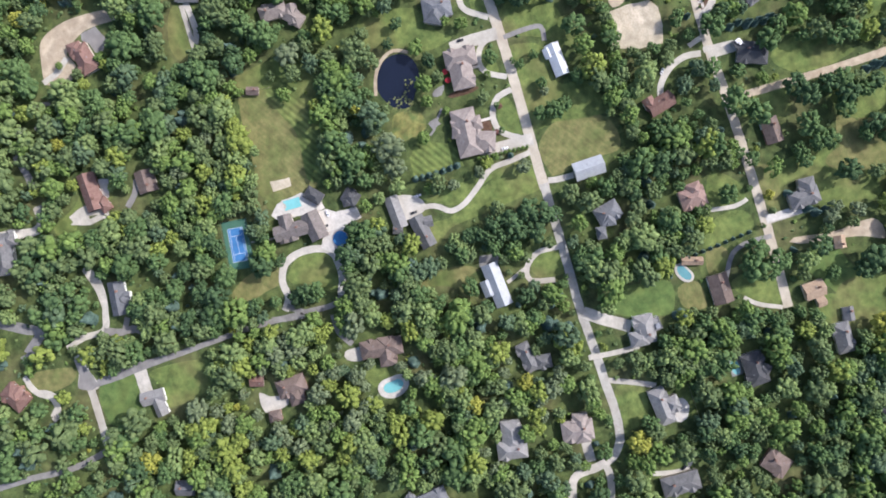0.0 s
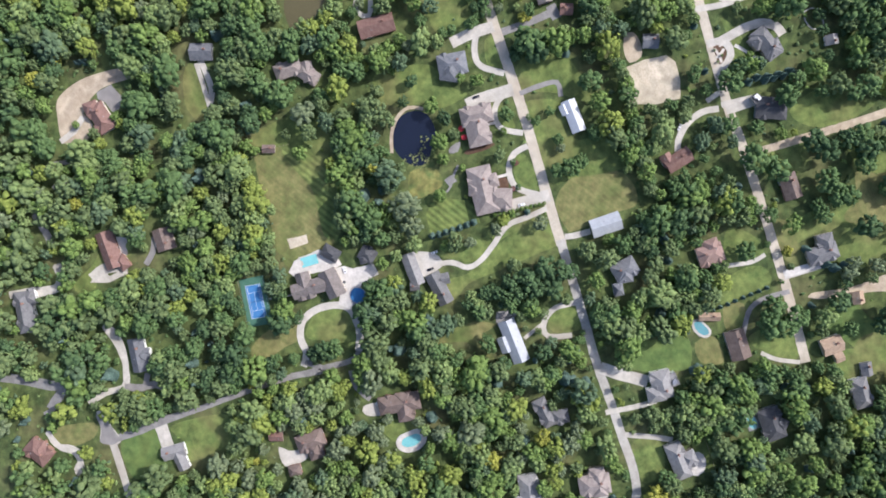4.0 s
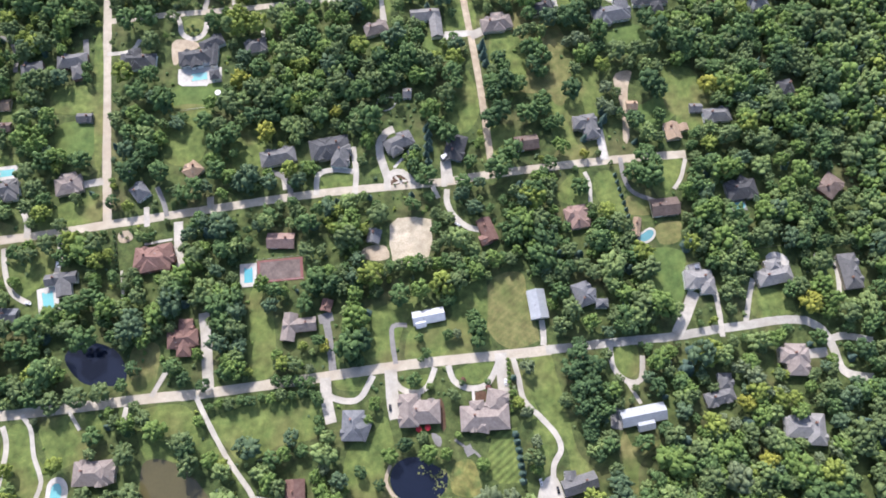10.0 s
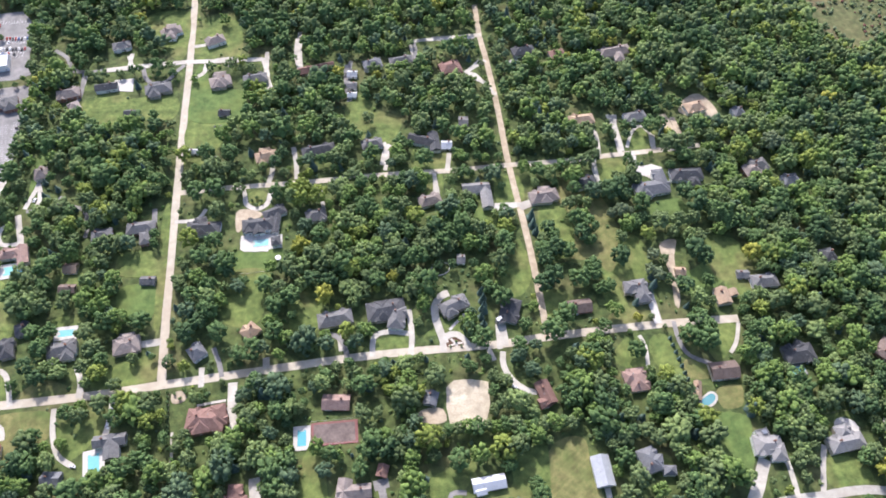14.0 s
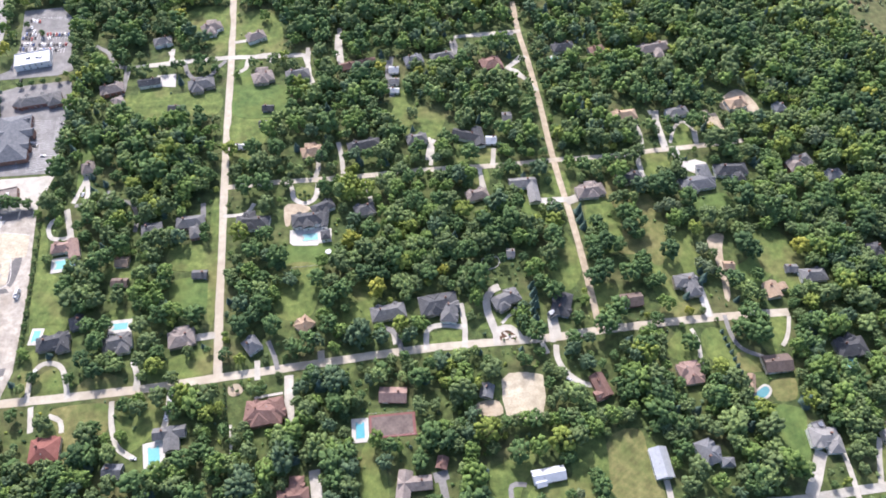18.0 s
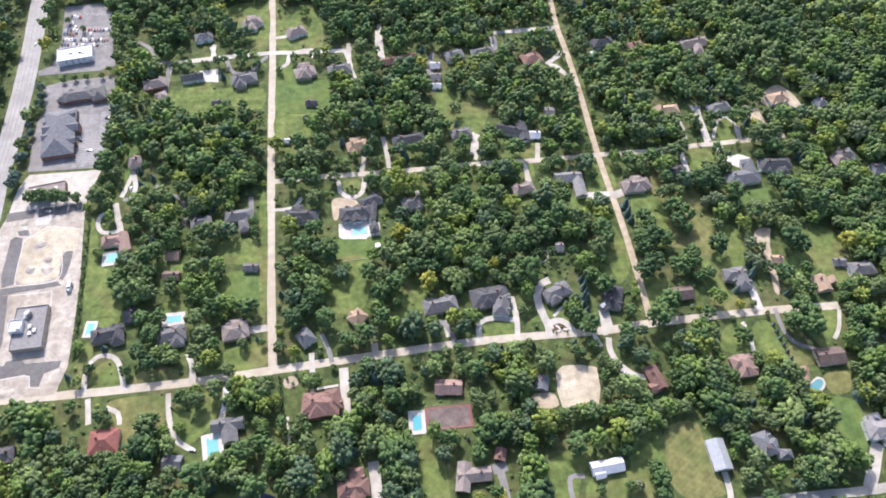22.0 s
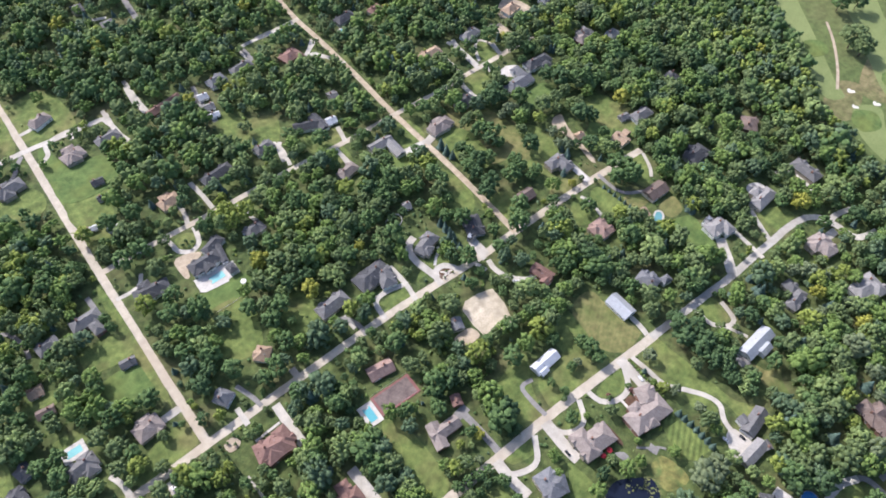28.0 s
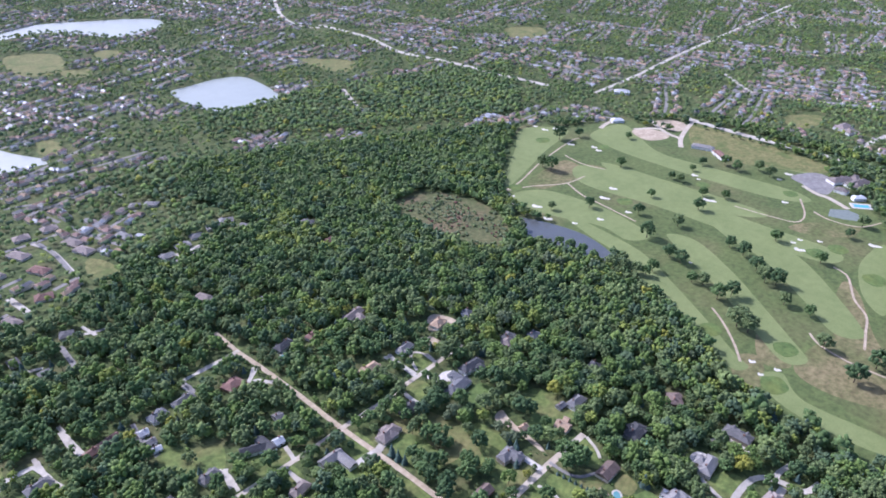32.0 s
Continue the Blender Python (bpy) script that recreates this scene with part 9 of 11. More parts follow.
bay_lines([(-441.2, 402.3), (-438, 338.5)], 5, 2.7)
bay_lines([(-494.4, 545.4), (-454.5, 544.1)], 5, 2.7)
bay_lines([(-497.2, 517.6), (-452.5, 515.8)], 10, 2.7)
bay_lines([(-497.3, 498.2), (-452.1, 496.3)], 10, 2.7)
ribbon("lane_line", "dark joint between concrete lanes", JOINT, 0.35, [(-544.4, 678), (-534.1, 568.4), (-525.5, 464.2), (-522.2, 383), (-522.2, 331.6), (-519.4, 288.3), (-520.8, 252.3), (-521.8, 202.9), (-522, 137.9)], margin=0.3, category='road marking')
ribbon("lane_line", "dark joint between concrete lanes", JOINT, 0.35, [(-539.4, 677.6), (-529.4, 568), (-521.2, 463.8), (-518.2, 382.7), (-518.4, 331.3), (-515.7, 288), (-517.3, 252), (-518.4, 202.6), (-518.9, 137.6)], margin=0.3, category='road marking')
ribbon("lane_line", "dark joint between concrete lanes", JOINT, 0.25, [(-548.8, 678.3), (-538.1, 568.7), (-529.2, 464.5), (-525.7, 383.3), (-525.6, 331.9), (-522.7, 288.6), (-524, 252.6), (-524.8, 203.2), (-524.8, 138.2)], margin=0.3, category='road marking')
ribbon("lane_line", "dark joint between concrete lanes", JOINT, 0.25, [(-535, 677.3), (-525.4, 567.7), (-517.4, 463.5), (-514.7, 382.4), (-515, 331), (-512.5, 287.7), (-514.1, 251.7), (-515.4, 202.4), (-516.1, 137.4)], margin=0.3, category='road marking')
car(13.5, -153.6, 105, "black", where="a concrete drive")
car(5.1, -149.4, 2, "white", where="a concrete drive")
car(-84.2, -25.4, 91, "black", where="a concrete drive")
car(-3.3, -16.5, 86, "white", where="a concrete drive")
car(11.2, -84.6, 94, "white", where="a concrete drive")
car(21.8, -90.6, 94, "black", where="a concrete drive")
car(-51.4, -273.5, -3, "white", where="a concrete drive")
car(104.0, -154.2, 62, "white", where="a concrete drive")
car(111.1, -154.2, 85, "silver", where="a concrete drive")
car(-23.3, 102.6, 144, "white", where="a concrete drive")
car(248.5, 42.0, 120, "black", where="a concrete drive")
car(-332.8, 74.3, -19, "white", where="a concrete drive")
car(-313.5, 101.1, -81, "white", where="a concrete drive")
car(-312.4, 113.8, -81, "silver", where="a concrete drive")
car(-405.0, 309.0, 77, "white", where="a concrete drive")
car(-253.1, -113.2, -97, "black", where="a concrete drive")
car(-412.0, 145.4, 72, "white", where="a concrete drive")
car(-494.9, 541.7, -81, "black", where="a grey parking lot")
car(-491.9, 541.5, -81, "white", where="a grey parking lot")
car(-488.7, 539.8, -81, "white", where="a grey parking lot")
car(-485.9, 540.2, -81, "red", where="a grey parking lot")
car(-492.0, 531.2, -81, "white", where="a grey parking lot")
car(-494.9, 521.2, -81, "blue", where="a grey parking lot")
car(-491.9, 520.5, -81, "black", where="a grey parking lot")
car(-489.1, 521.0, -81, "silver", where="a grey parking lot")
car(-485.9, 519.4, -81, "white", where="a grey parking lot")
car(-480.2, 520.1, -81, "red", where="a grey parking lot")
car(-474.4, 519.4, -82, "red", where="a grey parking lot")
car(-471.5, 519.6, -82, "red", where="a grey parking lot")
car(-468.4, 518.3, -82, "black", where="a grey parking lot")
car(-465.5, 518.4, -82, "red", where="a grey parking lot")
car(-462.6, 518.1, -82, "blue", where="a grey parking lot")
car(-459.7, 517.8, -82, "black", where="a grey parking lot")
car(-456.8, 518.4, -82, "silver", where="a grey parking lot")
car(-453.9, 517.9, -82, "blue", where="a grey parking lot")
car(-497.4, 515.6, -81, "blue", where="a grey parking lot")
car(-494.5, 515.6, -81, "black", where="a grey parking lot")
car(-491.5, 514.5, -81, "black", where="a grey parking lot")
car(-488.5, 513.6, -81, "red", where="a grey parking lot")
car(-485.8, 515.0, -81, "black", where="a grey parking lot")
car(-471.2, 513.4, -82, "silver", where="a grey parking lot")
car(-496.7, 505.0, -81, "black", where="a grey parking lot")
car(-494.1, 506.0, -81, "silver", where="a grey parking lot")
car(-491.2, 505.7, -81, "silver", where="a grey parking lot")
car(-488.3, 505.9, -81, "white", where="a grey parking lot")
car(-485.3, 505.1, -81, "blue", where="a grey parking lot")
car(-479.5, 504.5, -81, "black", where="a grey parking lot")
car(-476.7, 504.6, -81, "white", where="a grey parking lot")
car(-473.7, 503.5, -82, "silver", where="a grey parking lot")
car(-470.8, 503.6, -82, "black", where="a grey parking lot")
car(-468.1, 504.2, -82, "white", where="a grey parking lot")
car(-464.9, 502.4, -82, "black", where="a grey parking lot")
car(-462.2, 503.4, -82, "black", where="a grey parking lot")
car(-459.3, 503.2, -82, "silver", where="a grey parking lot")
car(-456.3, 501.9, -82, "black", where="a grey parking lot")
car(-453.6, 503.1, -82, "red", where="a grey parking lot")
car(-496.8, 499.0, -81, "black", where="a grey parking lot")
car(-494.0, 499.2, -81, "blue", where="a grey parking lot")
car(-491.0, 497.9, -81, "black", where="a grey parking lot")
car(-485.2, 497.5, -81, "white", where="a grey parking lot")
car(-482.6, 498.6, -81, "black", where="a grey parking lot")
car(-476.6, 496.7, -81, "silver", where="a grey parking lot")
car(-473.8, 497.0, -82, "blue", where="a grey parking lot")
car(-468.0, 496.5, -82, "red", where="a grey parking lot")
car(-465.2, 496.7, -82, "silver", where="a grey parking lot")
car(-462.2, 495.5, -82, "black", where="a grey parking lot")
car(-479.2, 401.9, -5, "white", where="a grey parking lot")
car(-456.5, 368.6, -5, "black", where="a grey parking lot")
car(-447.3, 356.4, -5, "silver", where="a grey parking lot")
car(-468.4, 366.2, -5, "white", where="a grey parking lot")
car(-437.6, 394.9, -5, "black", where="a grey parking lot")
car(-470.1, 290.4, -5, "silver", where="a grey parking lot")
car(-459.5, 372.2, -5, "white", where="a grey parking lot")
car(-488.3, 524.7, -92, "white", where="the arterial road")
car(-486.9, 454.8, -92, "black", where="the arterial road")
car(-500.2, 365.5, -96, "silver", where="the arterial road")
car(-522.9, 501.9, -92, "white", where="the arterial road")
car(-311.3, 112.5, -102, "silver", where="a concrete drive")
car(-312.5, 107.5, -102, "black", where="a concrete drive")
car(-313.7, 102.6, -102, "white", where="a concrete drive")

# ---------- trees ----------


def ico(level):
    bm = bmesh.new()
    bmesh.ops.create_icosphere(bm, subdivisions=level, radius=1.0)
    v = np.array([p.co[:] for p in bm.verts])
    f = np.array([[q.index for q in g.verts] for g in bm.faces])
    bm.free()
    return v, f


def crown_template(seed, puffs, cards, squash=0.85, cut=-0.25):
    """A crown of overlapping leafy puffs round a dome, with clumps of leaves standing out: vertices about its centre, triangles, for a radius of 1."""
    g = np.random.default_rng(seed)
    v, f = ico(1)
    golden = np.pi * (3 - 5 ** .5)
    C, R = [], []
    for i in range(puffs):
        z = 1 - (i + .5) / puffs * 1.5
        a = golden * i + g.uniform(-.4, .4)
        s = np.sqrt(max(0, 1 - z * z))
        d = np.array([s * np.cos(a), s * np.sin(a), z * squash]) * g.uniform(.58, .82)
        C.append(d)
        R.append(g.uniform(.24, .40) if puffs < 9 else g.uniform(.19, .34) if puffs < 18 else g.uniform(.14, .30))
    C.append(np.array([0, 0, -.05]))
    R.append(.74)
    V, F, base = [], [], 0
    for k, (c, r) in enumerate(zip(C, R)):
        w = v * (r * g.uniform(.66, 1.28, (len(v), 1))) * [1, 1, .9]
        out = c / (np.linalg.norm(c) + .2)               # tufts reach outwards
        w = w + np.outer(w @ out, out) * g.uniform(.1, .5) + c
        mid = w[f].mean(1)
        keep = (v[f][:, :, 2].mean(1) > cut)
        for m, (c2, r2) in enumerate(zip(C, R)):
            if m != k:
                keep &= np.linalg.norm((mid - c2) / [1, 1, .9], axis=1) > r2 * .86
        ff = f[keep]
        used = np.unique(ff)
        remap = -np.ones(len(w), int)
        remap[used] = np.arange(len(used))
        V.append(w[used])
        F.append(remap[ff] + base)
        base += len(used)
    w, f = np.concatenate(V), np.concatenate(F)
    if cards:
        k = g.integers(0, len(w), cards)
        c = w[k] * g.uniform(0.97, 1.12, (cards, 1)) + g.normal(0, .035, (cards, 3))
        a = g.normal(size=(cards, 3))
        a /= np.linalg.norm(a, axis=1)[:, None]
        b = np.cross(a, c + [0, 0, .5] + g.normal(0, .5, (cards, 3)))
        b /= np.linalg.norm(b, axis=1)[:, None] + 1e-9
        s = g.uniform(0.05, 0.14, (cards, 1))
        q = np.stack([c - a * s, c - b * s * .7, c + a * s, c + b * s * .7], 1).reshape(-1, 3)
        i = len(w) + 4 * np.arange(cards)[:, None]
        f = np.concatenate([f, i + [0, 1, 2], i + [0, 2, 3]])
        w = np.concatenate([w, q])
    return w, f


def conifer_template(seed, tiers=6, sides=11):
    rng = np.random.default_rng(seed)
    vs, fs = [], []
    for t in range(tiers):
        z0, z1 = -1 + 2.2 * t / tiers, -1 + 2.2 * (t + 1.5) / tiers
        r0 = (1 - t / tiers) * 0.85 + .08
        i = len(vs)
        for s in range(sides):
            g = 2 * math.pi * (s + .5 * (t % 2)) / sides
            r = r0 * rng.uniform(.7, 1.12)
            vs.append((r * math.cos(g), r * math.sin(g), z0 + rng.uniform(-.08, .08)))
        vs.append((0, 0, z1))
        for s in range(sides):
            fs.append((i + s, i + (s + 1) % sides, i + sides))
    return np.array(vs), np.array(fs)


def trunk_data(r, h, sides=5):
    """A tapered trunk with two limbs, to be scaled."""
    vs, fs = [], []

    def limb(a, b, ra, rb):
        i = len(vs)
        for p, q in ((a, ra), (b, rb)):
            for s in range(sides):
                g = 2 * math.pi * s / sides
                vs.append((p[0] + q * math.cos(g), p[1] + q * math.sin(g), p[2]))
        for s in range(sides):
            t = (s + 1) % sides
            fs.append((i + s, i + t, i + sides + t, i + sides + s))
    limb((0, 0, -.2), (0, 0, h * .6), r, r * .7)
    limb((0, 0, h * .55), (h * .18, h * .05, h), r * .6, r * .25)
    limb((0, 0, h * .5), (-h * .15, h * .1, h * .95), r * .55, r * .25)
    limb((0, 0, h * .6), (0, -h * .14, h * 1.05), r * .5, r * .2)
    return vs, fs


def grove(name, label, xs, ys, rs, hs, mats, templates, rng, category="trees", trunks=False):
    """Many trees in one object: each a turned and scaled crown on its trunk, with one of the leaf materials."""
    V, F, M, base = [], [], [], 0
    which = rng.integers(0, len(templates), len(xs))
    for k, (tv, tf) in enumerate(templates):
        s = np.nonzero(which == k)[0]
        if not len(s):
            continue
        g = rng.uniform(0, 2 * np.pi, len(s))
        c, sn = np.cos(g), np.sin(g)
        el = rng.uniform(.85, 1.18, len(s))
        x = tv[None, :, 0] * rs[s, None] * el[:, None]
        y = tv[None, :, 1] * rs[s, None] / el[:, None]
        z = tv[None, :, 2] * rs[s, None] * rng.uniform(.95, 1.3, (len(s), 1)) + hs[s, None]
        P = np.stack([x * c[:, None] - y * sn[:, None] + xs[s, None], x * sn[:, None] + y * c[:, None] + ys[s, None], z], -1)
        off = base + np.arange(len(s)) * len(tv)
        V.append(P.reshape(-1, 3))
        F.append((tf[None] + off[:, None, None]).reshape(-1, 3))
        M.append(np.repeat(mats[s], len(tf)))
        base += len(s) * len(tv)
    if trunks:
        tv, tf = trunk_data(1.0, 1.0, 4)
        tv = np.array(tv[:8])
        tf = np.array([(0, 1, 5), (0, 5, 4), (1, 2, 6), (1, 6, 5), (2, 3, 7), (2, 7, 6), (3, 0, 4), (3, 4, 7)])
        P = np.stack([tv[None, :, 0] * .3 + xs[:, None], tv[None, :, 1] * .3 + ys[:, None], tv[None, :, 2] * hs[:, None] * 1.4], -1)
        off = base + np.arange(len(xs)) * 8
        V.append(P.reshape(-1, 3))
        F.append((tf[None] + off[:, None, None]).reshape(-1, 3))
        M.append(np.full(len(xs) * len(tf), len(LEAVES)))
    V, F, M = np.concatenate(V), np.concatenate(F), np.concatenate(M)
    me = bpy.data.meshes.new(name)
    me.vertices.add(len(V))
    me.vertices.foreach_set("co", V.astype(np.float32).ravel())
    me.loops.add(len(F) * 3)
    me.loops.foreach_set("vertex_index", F.astype(np.int32).ravel())
    me.polygons.add(len(F))
    me.polygons.foreach_set("loop_start", np.arange(0, len(F) * 3, 3, dtype=np.int32))
    me.polygons.foreach_set("material_index", M.astype(np.int32))
    me.polygons.foreach_set("use_smooth", np.ones(len(F), bool))
    for m in LEAVES + [BARK]:
        me.materials.append(m)
    me.update(calc_edges=True)
    return tagged(new(name, me), label, category, kind="stuff")


BROAD = [crown_template(10 + i, 27 + i % 8, 90) for i in range(10)]
FULL = [crown_template(110 + i, 12 + i % 3, 14) for i in range(8)]
MIDDLE = [crown_template(40 + i, 6, 8) for i in range(6)]
SMALL = [crown_template(60 + i, 1, 0, 0.85, 0.05) for i in range(6)]
CONIFER = [conifer_template(80 + i) for i in range(4)]
rng = np.random.default_rng(7)


def wave(x, y, k, seed):
    """A smooth field from 0 to 1 over the plan, with swells about k metres wide."""
    g = np.random.default_rng(seed)
    out = 0
    for i in range(6):
        a, ph = g.uniform(0, 2 * np.pi, 2)
        s = g.uniform(0.7, 1.6)
        out = out + np.sin((x * np.cos(a) + y * np.sin(a)) * 2 * np.pi / (k * s) + ph)
    return 0.5 + out / 8


def in_zone(zone, x, y):
    return inside(zone, x, y)


def leaf_choice(x, y, n):
    """Leaf colours go in drifts over the plan."""
    u = wave(x, y, 120, 3) * .45 + rng.uniform(0, 1, n) * .75 + np.where(in_zone(BRIGHT_WOOD, x, y), .14, 0)
    m = np.select([u < .10, u < .24, u < .44, u < .64, u < .70, u < .84, u < .96, u < 1.08], [11, 0, 1, 3, 9, 2, 8, 10], 4)
    m = np.where(rng.uniform(0, 1, n) < .006, 5, m)
    return m


NAMED = []          # the single trees that stand as things of their own


def tree(x, y, r, leaf=1, kind="broad", label=""):
    NAMED.append((x, y, r, leaf, kind, label))
    keep_disc(x, y, r * 1.25 + (3 if kind == "conifer" else 0), r * 0.6)


ZONES = [
    ([(-700, 120), (100, 135), (100, 760), (-700, 760)], 0.80),
    ([(-620, 10), (130, 10), (100, 135), (-620, 120)], 0.78),
    ([(100, 150), (700, 110), (700, 760), (100, 760)], 1.1),
    ([(-700, -70), (-20, -60), (-20, 0), (-700, 0)], 0.45),
    ([(22, 152), (33, 243), (130, 216), (112, 155)], 0.32),
    ([(-68, 67), (-58, 74), (-18, 73), (18, 73), (15, 62), (-22, 62)], 1.2),
    ([(-3, 71), (5, 109), (32, 133), (53, 135), (42, 86), (20, 64)], 1.2),
    ([(71, 45), (81, 79), (115, 69), (104, 16), (72, 21)], 1.2),
    ([(-99, 132), (-227, 131), (-221, 100), (-157, 115), (-100, 105)], 1.2),
    ([(30, 129), (110, 131), (101, 69), (42, 66), (11, 122)], 1.1),
    ([(-450, 414), (-309, 402), (-297, 319), (-427, 311)], 1.0),
    ([(-181, 283), (-54, 272), (-61, 214), (-178, 208)], 1.0),
    ([(-86, 205), (-25, 222), (-20, 167), (-74, 172)], 0.3),
    ([(-644, 595), (-548, 588), (-538, 475), (-536, 407), (-535, 339), (-572, 314)], 0.55),
]
FAR_ZONES = [([(423, 691), (540, 573), (451, 466), (413, 176), (320, 46), (130, 79), (83, 313), (15, 518), (-28, 772), (105, 816), (240, 758)], 0.98), ([(77, 1039), (219, 1029), (446, 914), (749, 737), (517, 566), (338, 716), (123, 849)], 1.1), ([(348, 1205), (657, 1188), (1150, 1036), (859, 769), (522, 942), (323, 1118)], 1.0)]
NEAR_VIEW = [(-720, -340), (-300, -400), (0, -420), (230, -430), (430, -200), (470, 40), (330, 150), (420, 300), (330, 470), (120, 640), (-300, 700), (-640, 700)]
MID_VIEW = [(-231, 433), (-135, 672), (-25, 729), (80, 769), (184, 762), (157, 913), (227, 986), (437, 903), (777, 731), (1111, 494), (1126, 82), (320, -135)]
MARSH_ZONE = [(374, 637), (430, 638), (463, 590), (465, 509), (420, 448), (365, 435), (344, 490), (344, 574)]
BRIGHT_WOOD = [(56, -233), (63, -150), (94, -101), (113, -36), (156, -3), (196, -40), (242, -86), (175, -321), (124, -292)]
MARSH_BOX = (min(a[0] for a in MARSH_ZONE), min(a[1] for a in MARSH_ZONE), max(a[0] for a in MARSH_ZONE), max(a[1] for a in MARSH_ZONE))
FAR_VIEW = [(-296, 500), (335, 2980), (3020, 421), (320, -135)]
tree(-205.4, -12.2, 3.4, 1, "broad", "leafy tree in a row beside a lane")
tree(-198.3, -10.4, 4.1, 2, "broad", "leafy tree in a row beside a lane")
tree(-191.6, -11.8, 4.8, 3, "broad", "leafy tree in a row beside a lane")
tree(-184.4, -10.0, 3.8, 1, "broad", "leafy tree in a row beside a lane")
tree(-177.7, -11.3, 4.4, 0, "broad", "leafy tree in a row beside a lane")
tree(-170.5, -9.6, 3.4, 1, "broad", "leafy tree in a row beside a lane")
tree(-163.7, -10.9, 4.1, 2, "broad", "leafy tree in a row beside a lane")
tree(-156.6, -9.2, 4.8, 3, "broad", "leafy tree in a row beside a lane")
tree(-149.8, -10.5, 3.8, 1, "broad", "leafy tree in a row beside a lane")
tree(-142.6, -8.8, 4.4, 0, "broad", "leafy tree in a row beside a lane")
tree(-135.8, -10.1, 3.4, 1, "broad", "leafy tree in a row beside a lane")
tree(-288.3, 41.5, 11.0, 1, "broad", "large tree leaning over a dark pond")
tree(-276.7, 4.2, 7.5, 3, "broad", "yellow-green tree beside a dark pond")
tree(-292.2, 2.5, 8.5, 3, "broad", "yellow-green tree beside a dark pond")
tree(-308.7, 0.6, 8.0, 3, "broad", "yellow-green tree beside a lane")
tree(-323.2, 5.7, 7.5, 1, "broad", "leafy tree beside a lane")
tree(-239.5, -24.4, 8.0, 2, "broad", "leafy tree on a lawn")
tree(-259.6, -37.9, 8.0, 3, "broad", "yellow-green tree on a lawn")
tree(-222.1, 7.9, 6.0, 0, "broad", "dark green tree beside a concrete drive")
tree(-209.3, 2.6, 5.5, 0, "broad", "dark green tree beside a concrete drive")
for k in range(34):                          # young shrubs along the edge of the building site
    tree(-434.0 + 0.28 * k + 0.5 * math.sin(k * 2.3), 281.6 + -3.84 * k + 0.7 * math.sin(k * 1.7), 1.1 + 0.4 * math.sin(k * 3.1) ** 2, (0, 1, 3)[k % 3], "broad", "small young shrub in a row beside a building site")
tree(-274.5, 122.1, 1.3, 0, "broad", "small clipped shrub in a row beside a lawn")
tree(-274.1, 118.4, 1.3, 0, "broad", "small clipped shrub in a row beside a lawn")
tree(-273.6, 114.6, 1.3, 0, "broad", "small clipped shrub in a row beside a lawn")
tree(-273.2, 110.9, 1.3, 0, "broad", "small clipped shrub in a row beside a lawn")
tree(-272.8, 107.3, 1.3, 0, "broad", "small clipped shrub in a row beside a lawn")
tree(-272.4, 103.6, 1.3, 0, "broad", "small clipped shrub in a row beside a lawn")
tree(-272.0, 100.0, 1.3, 0, "broad", "small clipped shrub in a row beside a lawn")
tree(-271.6, 96.4, 1.3, 0, "broad", "small clipped shrub in a row beside a lawn")
tree(-271.1, 92.9, 1.3, 0, "broad", "small clipped shrub in a row beside a lawn")
tree(-130.0, -287.9, 5, 10, "broad", "")
tree(-138.1, -268.5, 5, 10, "broad", "")
tree(-122.0, -333.4, 7, 10, "broad", "")
tree(-107.2, -143.0, 9, 4, "broad", "")
tree(-148.1, -301.6, 3, 2, "broad", "")
tree(-115.2, -169.5, 6, 2, "broad", "")
tree(1040.8, 476.0, 3.2, 0, "broad", "dark green tree in a row beside a road")
tree(1034.9, 451.6, 4.4, 1, "broad", "dark green tree in a row beside a road")
tree(1038.3, 432.1, 4.0, 0, "broad", "dark green tree in a row beside a road")
tree(1037.7, 416.8, 3.6, 1, "broad", "dark green tree in a row beside a road")
tree(1032.0, 393.7, 3.2, 0, "broad", "dark green tree in a row beside a road")
tree(1031.4, 378.9, 4.4, 1, "broad", "dark green tree in a row beside a road")
tree(1034.7, 360.6, 4.0, 0, "broad", "dark green tree in a row beside a road")
tree(1029.2, 338.8, 3.6, 1, "broad", "dark green tree in a row beside a road")
tree(1028.6, 324.7, 3.2, 0, "broad", "dark green tree in a row beside a road")
tree(1031.8, 307.1, 4.4, 1, "broad", "dark green tree in a row beside a road")
tree(1022.8, 290.2, 4.0, 0, "broad", "dark green tree in a row beside a road")
tree(1026.0, 273.1, 3.6, 1, "broad", "dark green tree in a row beside a road")
tree(1029.1, 256.3, 3.2, 0, "broad", "dark green tree in a row beside a road")
tree(1020.4, 240.3, 4.4, 1, "broad", "dark green tree in a row beside a road")
tree(1023.5, 224.0, 4.0, 0, "broad", "dark green tree in a row beside a road")
tree(1023.0, 211.4, 3.6, 1, "broad", "dark green tree in a row beside a road")
tree(-66.7, 139.1, 1.1, 1, "broad", "small rounded shrub on a planted island")
tree(-62.0, 142.9, 1.1, 1, "broad", "small rounded shrub on a planted island")
tree(-58.4, 139.1, 1.1, 1, "broad", "small rounded shrub on a planted island")
tree(-268.9, 120.3, 1.5, 1, "broad", "small shrub on a gravel bed")
tree(-264.8, 116.4, 1.5, 1, "broad", "small shrub on a gravel bed")
tree(-260.9, 120.4, 1.5, 1, "broad", "small shrub on a gravel bed")
tree(-258.0, 116.7, 1.5, 1, "broad", "small shrub on a gravel bed")
tree(-262.6, 123.2, 1.5, 1, "broad", "small shrub on a gravel bed")
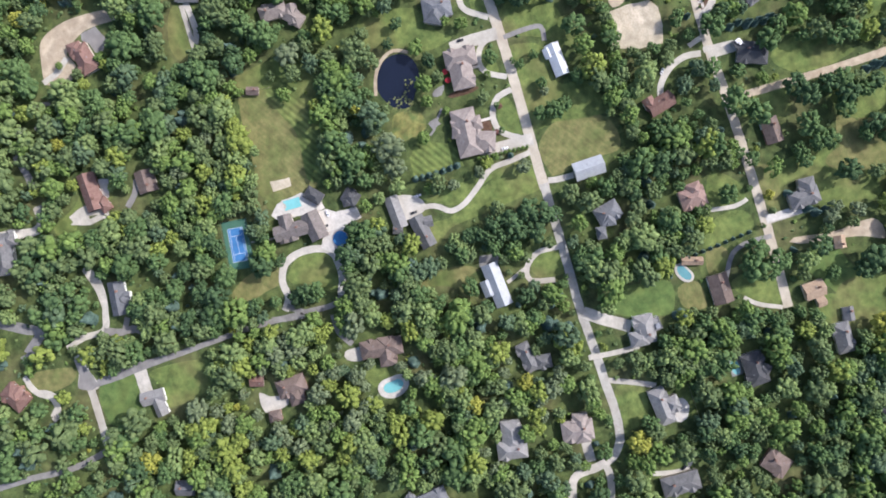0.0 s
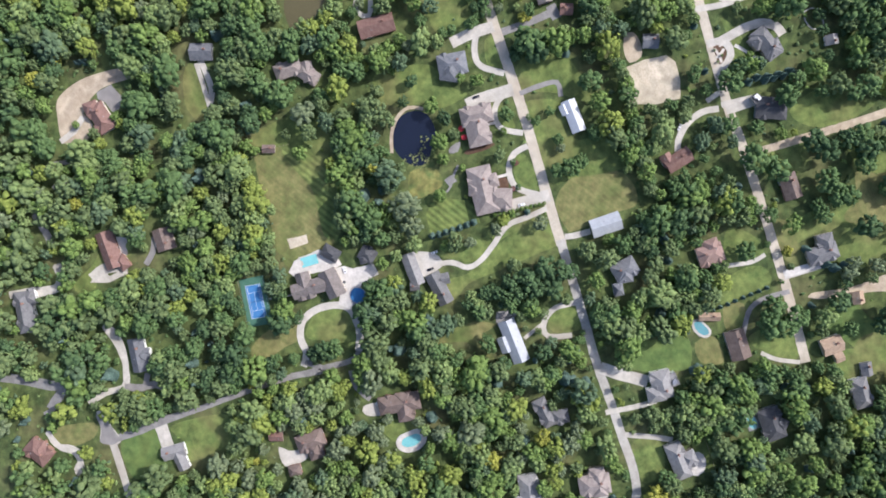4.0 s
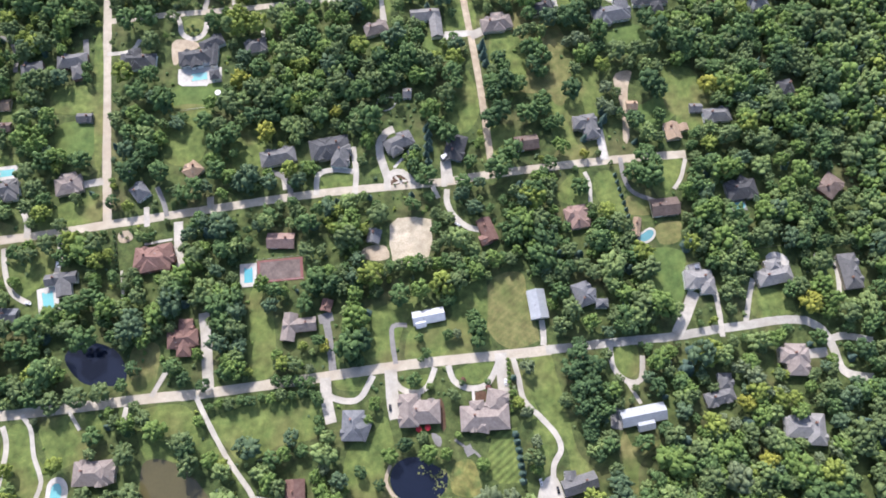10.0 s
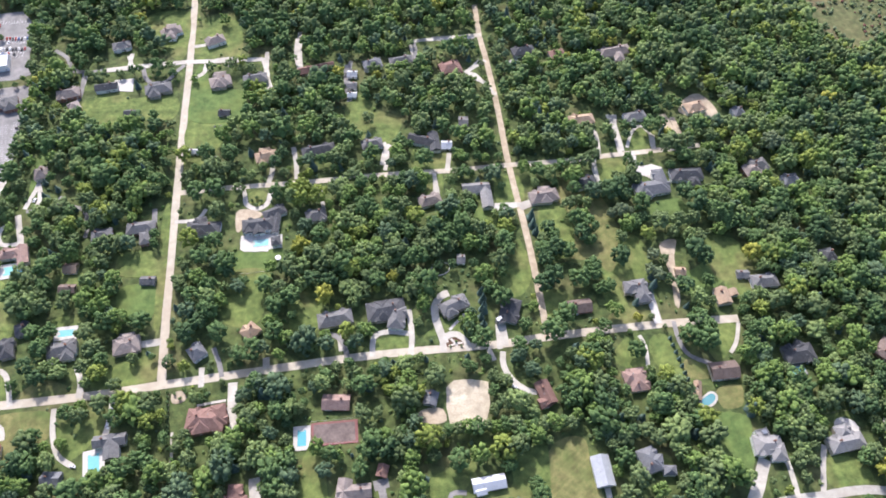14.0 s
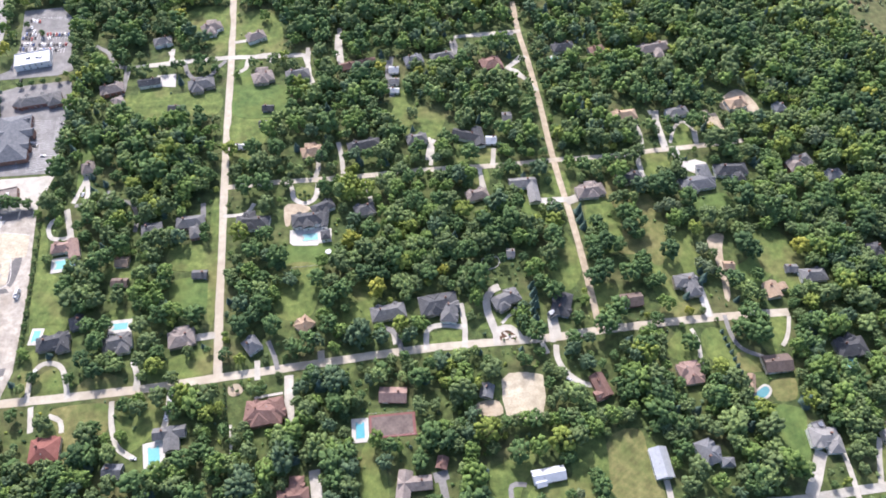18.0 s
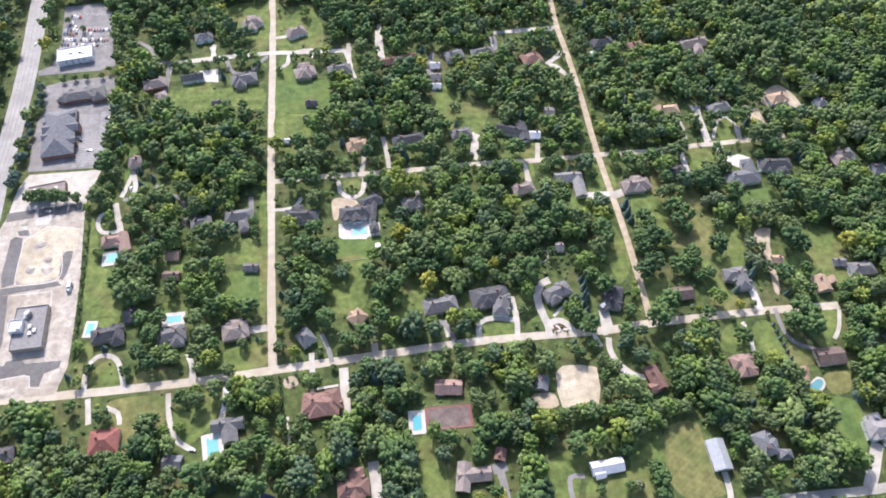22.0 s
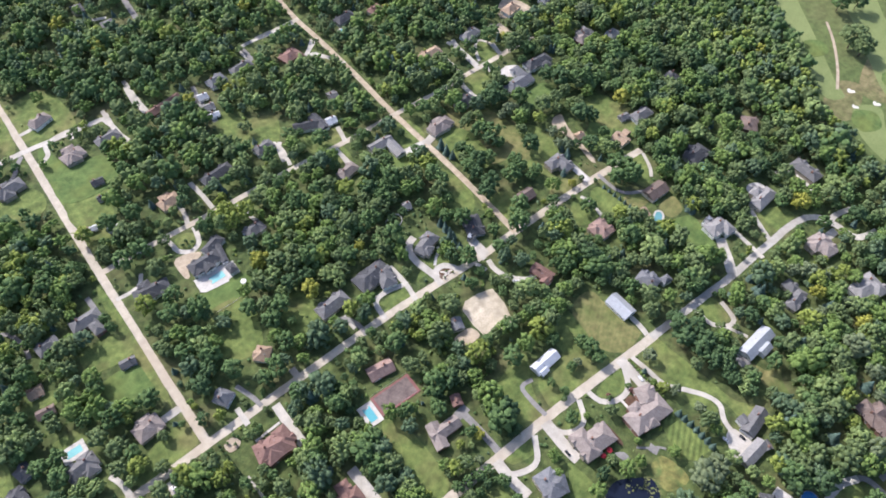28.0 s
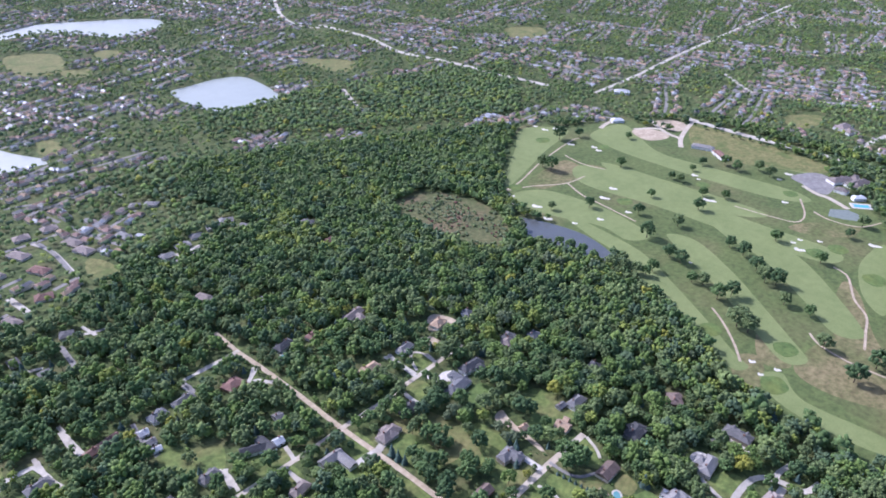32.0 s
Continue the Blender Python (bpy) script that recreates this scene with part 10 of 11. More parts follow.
tree(-239.6, 163.5, 8.5, 1, "broad", "")
tree(-197.7, 160.6, 8, 1, "broad", "")
tree(-196.8, 183.0, 9, 1, "broad", "")
tree(-205.3, 202.0, 8, 1, "broad", "")
tree(-186.1, 189.8, 9, 1, "broad", "")
tree(-249.8, 206.0, 8, 1, "broad", "")
tree(-261.0, 196.6, 9, 1, "broad", "")
tree(-378.5, 232.5, 9, 1, "broad", "")
tree(-371.1, 238.3, 8, 1, "broad", "")
tree(-378.1, 177.2, 7, 1, "broad", "")
tree(-369.1, 162.1, 8, 1, "broad", "")
tree(-365.4, 176.1, 7, 1, "broad", "")
tree(-254.8, 173.3, 8, 0, "broad", "")
tree(-263.5, 165.7, 8, 0, "broad", "")
tree(-169.0, 204.0, 8, 0, "broad", "")
tree(-155.7, 201.7, 8, 0, "broad", "")
tree(-375.2, 148.7, 8, 0, "broad", "")
tree(-366.9, 138.9, 7, 0, "broad", "")
tree(-274.2, 143.9, 6, 0, "broad", "")
tree(-337.9, 173.5, 8, 3, "broad", "")
tree(-330.7, 158.5, 8, 3, "broad", "")
tree(-334.0, 144.9, 7, 3, "broad", "")
tree(-310.8, 129.1, 6, 3, "broad", "")
tree(-396.7, 229.8, 8, 3, "broad", "")
tree(-387.3, 223.7, 8, 3, "broad", "")
tree(-159.5, 0.4, 5, 1, "broad", "")
tree(-151.8, -0.3, 5, 1, "broad", "")
tree(-144.3, -1.8, 5, 1, "broad", "")
tree(-136.8, -3.3, 5, 1, "broad", "")
tree(-132.5, -35.2, 4, 1, "broad", "")
tree(-132.5, -28.7, 4, 1, "broad", "")
tree(-132.5, -15.0, 5, 1, "broad", "")
tree(-164.1, -51.8, 7, 1, "broad", "")
tree(-144.8, -47.6, 5, 1, "broad", "")
tree(-155.8, -48.2, 6, 2, "broad", "")
tree(-132.3, -67.7, 3, 2, "broad", "")
tree(-140.5, 22.7, 4, 10, "broad", "")
tree(-130.7, -60.0, 5, 4, "broad", "")
tree(-136.9, 6.4, 4, 4, "broad", "")
tree(101.0, 130.3, 1.9, 6, "conifer", "slim dark conifer in a hedge row")
tree(101.7, 124.4, 1.9, 6, "conifer", "slim dark conifer in a hedge row")
tree(102.4, 118.6, 1.9, 6, "conifer", "slim dark conifer in a hedge row")
tree(103.1, 112.9, 1.9, 6, "conifer", "slim dark conifer in a hedge row")
tree(103.8, 107.2, 1.9, 6, "conifer", "slim dark conifer in a hedge row")
tree(104.5, 101.6, 1.9, 6, "conifer", "slim dark conifer in a hedge row")
tree(105.1, 96.1, 1.9, 6, "conifer", "slim dark conifer in a hedge row")
tree(105.8, 90.6, 1.9, 6, "conifer", "slim dark conifer in a hedge row")
tree(106.4, 85.1, 1.9, 6, "conifer", "slim dark conifer in a hedge row")
tree(107.1, 79.8, 1.9, 6, "conifer", "slim dark conifer in a hedge row")
tree(107.7, 74.4, 1.9, 6, "conifer", "slim dark conifer in a hedge row")
tree(-75.0, 73.5, 5.2, 1, "broad", "")
tree(-68.1, 73.9, 5.8, 3, "broad", "")
tree(-61.1, 74.4, 6.4, 2, "broad", "")
tree(-54.8, 73.1, 7.0, 1, "broad", "")
tree(-47.9, 73.6, 5.2, 3, "broad", "")
tree(-41.5, 72.2, 5.8, 2, "broad", "")
tree(-34.6, 72.7, 6.4, 1, "broad", "")
tree(-27.6, 73.2, 7.0, 3, "broad", "")
tree(-21.2, 71.8, 5.2, 2, "broad", "")
tree(-14.3, 72.3, 5.8, 1, "broad", "")
tree(-7.9, 71.0, 6.4, 3, "broad", "")
tree(-0.9, 71.5, 7.0, 2, "broad", "")
tree(6.1, 72.0, 5.2, 1, "broad", "")
tree(12.5, 70.6, 5.8, 3, "broad", "")
tree(24.6, 236.1, 7, 0, "broad", "")
tree(26.8, 215.8, 9, 0, "broad", "")
tree(17.1, 205.5, 8, 0, "broad", "")
tree(51.6, 227.8, 8, 0, "broad", "")
tree(85.0, 267.0, 10, 0, "broad", "")
tree(93.1, 273.9, 9, 0, "broad", "")
tree(97.4, 264.7, 7, 0, "broad", "")
tree(81.8, 273.6, 7, 0, "broad", "")
tree(78.0, 202.7, 9, 0, "broad", "")
tree(140.5, 202.7, 10, 0, "broad", "")
tree(146.0, 195.5, 8, 0, "broad", "")
tree(20.0, 188.9, 10, 0, "broad", "")
tree(11.7, 183.3, 9, 0, "broad", "")
tree(154.7, 248.5, 11, 0, "broad", "")
tree(149.2, 261.4, 9, 0, "broad", "")
tree(122.1, 171.6, 8, 0, "broad", "")
tree(-201.4, 327.4, 7, 0, "broad", "")
tree(-196.0, 338.2, 6, 0, "broad", "")
tree(27.7, 228.8, 7, 1, "broad", "")
tree(16.8, 213.9, 8, 1, "broad", "")
tree(36.3, 212.1, 8, 1, "broad", "")
tree(50.7, 242.6, 9, 1, "broad", "")
tree(59.0, 235.4, 9, 1, "broad", "")
tree(57.1, 221.6, 6, 1, "broad", "")
tree(47.8, 299.2, 8, 1, "broad", "")
tree(27.0, 297.7, 8, 1, "broad", "")
tree(54.6, 276.0, 7, 1, "broad", "")
tree(40.2, 184.4, 9, 1, "broad", "")
tree(52.6, 188.6, 8, 1, "broad", "")
tree(63.2, 177.0, 6, 1, "broad", "")
tree(138.6, 339.3, 9, 1, "broad", "")
tree(143.1, 175.0, 6, 1, "broad", "")
tree(-265.0, 297.9, 10, 1, "broad", "")
tree(-250.7, 299.7, 10, 1, "broad", "")
tree(-247.8, 246.2, 9, 1, "broad", "")
tree(-256.7, 233.1, 9, 1, "broad", "")
tree(-71.1, 319.4, 9, 1, "broad", "")
tree(-261.1, 341.2, 9, 1, "broad", "")
tree(-241.1, 339.5, 9, 1, "broad", "")
tree(55.1, 287.5, 9, 2, "broad", "")
tree(56.3, 245.1, 7, 2, "broad", "")
tree(15.1, 302.0, 7, 2, "broad", "")
tree(-105.2, 288.8, 6, 2, "broad", "")
tree(-120.3, 285.1, 7, 2, "broad", "")
tree(-223.3, 365.2, 10, 2, "broad", "")
tree(106.1, 222.9, 7, 10, "broad", "")
tree(-281.0, 342.9, 8, 10, "broad", "")
tree(-164.1, 285.9, 9, 10, "broad", "")
tree(-268.5, 250.9, 9, 10, "broad", "")
tree(-84.8, 257.7, 9, 10, "broad", "")
tree(89.4, 248.2, 7, 4, "broad", "")
tree(81.8, 247.6, 5, 4, "broad", "")
tree(97.1, 247.5, 5, 4, "broad", "")
tree(105.4, 203.0, 6, 4, "broad", "")
tree(99.7, 188.6, 6, 4, "broad", "")
tree(105.6, 183.8, 6, 4, "broad", "")
tree(119.5, 233.5, 9, 3, "broad", "")
tree(134.3, 233.4, 8, 3, "broad", "")
tree(128.3, 223.3, 6, 3, "broad", "")
tree(149.5, 217.9, 6, 3, "broad", "")
tree(149.0, 313.9, 11, 3, "broad", "")
tree(162.9, 315.4, 10, 3, "broad", "")
tree(83.9, 222.0, 6, 3, "broad", "")
tree(69.7, 303.9, 8, 3, "broad", "")
tree(79.9, 310.3, 7, 3, "broad", "")
tree(-248.1, 278.2, 8, 3, "broad", "")
tree(-133.1, 305.2, 8, 3, "broad", "")
tree(-231.4, 301.2, 6, 3, "broad", "")
tree(-484.5, 445.3, 3, 1, "broad", "")
tree(-474.4, 447.6, 3, 1, "broad", "")
tree(-464.0, 448.3, 3.2, 1, "broad", "")
tree(-449.9, 448.7, 3.2, 1, "broad", "")
tree(-496.0, 532.2, 3.4, 1, "broad", "")
tree(-478.2, 517.8, 3.6, 1, "broad", "")
tree(-485.0, 302.9, 6, 1, "broad", "")
tree(-465.3, 301.2, 7, 1, "broad", "")
tree(-456.0, 300.3, 6, 1, "broad", "")
tree(-475.6, 302.1, 7, 1, "broad", "")
tree(-446.6, 299.5, 5, 1, "broad", "")
tree(-502.4, 435.4, 4.5, 6, "broad", "")
tree(-499.9, 424.0, 4.5, 6, "broad", "")
tree(-499.4, 413.0, 5, 6, "broad", "")
tree(-503.9, 388.6, 4, 6, "broad", "")
tree(-500.4, 377.9, 4, 6, "broad", "")
tree(-503.6, 371.4, 4, 6, "broad", "")
tree(-503.9, 348.2, 5, 6, "broad", "")
tree(-500.7, 351.2, 4, 6, "broad", "")
tree(-503.0, 319.7, 6, 6, "broad", "")
tree(-501.4, 325.7, 6, 6, "broad", "")
tree(-435.3, 279.0, 1.7, 1, "broad", "small shrub in a row at a site edge")
tree(-434.3, 266.3, 1.7, 1, "broad", "small shrub in a row at a site edge")
tree(-433.3, 253.8, 1.7, 1, "broad", "small shrub in a row at a site edge")
tree(-432.4, 241.7, 1.7, 1, "broad", "small shrub in a row at a site edge")
tree(-431.5, 229.8, 1.7, 1, "broad", "small shrub in a row at a site edge")
tree(-430.6, 218.1, 1.7, 1, "broad", "small shrub in a row at a site edge")
tree(-429.7, 206.7, 1.7, 1, "broad", "small shrub in a row at a site edge")
tree(-428.8, 195.6, 1.7, 1, "broad", "small shrub in a row at a site edge")
tree(-428.0, 184.7, 1.7, 1, "broad", "small shrub in a row at a site edge")
tree(-427.1, 174.1, 1.7, 1, "broad", "small shrub in a row at a site edge")
tree(-426.3, 163.6, 1.7, 1, "broad", "small shrub in a row at a site edge")
tree(-425.5, 153.4, 1.7, 1, "broad", "small shrub in a row at a site edge")
tree(-220.9, 290.9, 1.8, 0, "broad", "dark rounded shrub on a planted island")
tree(-217.0, 293.7, 1.8, 0, "broad", "dark rounded shrub on a planted island")
tree(-213.2, 289.6, 1.8, 0, "broad", "dark rounded shrub on a planted island")
tree(-217.1, 286.3, 1.8, 0, "broad", "dark rounded shrub on a planted island")
tree(219.1, 15.2, 9, 5, "broad", "yellow-leaved tree standing out among green trees")
tree(185.2, 196.4, 8.5, 5, "broad", "yellow-leaved tree standing out among green trees")
tree(79.6, 148.4, 4.0, 5, "broad", "")
tree(119.0, -251.3, 3, 5, "broad", "")
tree(-106.2, 202.7, 5, 5, "broad", "")
tree(-25.3, -93.8, 12, 4, "broad", "large pale grey-green willow by a pond")
tree(-11.0, -94.0, 9, 4, "broad", "large pale grey-green willow by a pond")
tree(-82.1, -154.0, 6.0, 2, "broad", "")
tree(-93.4, -184.6, 4, 2, "broad", "")
tree(-118.2, -76.5, 3.5, 2, "broad", "")
tree(-25.9, -69.0, 5, 2, "broad", "")
tree(-40.0, -48.6, 3, 2, "broad", "")
tree(-94.4, -22.3, 5, 2, "broad", "")
tree(-99.6, -32.9, 4, 2, "broad", "")
tree(-86.9, -57.0, 6, 2, "broad", "")
tree(-61.2, -58.5, 7, 2, "broad", "")
tree(-49.5, -60.0, 5, 2, "broad", "")
tree(-94.1, -93.6, 8, 3, "broad", "")
tree(-86.8, -89.6, 7, 3, "broad", "")
tree(-100.1, -99.9, 8, 3, "broad", "")
tree(-90.3, -100.9, 8, 3, "broad", "")
tree(-107.0, -89.7, 5, 3, "broad", "")
tree(-66.3, -9.2, 5.5, 1, "broad", "")
tree(-18.7, 22.0, 7.5, 1, "broad", "")
tree(-19.1, 14.1, 6, 1, "broad", "")
tree(-20.1, 30.5, 6, 1, "broad", "")
tree(-39.4, 20.0, 4.5, 1, "broad", "")
tree(-56.0, 8.8, 4, 1, "broad", "")
tree(-60.0, 5.1, 2.5, 1, "broad", "")
tree(-59.5, 19.8, 4, 1, "broad", "")
tree(-69.9, 50.9, 8.5, 1, "broad", "")
tree(-35.8, 45.0, 6, 1, "broad", "")
tree(-15.8, -15.1, 2.5, 1, "broad", "")
tree(-33.6, -13.9, 2.5, 1, "broad", "")
tree(-11.7, -28.5, 3, 1, "broad", "")
tree(12.7, -8.1, 6, 4, "broad", "")
tree(-33.3, 20.2, 4, 4, "broad", "")
tree(58.5, 64.1, 3.5, 4, "broad", "")
tree(-106.8, -65.3, 5, 0, "broad", "")
tree(46.0, -39.4, 8, 0, "broad", "")
tree(47.5, -27.6, 9, 0, "broad", "")
tree(43.3, -14.2, 9, 0, "broad", "")
tree(48.0, -5.4, 9, 0, "broad", "")
tree(54.8, -23.6, 8, 0, "broad", "")
tree(58.1, -12.4, 8, 0, "broad", "")
tree(50.2, 2.1, 7, 0, "broad", "")
tree(47.8, -54.1, 6, 0, "broad", "")
tree(48.6, -58.5, 6, 0, "broad", "")
tree(52.8, -72.0, 5, 0, "broad", "")
tree(55.2, -35.9, 7, 0, "broad", "")
tree(-15.8, -19.2, 2.2, 7, "broad", "")
tree(-32.3, -12.3, 2.2, 7, "broad", "")
tree(-42.6, 140.2, 9, 1, "broad", "")
tree(-7.8, 150.1, 6, 1, "broad", "")
tree(-15.1, 132.5, 7, 1, "broad", "")
tree(11.3, 140.9, 11, 1, "broad", "")
tree(-22.4, 173.8, 9, 1, "broad", "")
tree(-31.1, 184.0, 7, 1, "broad", "")
tree(23.0, 153.4, 10, 1, "broad", "")
tree(-18.9, 198.2, 6, 1, "broad", "")
tree(-12.8, 218.0, 8, 1, "broad", "")
tree(-14.3, 226.1, 9, 1, "broad", "")
tree(55.7, 175.8, 6, 1, "broad", "")
tree(53.8, 195.9, 8, 1, "broad", "")
tree(45.6, 135.3, 5, 1, "broad", "")
tree(52.0, 143.4, 6, 1, "broad", "")
tree(71.2, 120.2, 8, 1, "broad", "")
tree(129.2, 131.9, 9, 1, "broad", "")
tree(122.2, 121.9, 11, 1, "broad", "")
tree(112.0, 128.7, 9, 1, "broad", "")
tree(123.8, 141.3, 9, 1, "broad", "")
tree(-39.2, 155.0, 3.5, 6, "conifer", "")
tree(-37.4, 166.2, 3.5, 6, "conifer", "")
tree(-36.8, 171.9, 3.2, 6, "conifer", "")
tree(-36.7, 178.6, 3.2, 6, "conifer", "")
tree(-36.8, 184.8, 3.0, 6, "conifer", "")
tree(96.0, 172.6, 4, 6, "conifer", "")
tree(100.3, 177.3, 4, 6, "conifer", "")
tree(100.6, 185.1, 3.5, 6, "conifer", "")
tree(82.6, 162.5, 3.5, 6, "conifer", "")
tree(-38.4, 183.3, 3.2, 6, "conifer", "")
tree(-38.3, 175.8, 3.2, 6, "conifer", "")
tree(-39.0, 168.5, 3.2, 6, "conifer", "")
tree(-40.6, 161.4, 3.2, 6, "conifer", "")
tree(13.7, 251.8, 5, 6, "conifer", "")
tree(14.0, 243.5, 4.5, 6, "conifer", "")
tree(15.4, 236.3, 4, 6, "conifer", "")
tree(-0.4, -82.8, 3, 6, "conifer", "dark green conifer in a clipped hedge row")
tree(-0.0, -77.6, 3, 6, "conifer", "dark green conifer in a clipped hedge row")
tree(-0.2, -72.6, 3, 6, "conifer", "dark green conifer in a clipped hedge row")
tree(-0.3, -67.7, 3, 6, "conifer", "dark green conifer in a clipped hedge row")
tree(-0.4, -62.4, 3, 6, "conifer", "dark green conifer in a clipped hedge row")
tree(-0.8, -56.9, 3, 6, "conifer", "dark green conifer in a clipped hedge row")
tree(-1.3, -51.9, 3, 6, "conifer", "dark green conifer in a clipped hedge row")
tree(-1.9, -36.2, 1.6, 2, "broad", "small clipped shrub beside a drive")
tree(-1.7, -33.0, 1.6, 2, "broad", "small clipped shrub beside a drive")
tree(-1.5, -29.9, 1.6, 2, "broad", "small clipped shrub beside a drive")
tree(-1.3, -26.7, 1.6, 2, "broad", "small clipped shrub beside a drive")
tree(-1.1, -23.5, 1.6, 2, "broad", "small clipped shrub beside a drive")
tree(-0.9, -20.3, 1.6, 2, "broad", "small clipped shrub beside a drive")
tree(-0.7, -17.1, 1.6, 2, "broad", "small clipped shrub beside a drive")
tree(-0.6, -13.9, 1.6, 2, "broad", "small clipped shrub beside a drive")
tree(-0.4, -10.7, 1.6, 2, "broad", "small clipped shrub beside a drive")
tree(-0.2, -7.5, 1.6, 2, "broad", "small clipped shrub beside a drive")
tree(0.0, -4.4, 1.6, 2, "broad", "small clipped shrub beside a drive")
tree(0.2, -1.2, 1.6, 2, "broad", "small clipped shrub beside a drive")
tree(750.8, 467.4, 9, 1, "broad", "green tree alone on golf course grass")
tree(576.4, 415.0, 9, 0, "broad", "green tree alone on golf course grass")
tree(609.1, 349.3, 9, 0, "broad", "green tree alone on golf course grass")
tree(551.6, 301.7, 13, 0, "broad", "green tree alone on golf course grass")
tree(614.1, 287.2, 10, 3, "broad", "green tree alone on golf course grass")
tree(677.9, 366.9, 7, 1, "broad", "green tree alone on golf course grass")
tree(687.6, 291.6, 10, 0, "broad", "green tree alone on golf course grass")
tree(739.9, 310.3, 8, 1, "broad", "green tree alone on golf course grass")
tree(764.9, 362.4, 8, 3, "broad", "green tree alone on golf course grass")
tree(765.5, 378.1, 7, 0, "broad", "green tree alone on golf course grass")
tree(608.2, 204.9, 9, 0, "broad", "green tree alone on golf course grass")
tree(598.6, 181.4, 11, 0, "broad", "green tree alone on golf course grass")
tree(570.4, 151.4, 11, 0, "broad", "green tree alone on golf course grass")
tree(550.7, 132.1, 12, 3, "broad", "green tree alone on golf course grass")
tree(554.1, 119.1, 12, 0, "broad", "green tree alone on golf course grass")
tree(523.4, 251.3, 10, 0, "broad", "green tree alone on golf course grass")
tree(520.3, 233.2, 10, 0, "broad", "green tree alone on golf course grass")
tree(755.3, 280.0, 8, 1, "broad", "green tree alone on golf course grass")
tree(673.0, 166.9, 9, 1, "broad", "green tree alone on golf course grass")
tree(652.9, 98.5, 9, 1, "broad", "green tree alone on golf course grass")
tree(470.8, 158.1, 11, 1, "broad", "green tree alone on golf course grass")
tree(489.0, 148.5, 11, 0, "broad", "green tree alone on golf course grass")
tree(488.9, 185.5, 9, 3, "broad", "green tree alone on golf course grass")
tree(485.0, 198.9, 8, 1, "broad", "green tree alone on golf course grass")
tree(430.8, 115.1, 14, 3, "broad", "green tree alone on golf course grass")
tree(429.3, 101.1, 12, 3, "broad", "green tree alone on golf course grass")
tree(516.7, 93.8, 9, 3, "broad", "green tree alone on golf course grass")
tree(513.8, 62.8, 8, 1, "broad", "green tree alone on golf course grass")
tree(457.6, 27.4, 10, 3, "broad", "green tree alone on golf course grass")
tree(782.1, 619.9, 14, 0, "broad", "green tree alone on golf course grass")
tree(651.5, 542.9, 13, 1, "broad", "green tree alone on golf course grass")
tree(651.1, 560.6, 12, 3, "broad", "green tree alone on golf course grass")
tree(821.0, 602.2, 9, 0, "broad", "green tree alone on golf course grass")
tree(904.3, 288.8, 10, 3, "broad", "green tree alone on golf course grass")
tree(886.9, 341.4, 10, 1, "broad", "green tree alone on golf course grass")
tree(876.8, 316.5, 10, 1, "broad", "green tree alone on golf course grass")
tree(894.1, 265.2, 10, 3, "broad", "green tree alone on golf course grass")
tree(859.0, 369.4, 8, 0, "broad", "green tree alone on golf course grass")
tree(880.2, 530.3, 7, 1, "broad", "green tree alone on golf course grass")
tree(823.3, 370.2, 6, 1, "broad", "green tree alone on golf course grass")
tree(474.5, 248.9, 9, 1, "broad", "green tree alone on golf course grass")
tree(462.1, -25.9, 12, 0, "broad", "green tree alone on golf course grass")
tree(420.8, -16.2, 12, 0, "broad", "green tree alone on golf course grass")
tree(755.1, 95.5, 8, 0, "broad", "green tree alone on golf course grass")
tree(806.6, 92.4, 10, 3, "broad", "green tree alone on golf course grass")
tree(528.7, 452.1, 7, 3, "broad", "green tree alone on golf course grass")
tree(444.5, 377.1, 7, 1, "broad", "leafy tree beside a golf course pond")
tree(446.2, 359.2, 8, 1, "broad", "leafy tree beside a golf course pond")
tree(446.6, 340.8, 8, 1, "broad", "leafy tree beside a golf course pond")
tree(441.7, 319.3, 8, 1, "broad", "leafy tree beside a golf course pond")
tree(442.4, 288.9, 9, 3, "broad", "leafy tree beside a golf course pond")
tree(447.8, 275.1, 9, 3, "broad", "leafy tree beside a golf course pond")
tree(453.2, 261.4, 9, 3, "broad", "leafy tree beside a golf course pond")
tree(457.0, 249.5, 8, 1, "broad", "leafy tree beside a golf course pond")
tree(444.7, 442.3, 7, 3, "broad", "leafy tree beside a golf course pond")
tree(458.7, 474.7, 5, 3, "broad", "leafy tree beside a golf course pond")

TREE_MESH = {}


def crown_mesh(kind, k, leaf):
    key = (kind, k, leaf)
    if key not in TREE_MESH:
        v, f = (CONIFER if kind == "conifer" else BROAD)[k]
        TREE_MESH[key] = mesh_from("crown", v, f, [LEAVES[leaf]])
        TREE_MESH[key].polygons.foreach_set("use_smooth", np.ones(len(f), bool))
    return TREE_MESH[key]


tvs, tfs = trunk_data(0.03, 1.0)
TRUNK = mesh_from("trunk", tvs, tfs, [BARK])
LEAF_WORDS = ["dark green", "mid-green", "bright green", "olive green", "grey-green", "yellow-green", "blue-green", "rust-red", "light green", "bluish green", "lime green", "very dark green"]


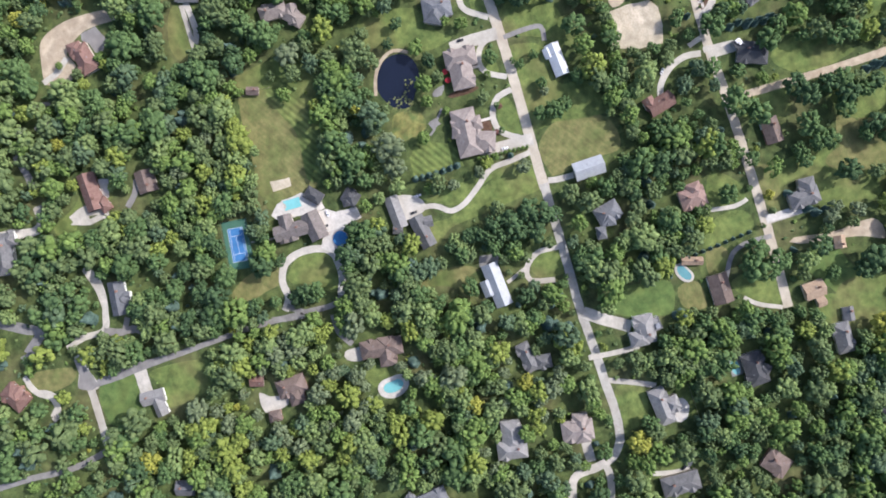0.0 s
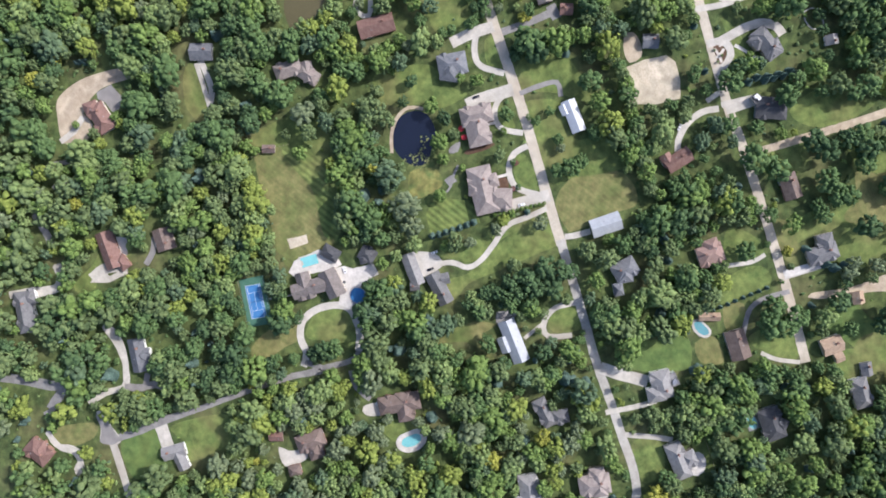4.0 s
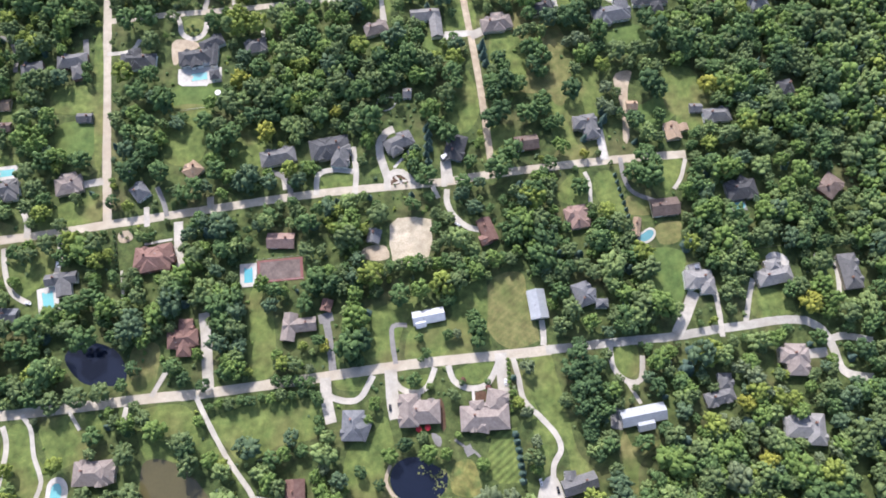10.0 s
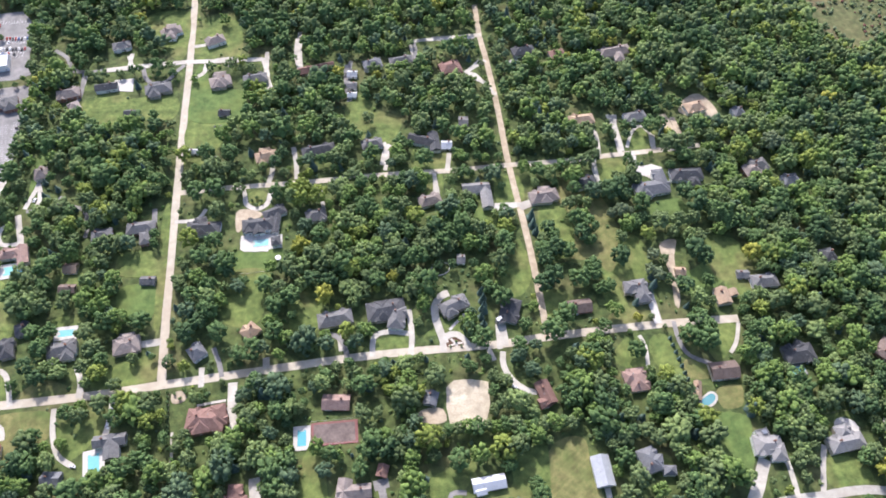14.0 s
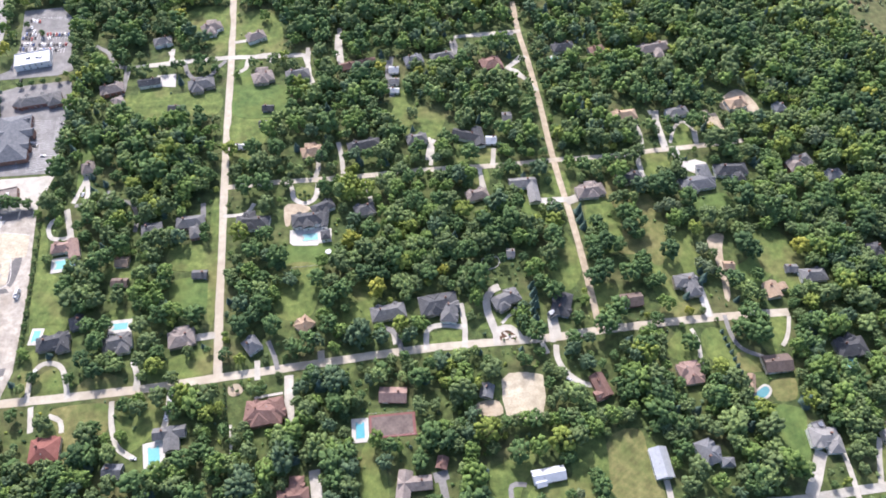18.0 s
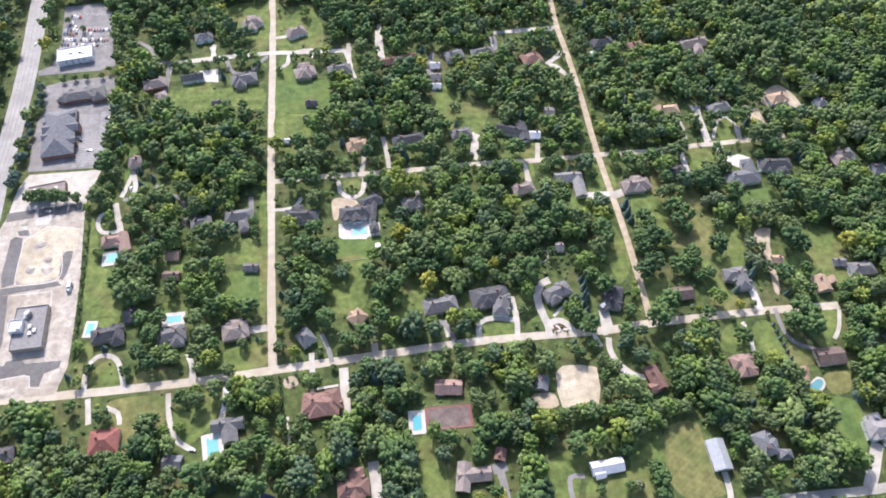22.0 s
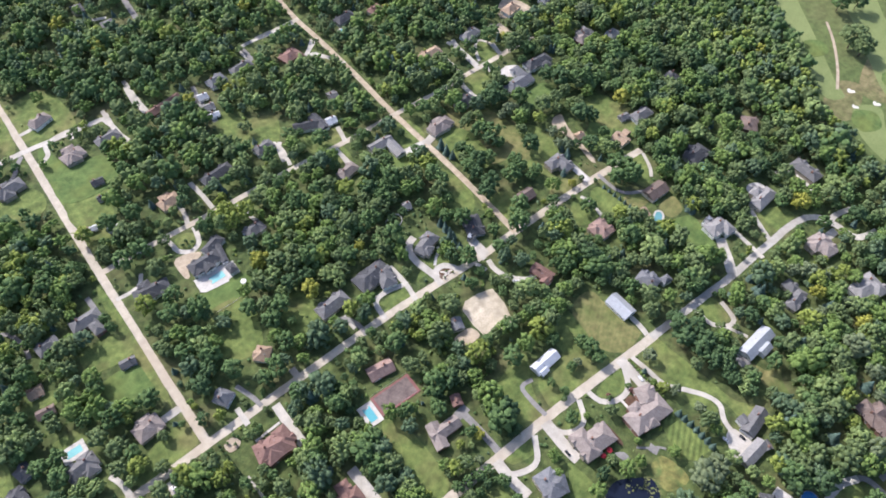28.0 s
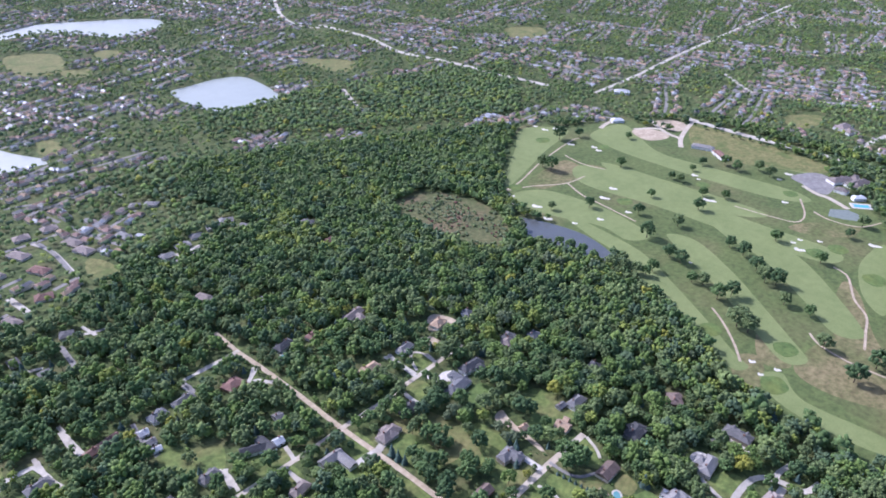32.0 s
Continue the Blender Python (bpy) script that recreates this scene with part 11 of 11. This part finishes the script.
def plant(x, y, r, leaf, kind, label, k):
    base = new("conifer_tree" if kind == "conifer" else "broadleaf_tree")
    h = r * (2.6 if kind == "conifer" else 1.75)
    base.matrix_basis = pose(x, y, 0, 0, 0, (k * 67) % 360)
    tagged(base, label or (f"{LEAF_WORDS[leaf]} conical conifer standing on grass" if kind == "conifer" else f"{LEAF_WORDS[leaf]} leafy broadleaf tree standing on grass"), "tree", "yard trees")
    if kind == "conifer":
        part("trunk", TRUNK, base, m=Matrix.Diagonal((h * .6, h * .6, h * .7, 1)))
        part("crown", crown_mesh(kind, k % 4, leaf), base, m=pose(0, 0, r * 1.35) @ Matrix.Diagonal((r, r, r * 1.25, 1)))
    else:
        part("trunk", TRUNK, base, m=Matrix.Diagonal((h, h, h * .75, 1)))
        part("crown", crown_mesh(kind, k % 10, leaf), base, m=pose(0, 0, h - r * .55) @ Matrix.Diagonal((r, r * .95, r * 1.02, 1)))


for k, row in enumerate(NAMED):
    plant(*row, k)

# the woods and yards close by
step = 8.6
gx, gy = np.meshgrid(np.arange(-720, 660, step), np.arange(-540, 760, step))
gx, gy = gx.ravel() + rng.uniform(-3.2, 3.2, gx.size), gy.ravel() + rng.uniform(-3.2, 3.2, gy.size)
dens = np.full(gx.size, 0.97)
for zone, d in ZONES:
    dens = np.where(in_zone(zone, gx, gy), d, dens)
dens = dens * (0.62 + 0.76 * wave(gx, gy, 60, 11))
dens = np.where(THIN.at(gx, gy), dens, 0.17)
ok = (rng.uniform(0, 1, gx.size) < dens) & NEAR.at(gx, gy) & in_zone(NEAR_VIEW, gx, gy)
gx, gy = gx[ok], gy[ok]
n = len(gx)
gr = np.clip(rng.normal(6.5, 2.0, n), 2.6, 11.0) * np.where(THIN.at(gx, gy), 1.0, 0.85)
room = room_at(gx, gy)
gr = np.minimum(gr, np.maximum(room * 0.95 + 0.9, 2.3))
gh = gr * 0.75 + rng.uniform(1.2, 5.5, n) * np.clip(gr / 6, .45, 1)
gm = leaf_choice(gx, gy, n)
con = rng.uniform(0, 1, n) < 0.05
order = np.hypot(gx + 30, gy - 20)
lone = np.nonzero((order < 170) & ~con)[0][:max(0, 300 - len(NAMED))]
for k in lone:
    plant(float(gx[k]), float(gy[k]), float(gr[k]), int(gm[k]), "broad", "", int(k))
rest = np.ones(n, bool)
rest[lone] = False
close = (gx > -430) & (gx < 280) & (gy < 330) & (gy > -330)
b = rest & ~con & close
grove("woodland", "dense green broadleaf trees of woods and yards", gx[b], gy[b], gr[b], gh[b], gm[b], BROAD, rng, trunks=True)
b = rest & ~con & ~close
grove("outer_woodland", "dense green broadleaf trees round the streets", gx[b], gy[b], gr[b], gh[b], gm[b], FULL, rng, trunks=True)
b = rest & con
grove("conifers", "dark blue-green conifers scattered among the houses", gx[b], gy[b], gr[b] * .62, gr[b] * .62 + 1.0, np.full(b.sum(), 6), CONIFER, rng)

# low bushes in the yards and along the edges
step = 6.0
sx, sy = np.meshgrid(np.arange(-560, 420, step), np.arange(-420, 560, step))
sx, sy = sx.ravel() + rng.uniform(-3, 3, sx.size), sy.ravel() + rng.uniform(-3, 3, sy.size)
ok = (rng.uniform(0, 1, sx.size) < np.where(THIN.at(sx, sy), np.where(room_at(sx, sy) < 7, .62, .40), .06)) & NEAR.at(sx, sy) & in_zone(NEAR_VIEW, sx, sy)
sx, sy = sx[ok], sy[ok]
sr = rng.uniform(0.9, 2.6, len(sx))
grove("bushes", "low green bushes under and between the trees", sx, sy, sr, sr * .4, leaf_choice(sx, sy, len(sx)), SMALL, rng, "bushes")

# streets of the distant suburbs
V, F = [], []


def suburb(x, y):
    """Where the far suburbs stand: seen from the path's end, outside the woods."""
    ok = FAR.at(x, y) & in_zone(FAR_VIEW, x, y) & ~in_zone(NEAR_VIEW, x, y) & ~in_zone(MID_VIEW, x, y)
    for zone, d in FAR_ZONES:
        ok &= ~in_zone(zone, x, y)
    return ok


ST = 0.28                                # the street grid's turn
cs, sn = math.cos(ST), math.sin(ST)
streets = []
for a in np.arange(-3000, 5200, 96.0):
    for along in (0, 1):
        if along and rng.uniform() < .6:
            continue
        b = np.arange(-3000, 5200, 12.0)
        u, w = (b, np.full_like(b, a)) if not along else (np.full_like(b, a), b)
        wob = 26 * np.sin(b / 210 + a) + 9 * np.sin(b / 70 + 2 * a)
        u, w = (u, w + wob) if not along else (u + wob, w)
        px, py = u * cs - w * sn, u * sn + w * cs
        ok = suburb(px, py) & (wave(px, py, 260, 21) > .33)
        for i in range(len(b) - 1):
            if ok[i] and ok[i + 1]:
                dx, dy = px[i + 1] - px[i], py[i + 1] - py[i]
                l = math.hypot(dx, dy)
                ex, ey = -dy / l * 3.2, dx / l * 3.2
                k = len(V)
                z = .03 + .004 * along
                V += [(px[i] + ex, py[i] + ey, z), (px[i] - ex, py[i] - ey, z), (px[i + 1] - ex, py[i + 1] - ey, z), (px[i + 1] + ex, py[i + 1] + ey, z)]
                F.append((k, k + 1, k + 2, k + 3))
                streets.append((px[i], py[i], dx / l, dy / l))
tagged(new("distant_streets", mesh_from("distant_streets", V, F, [ASPHALT])), "pale residential streets of the distant suburbs", "streets", kind="stuff")

# the roofs of the distant suburbs along them, too many to count
V, F, M, spots = [], [], [], []
for k, (x, y, dx, dy) in enumerate(streets):
    for side in (-1, 1):
        if rng.uniform() < .16:
            continue
        off = rng.uniform(13, 27) * side
        hx, hy = x - dy * off + dx * rng.uniform(-3, 3), y + dx * off + dy * rng.uniform(-3, 3)
        if not suburb(np.array([hx]), np.array([hy]))[0]:
            continue
        spots.append((hx, hy))
        L, D, h = rng.uniform(11, 17), rng.uniform(8, 11), rng.uniform(3, 5.5)
        g = math.atan2(dy, dx) + rng.uniform(-.1, .1) + (math.pi / 2 if rng.uniform() < .25 else 0)
        c, s = math.cos(g), math.sin(g)
        i = len(V)
        for px, py, pz in ((-L, -D, 0), (L, -D, 0), (L, D, 0), (-L, D, 0), (-L, -D, h), (L, -D, h), (L, D, h), (-L, D, h), (-L * .6, 0, h + 2.6), (L * .6, 0, h + 2.6)):
            V.append((hx + (px * c - py * s) / 2, hy + (px * s + py * c) / 2, pz))
        F += [(i, i + 1, i + 5, i + 4), (i + 1, i + 2, i + 6, i + 5), (i + 2, i + 3, i + 7, i + 6), (i + 3, i, i + 4, i + 7), (i + 4, i + 5, i + 9, i + 8), (i + 6, i + 7, i + 8, i + 9), (i + 5, i + 6, i + 9), (i + 7, i + 4, i + 8)]
        M += [5] * 4 + [int(rng.integers(0, 5))] * 4
me = mesh_from("distant_houses", V, F, [ROOFS[q] for q in ("taupe", "lightgrey", "rosy", "metal", "tan")] + [WALLS["cream"]], M)
tagged(new("distant_houses", me), "distant suburban houses with grey and brown roofs", "houses", kind="stuff")
for x, y, dx, dy in streets:
    FAR.disc(x, y, 5)
for x, y in spots:
    FAR.disc(x, y, 6.5)

# the middle distance, then the far suburbs
for name, label, st, cell_zone, rr, temps, seed in (("far_woods", "dense woods in the middle distance", 8.2, MID_VIEW, 5.0, MIDDLE, 5), ("distant_trees", "countless trees of the distant suburbs", 10.0, FAR_VIEW, 4.9, SMALL, 6)):
    xs, ys = [a[0] for a in cell_zone], [a[1] for a in cell_zone]
    fx, fy = np.meshgrid(np.arange(min(xs), max(xs), st), np.arange(min(ys), max(ys), st))
    fx, fy = fx.ravel() + rng.uniform(-4, 4, fx.size) * st / 9, fy.ravel() + rng.uniform(-4, 4, fy.size) * st / 9
    dens = np.full(fx.size, 1.0 if seed == 5 else 0.58) * (0.6 + .8 * wave(fx, fy, 220, seed))
    for zone, d in FAR_ZONES:
        dens = np.where(in_zone(zone, fx, fy), d, dens)
    ok = (rng.uniform(0, 1, fx.size) < dens) & FAR.at(fx, fy) & in_zone(cell_zone, fx, fy) & ~in_zone(NEAR_VIEW, fx, fy)
    if seed == 6:
        ok &= ~in_zone(MID_VIEW, fx, fy)
    fx, fy = fx[ok], fy[ok]
    fr = np.clip(rng.normal(rr, .9, len(fx)), 3, 9) * np.where(sum(in_zone(z, fx, fy).astype(int) for z, d in FAR_ZONES) > 0, 1.32, 1.06)
    grove(name, label, fx, fy, fr, fr * .6 + rng.uniform(2, 6, len(fx)), leaf_choice(fx, fy, len(fx)), temps, rng)

# shrubs in the marsh
mx, my = rng.uniform(MARSH_BOX[0], MARSH_BOX[2], 900), rng.uniform(MARSH_BOX[1], MARSH_BOX[3], 900)
ok = in_zone(MARSH_ZONE, mx, my) & (wave(mx, my, 70, 31) > .35)
mx, my = mx[ok], my[ok]
mr = rng.uniform(1.2, 3.6, len(mx))
grove("marsh_shrubs", "tan and olive shrubs in a marsh", mx, my, mr, mr * .4, np.where(rng.uniform(0, 1, len(mx)) < .10, 7, np.where(rng.uniform(0, 1, len(mx)) < .5, 3, 4)), SMALL, rng, "shrubs")
